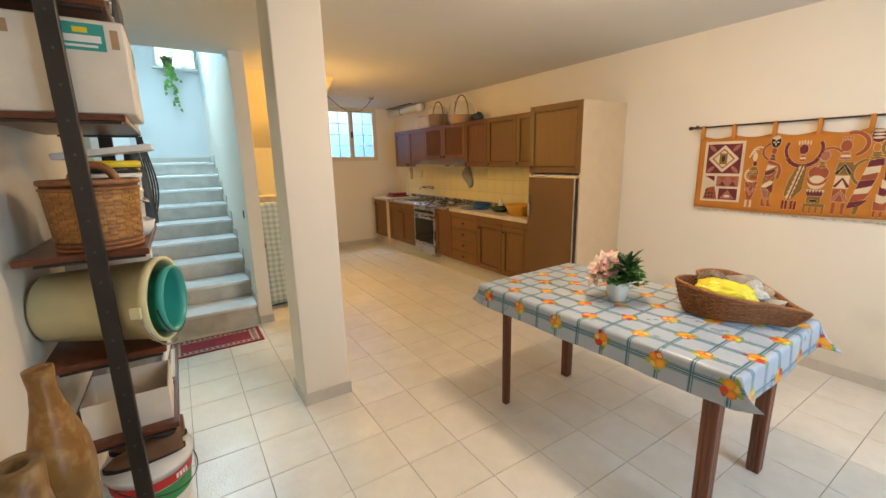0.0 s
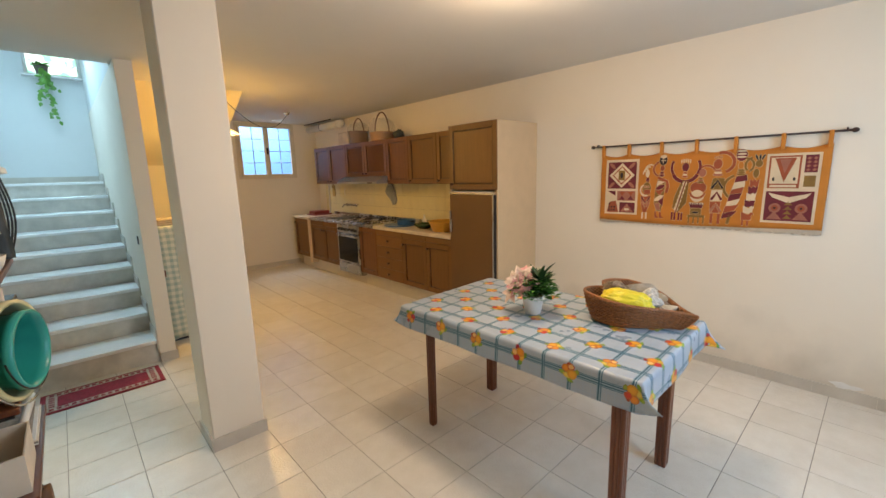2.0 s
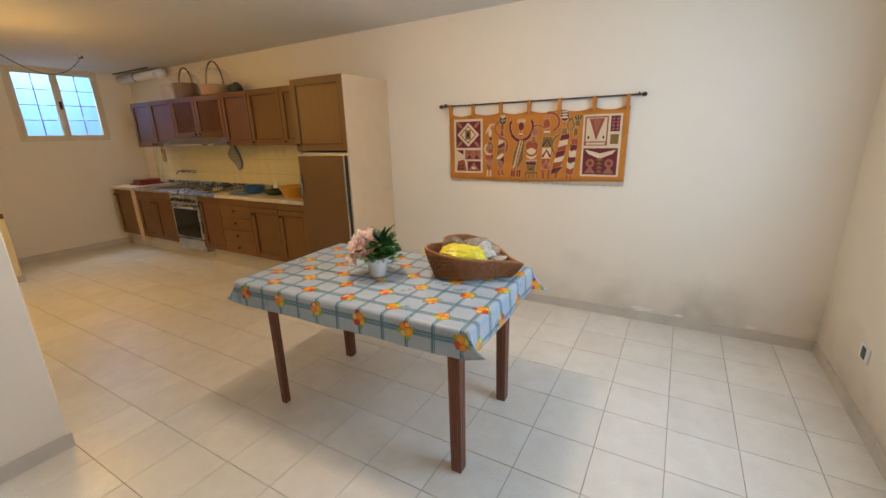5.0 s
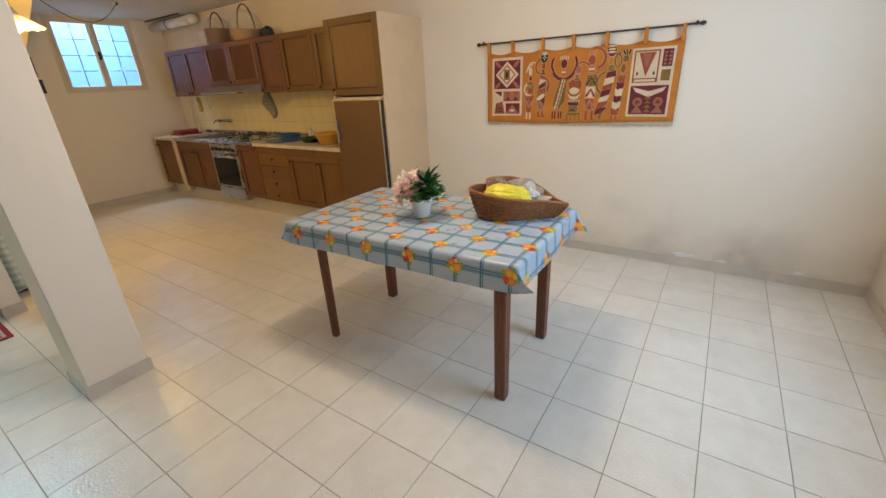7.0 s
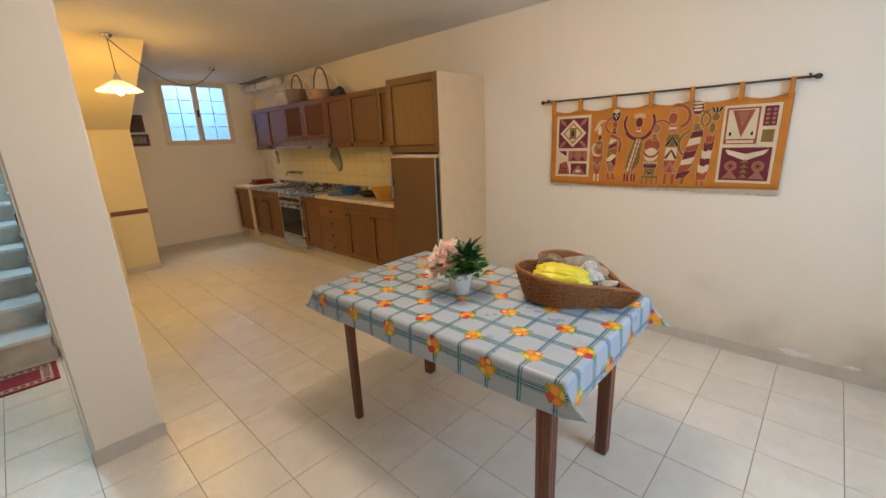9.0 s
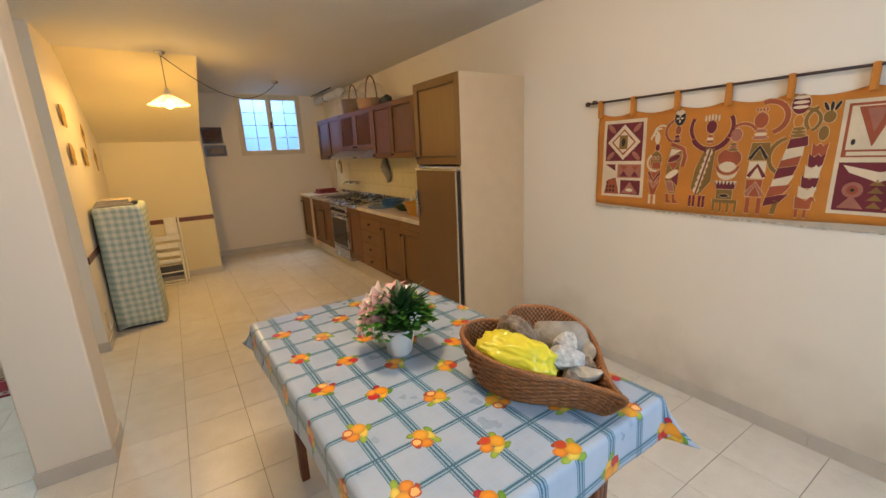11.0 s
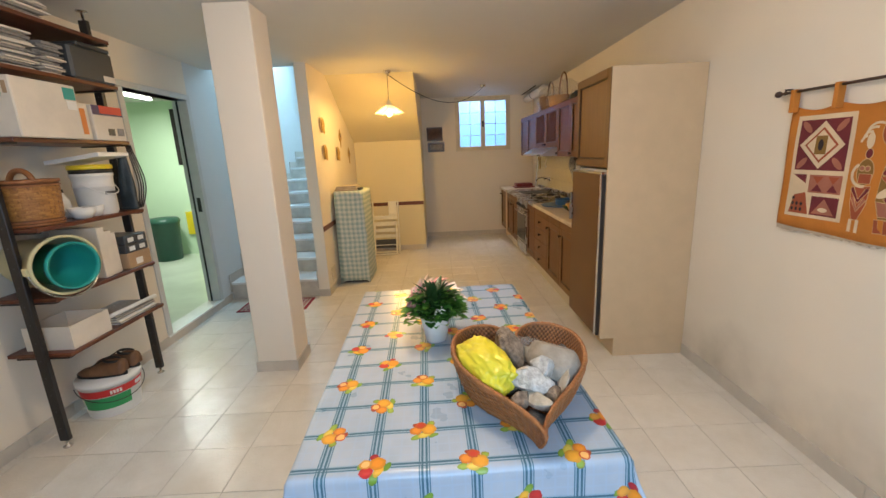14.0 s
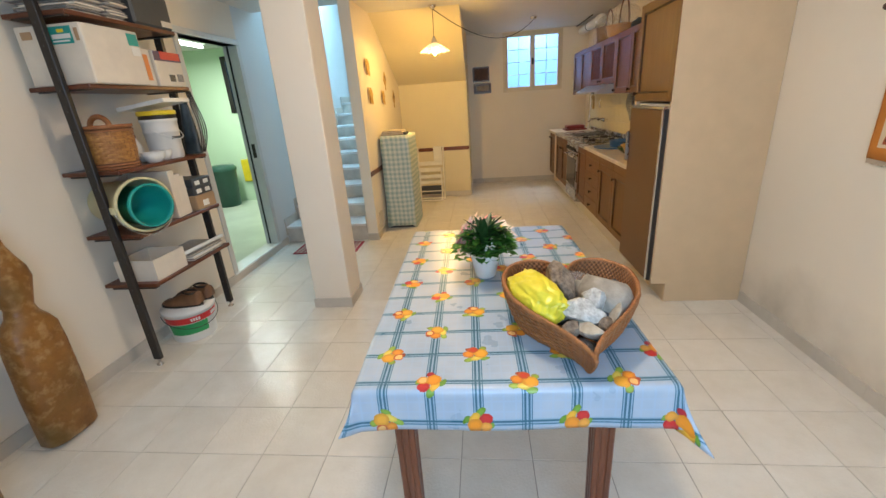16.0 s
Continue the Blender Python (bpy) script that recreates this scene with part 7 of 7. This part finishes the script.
for k, z in enumerate([0.02, 0.12, 0.3, 0.5, 0.7, 0.9, 1.05, 1.095, 1.105]):
    ring = []
    for i in range(n):
        t = 2 * math.pi * i / n
        cx, sy = math.copysign(abs(math.cos(t)) ** 0.28, math.cos(t)), math.copysign(abs(math.sin(t)) ** 0.28, math.sin(t))
        f = (1 - z / 1.1)
        grow = 1 + 0.03 * f + 0.03 * f * math.sin(t * 7 + 1) + 0.012 * noise.noise(Vector((cx * 3, sy * 3, z * 4)))
        if z > 1.1:
            grow = 0.93
        ring.append(bm.verts.new(((x0 + x1) / 2 + (x1 - x0) / 2 * cx * grow, (y0 + y1) / 2 + (y1 - y0) / 2 * sy * grow, z + (0.02 * math.sin(t * 3) if k == 0 else 0))))
    rings.append(ring)
for a, b in zip(rings, rings[1:]):
    for i in range(n):
        bm.faces.new((a[i], a[(i + 1) % n], b[(i + 1) % n], b[i]))
bm.faces.new(rings[-1]), bm.faces.new(rings[0][::-1])
part("cloth_cover", bm, GING, ap, "", True)
part("appliance_foot", boxes((3.56, 3.87, 4.84, 5.35, 0, 0.03)), DGREY, ap)
bm = bmesh.new()
for i in range(3):
    box(bm, 3.56 + 0.012 * i, 3.83 - 0.01 * i, 4.83 + 0.01 * i, 5.1, 1.109 + 0.018 * i, 1.125 + 0.018 * i, 0.004)
solo("folded_cloths", bm, FRINGE, (3.7, 4.95, 1.108), "folded beige cloths on the covered appliance", "cloth")
solo("small_dark_case", boxes((3.80, 3.86, 4.86, 5.02, 1.109, 1.135), bevel=0.004), DGREY, (3.83, 4.94, 1.109), "small dark case on the covered appliance", "case")
# folding chair leaning on the nook wall
CHW = plain("cream_painted_chair", (0.84, 0.80, 0.66), 0.45, vary=0.08)
fchair = thing("folding_chair", (4.03, 6.3, 0), "folded cream slatted garden chair leaning on the wall", "chair")
for x in (3.740, 4.130):
    part("leg", tube([(x, 6.25, 0.012), (x, 6.40, 0.80)], 0.012, 8), CHW, fchair)
for x in (3.770, 4.100):
    part("rear_leg", tube([(x, 6.13, 0.012), (x, 6.26, 0.50)], 0.011, 8), CHW, fchair)
for z, y, h in ((0.53, 6.315, 0.06), (0.435, 6.298, 0.06), (0.34, 6.28, 0.055), (0.255, 6.266, 0.05)):
    part("slat", boxes((3.755, 4.115, y - 0.02, y - 0.006, z, z + h), bevel=0.003), CHW, fchair)
part("backrest", boxes((3.980, 4.110, 6.372, 6.386, 0.58, 0.80), bevel=0.004), CHW, fchair)
for z, y in ((0.03, 6.24), (0.025, 6.125), (0.15, 6.21)):
    part("cross_bar", tube([(3.750, y, z), (4.120, y, z)], 0.009, 8), CHW, fchair)
part("dark_seat", boxes((3.770, 4.100, 6.205, 6.215, 0.10, 0.235), bevel=0.003), DGREY, fchair, "dark grey folded seat")
solo("wall_vent", boxes((XP1 + 0.0005, XP1 + 0.014, 4.53, 4.66, 0.13, 0.28), bevel=0.002), CREAMFRAME, (XP1 + 0.007, 4.6, 0.13), "square cream vent cover low on the partition", "vent")
# butterflies and fans on the partition
GOLD = wood("yellow_straw", (0.36, 0.20, 0.04), (0.62, 0.40, 0.10), 0.6)
for y, z, kind_ in ((4.73, 1.835, 0), (4.74, 1.545, 0), (5.34, 1.53, 0), (5.59, 1.765, 1), (6.05, 1.55, 1)):
    if kind_ == 0:
        th = thing("butterfly_ornament", (XP1, y, z - 0.11), "yellow straw butterfly ornament on the wall", "ornament", "wall ornaments")
        for s in (-1, 1):
            for hh, ln, wd in ((0.036, 0.115, 0.062), (-0.038, 0.095, 0.055)):
                bm = slab(oval(0, 0, ln / 2, wd / 2, 16), 0.003)
                moved(bm, Matrix.Translation((XP1 + 0.012, y + s * 0.046, z + hh)) @ Matrix.Rotation(radians(-11 * s), 4, "Z") @ Matrix.Rotation(radians(90), 4, "Y") @ Matrix.Rotation(radians(s * 22), 4, "Z"))
                part("wing", bm, GOLD, th)
        part("body", tube([(XP1 + 0.006, y, z - 0.07), (XP1 + 0.007, y, z + 0.06)], 0.0055, 8), BARKDK, th, "", True)
    else:
        th = thing("fan_ornament", (XP1, y, z - 0.1), "small diamond-shaped straw fan on the wall", "ornament", "wall ornaments")
        bm = slab([(0.11, 0), (0.02, 0.075), (-0.08, 0), (0.02, -0.075)], 0.006)
        moved(bm, Matrix.Translation((XP1 + 0.001, y, z)) @ Matrix.Rotation(radians(90), 4, "Y"))
        part("fan_blade", bm, GOLD, th)
        part("fan_boss", moved(slab(oval(0, 0, 0.03, 0.025, 14), 0.004), Matrix.Translation((XP1 + 0.0072, y, z)) @ Matrix.Rotation(radians(90), 4, "Y")), KNOB, th)
        part("fan_handle", boxes((XP1 + 0.001, XP1 + 0.008, y - 0.006, y + 0.006, z - 0.15, z - 0.09)), GOLD, th)
# framed pictures on the end wall
PICT = rock_material("dark_picture", (0.03, 0.015, 0.01), (0.14, 0.06, 0.03), 0.65, 12)
PICT2 = rock_material("pale_picture", (0.10, 0.06, 0.04), (0.36, 0.30, 0.24), 0.65, 10)
for x0, x1, z0, z1, m_, fr_ in ((4.61, 4.885, 1.70, 1.93, PICT, 0.025), (4.62, 4.91, 1.515, 1.675, PICT2, 0.035)):
    pf = thing("picture_frame", ((x0 + x1) / 2, YN, z0), "dark framed small picture on the end wall", "picture", "pictures on the end wall")
    part("frame", boxes((x0, x1, YN - 0.018, YN - 0.001, z0, z0 + fr_), (x0, x1, YN - 0.018, YN - 0.001, z1 - fr_, z1), (x0, x0 + fr_, YN - 0.018, YN - 0.001, z0 + fr_, z1 - fr_), (x1 - fr_, x1, YN - 0.018, YN - 0.001, z0 + fr_, z1 - fr_), bevel=0.002), KNOB, pf)
    part("print", boxes((x0 + fr_, x1 - fr_, YN - 0.010, YN - 0.002, z0 + fr_, z1 - fr_)), m_, pf)

# ---------- kitchen clutter ----------
BLUEP = plain("blue_enamel", (0.05, 0.14, 0.30), 0.3, vary=0.15)
ORPL = plain("orange_plastic", (0.70, 0.37, 0.05), 0.35, vary=0.08)
DKGRN = plain("dark_green_glaze", (0.03, 0.07, 0.03), 0.25, vary=0.2)
WT = 0.869
bs = revolve([(0, 0), (0.115, 0), (0.12, 0.006), (0.165, 0.105), (0.178, 0.11), (0.178, 0.116), (0.16, 0.113), (0.115, 0.012), (0, 0.01)], 36, (6.09, 3.73, WT))
solo("orange_basin", bs, ORPL, (6.09, 3.73, WT), "orange plastic basin on the worktop", "basin", smooth=True)
bs = revolve([(0, 0), (0.07, 0), (0.12, 0.04), (0.125, 0.055), (0.115, 0.055), (0.06, 0.012), (0, 0.012)], 32, (6.12, 4.10, WT))
solo("green_dish", bs, DKGRN, (6.12, 4.10, WT), "dark green glazed oven dish", "dish", smooth=True)
solo("blue_tray", revolve([(0, 0), (0.19, 0), (0.20, 0.012), (0.19, 0.012), (0, 0.006)], 36, (6.10, 4.56, WT)), BLUEP, (6.10, 4.56, WT), "flat dark blue round tray", "tray", smooth=True)
pot = thing("blue_pot", (6.16, 4.50, WT + 0.013), "blue enamel cooking pot on the worktop", "pot")
part("pot_body", revolve([(0, 0), (0.11, 0), (0.115, 0.008), (0.12, 0.06), (0.125, 0.062), (0.115, 0.064), (0.10, 0.01), (0, 0.01)], 32, (6.16, 4.50, WT + 0.013)), BLUEP, pot, "", True)
for s in (-1, 1):
    part("pot_handle", tube([(6.16 - 0.03, 4.50 + s * 0.12, WT + 0.06), (6.16, 4.50 + s * 0.155, WT + 0.06), (6.16 + 0.03, 4.50 + s * 0.12, WT + 0.06)], 0.006, 6), BLACKMETAL, pot, "", True)
bs = revolve([(0, 0), (0.03, 0), (0.03, 0.07), (0.012, 0.10), (0.012, 0.13), (0, 0.13)], 18, (6.32, 4.33, WT))
solo("dish_soap", bs, WHITE, (6.32, 4.33, WT), "small pale bottle by the splashback", "bottle", smooth=True)
# tap
tp = thing("wall_tap", (XE - 0.01, 6.25, 1.03), "chrome wall-mounted mixer tap above the sink", "tap")
part("tap_body", tube([(XE - 0.06, 6.13, 1.05), (XE - 0.06, 6.37, 1.05)], 0.017, 12), CHROME, tp, "", True)
for y in (6.15, 6.35):
    part("inlet", tube([(XE - 0.003, y, 1.05), (XE - 0.06, y, 1.05)], 0.013, 10), CHROME, tp, "", True)
    part("tap_knob", moved(revolve([(0, 0), (0.022, 0), (0.026, 0.012), (0.022, 0.03), (0, 0.032)], 14), pose(XE - 0.06, 6.12 if y < 6.2 else 6.38, 1.05, 90 if y < 6.2 else -90)), CHROME, tp, "", True)
part("spout", tube([(XE - 0.06, 6.25, 1.05), (XE - 0.10, 6.25, 1.07), (XE - 0.20, 6.25, 1.06), (XE - 0.235, 6.25, 1.03)], 0.010, 10), CHROME, tp, "", True)
# red tray with brush at the end of the worktop
REDPL = plain("dark_red_plastic", (0.22, 0.025, 0.02), 0.4, vary=0.15)
solo("red_tray", boxes((6.05, 6.38, 6.88, 7.16, WT, WT + 0.02), bevel=0.006), REDPL, (6.2, 7.0, WT), "dark red plastic drainer tray", "tray")
solo("red_rack", boxes((6.08, 6.35, 6.91, 7.13, WT + 0.0205, WT + 0.07), bevel=0.01), REDPL, (6.2, 7.0, WT + 0.02), "dark red plastic box on the tray", "box")
solo("long_brush", tube([(6.42, 7.02, WT), (6.455, 7.06, WT + 0.32), (6.455, 7.08, WT + 0.5)], [0.014, 0.008, 0.006], 8), WHITE, (6.42, 7.02, WT), "slim pale brush leaning on the wall", "brush", smooth=True)
# oven glove
GLV = gingham("grey_checked_cotton", (0.55, 0.56, 0.56), (0.07, 0.075, 0.08), 0.018)
gl = slab([(-0.02, 0.13), (0.02, 0.13), (0.075, 0.03), (0.10, -0.05), (0.08, -0.10), (0.04, -0.12), (0.0, -0.06), (-0.06, -0.02), (-0.10, 0.03), (-0.07, 0.08)], 0.025)
moved(gl, Matrix.Translation((XE - 0.012, 5.20, 1.235)) @ Matrix.Scale(1.25, 4) @ Matrix.Rotation(radians(-90), 4, "Y") @ Matrix.Rotation(radians(-90), 4, "Z"))
solo("oven_glove", gl, GLV, (XE - 0.02, 5.21, 1.14), "grey checked oven glove hanging under the cabinets", "oven glove")
# wooden hanging tool and small hook item
hgr = thing("wooden_scoop", (XE - 0.01, 6.90, 1.18), "small wooden utensil hanging on the wall", "utensil")
part("scoop_board", boxes((XE - 0.022, XE - 0.007, 6.86, 6.95, 1.17, 1.36), bevel=0.006), GOLD, hgr)
part("scoop_handle", tube([(XE - 0.016, 6.905, 1.30), (XE - 0.045, 6.905, 1.34), (XE - 0.016, 6.905, 1.38)], 0.008, 8), GOLD, hgr, "", True)
solo("small_hook", tube([(XE - 0.006, 6.52, 1.32), (XE - 0.03, 6.52, 1.27), (XE - 0.02, 6.52, 1.20), (XE - 0.01, 6.52, 1.22)], 0.008, 8), WHITE, (XE - 0.02, 6.52, 1.2), "small pale hook on the splashback", "hook", smooth=True)
# wrapped baskets on top of the wall cabinets
UZT = UZ1 + 0.0005


def wrapped_basket(x, y, r, h, handle, material, label):
    b = thing("gift_basket", (x, y, UZT), label, "basket", "wrapped baskets")
    part("basket_body", revolve([(0, 0), (r * 0.85, 0), (r * 0.9, 0.01), (r, h), (r * 1.04, h + 0.008), (r * 0.94, h), (r * 0.85, 0.02), (0, 0.015)], 32, (x, y, UZT)), material, b, "", True)
    part("handle", tube([(x, y + r * 0.95 * math.cos(a), UZT + h + handle * math.sin(a)) for a in [math.pi * i / 20 for i in range(21)]], 0.009, 8), BARKDK, b, "", True)
    bm = revolve([(r * 1.03, 0.005), (r * 1.09, h * 0.6), (r * 1.1, h), (r * 1.06, h + handle * 0.3), (r * 0.9, h + handle * 0.55), (r * 0.6, h + handle * 0.7), (r * 0.25, h + handle * 0.74)], 32, (x, y, UZT))
    for v in bm.verts:
        v.co.x += 0.016 * noise.noise(v.co * 14)
        v.co.y += 0.016 * noise.noise(v.co * 14 + Vector((5, 0, 0)))
    f = part("cellophane", bm, FILM, b, "crumpled clear cellophane", True)
    return b


wrapped_basket(6.30, 5.73, 0.145, 0.17, 0.19, BARKDK, "brown wicker basket wrapped in cellophane on the cabinets")
wrapped_basket(6.275, 5.10, 0.172, 0.10, 0.27, BARK, "light wicker basket with a tall handle in cellophane")
solo("dark_parcel", moved(stone(0.07, (1, 1.1, 0.9), 8, 3, 0.25), Matrix.Translation((6.33, 4.80, UZT + 0.058))), CLOTHDK, (6.33, 4.8, UZT), "dark wrapped parcel beside the baskets", "parcel", smooth=True)
# vent pipe along the ceiling and paper roll
vp = thing("vent_pipe", (6.36, 6.9, 2.26), "white round vent pipe under the ceiling", "pipe")
part("pipe", tube([(6.36, 7.468, 2.33), (6.36, 6.35, 2.33)], 0.055, 20), WHITE, vp, "", True)
part("pipe_collar", tube([(6.36, 6.42, 2.33), (6.36, 6.32, 2.33)], 0.062, 20), WHITE, vp, "", True)
part("pipe_strap", tube([(6.36, 7.0, 2.33), (6.36, 6.98, 2.33)], 0.058, 20), BLACKMETAL, vp, "", True)
solo("ceiling_conduit", tube([(6.28, 7.46, 2.405), (6.28, 6.5, 2.405)], 0.008, 8), BLACKMETAL, (6.28, 7.0, 2.4), "thin dark conduit under the ceiling", "conduit", smooth=True)
PARC = plain("pale_wrapping", (0.66, 0.58, 0.48), 0.6, vary=0.15)
solo("wrapped_parcel", boxes((6.24, 6.45, 5.90, 6.25, UZT, UZT + 0.20), bevel=0.02), PARC, (6.34, 6.07, UZT), "pale wrapped parcel on the wall cabinets", "parcel")
# ---------- floor tiles ----------
def floor_tiles():
    p, g = 0.3005, 0.0032
    x0 = 5.80 - p * 12
    y0 = 1.37 - p * 7
    h = p - g
    def tile_bm(x, y, w, l, bm=None):
        bm = bm or bmesh.new()
        b = 0.0012
        lo = [(x, y), (x + w, y), (x + w, y + l), (x, y + l)]
        hi = [(x + b, y + b), (x + w - b, y + b), (x + w - b, y + l - b), (x + b, y + l - b)]
        a = [bm.verts.new((*q, -0.0034)) for q in lo]
        m = [bm.verts.new((*q, -0.0008)) for q in lo]
        t = [bm.verts.new((*q, 0.0)) for q in hi]
        bm.faces.new(t)
        for i in range(4):
            j = (i + 1) % 4
            bm.faces.new((a[i], a[j], m[j], m[i]))
            bm.faces.new((m[i], m[j], t[j], t[i]))
        return bm
    shared = None
    rest = bmesh.new()
    i = 0
    for i in range(-1, 16):
        for j in range(-1, 29):
            a0, a1 = max(x0 + i * p, XW), min(x0 + i * p + h, XE)
            b0, b1 = max(y0 + j * p, YS), min(y0 + j * p + h, YN)
            if a1 - a0 < 0.01 or b1 - b0 < 0.01:
                continue
            whole = a1 - a0 > h - 1e-6 and b1 - b0 > h - 1e-6
            if b0 > 5.25:
                tile_bm(a0, b0, a1 - a0, b1 - b0, rest)
                continue
            if whole and shared is not None:
                ob = new("floor_tile", shared)
            else:
                ob = part("floor_tile", tile_bm(0, 0, a1 - a0, b1 - b0), TILE)
                if whole:
                    shared = ob.data
            ob.parent = floor
            ob.location = (a0, b0, 0)
            ob.rotation_euler = (random.uniform(-0.0006, 0.0006), random.uniform(-0.0006, 0.0006), 0)
    far = part("far_floor_tiles", rest, TILE, floor)
    tagged(far, kind="stuff")


floor_tiles()
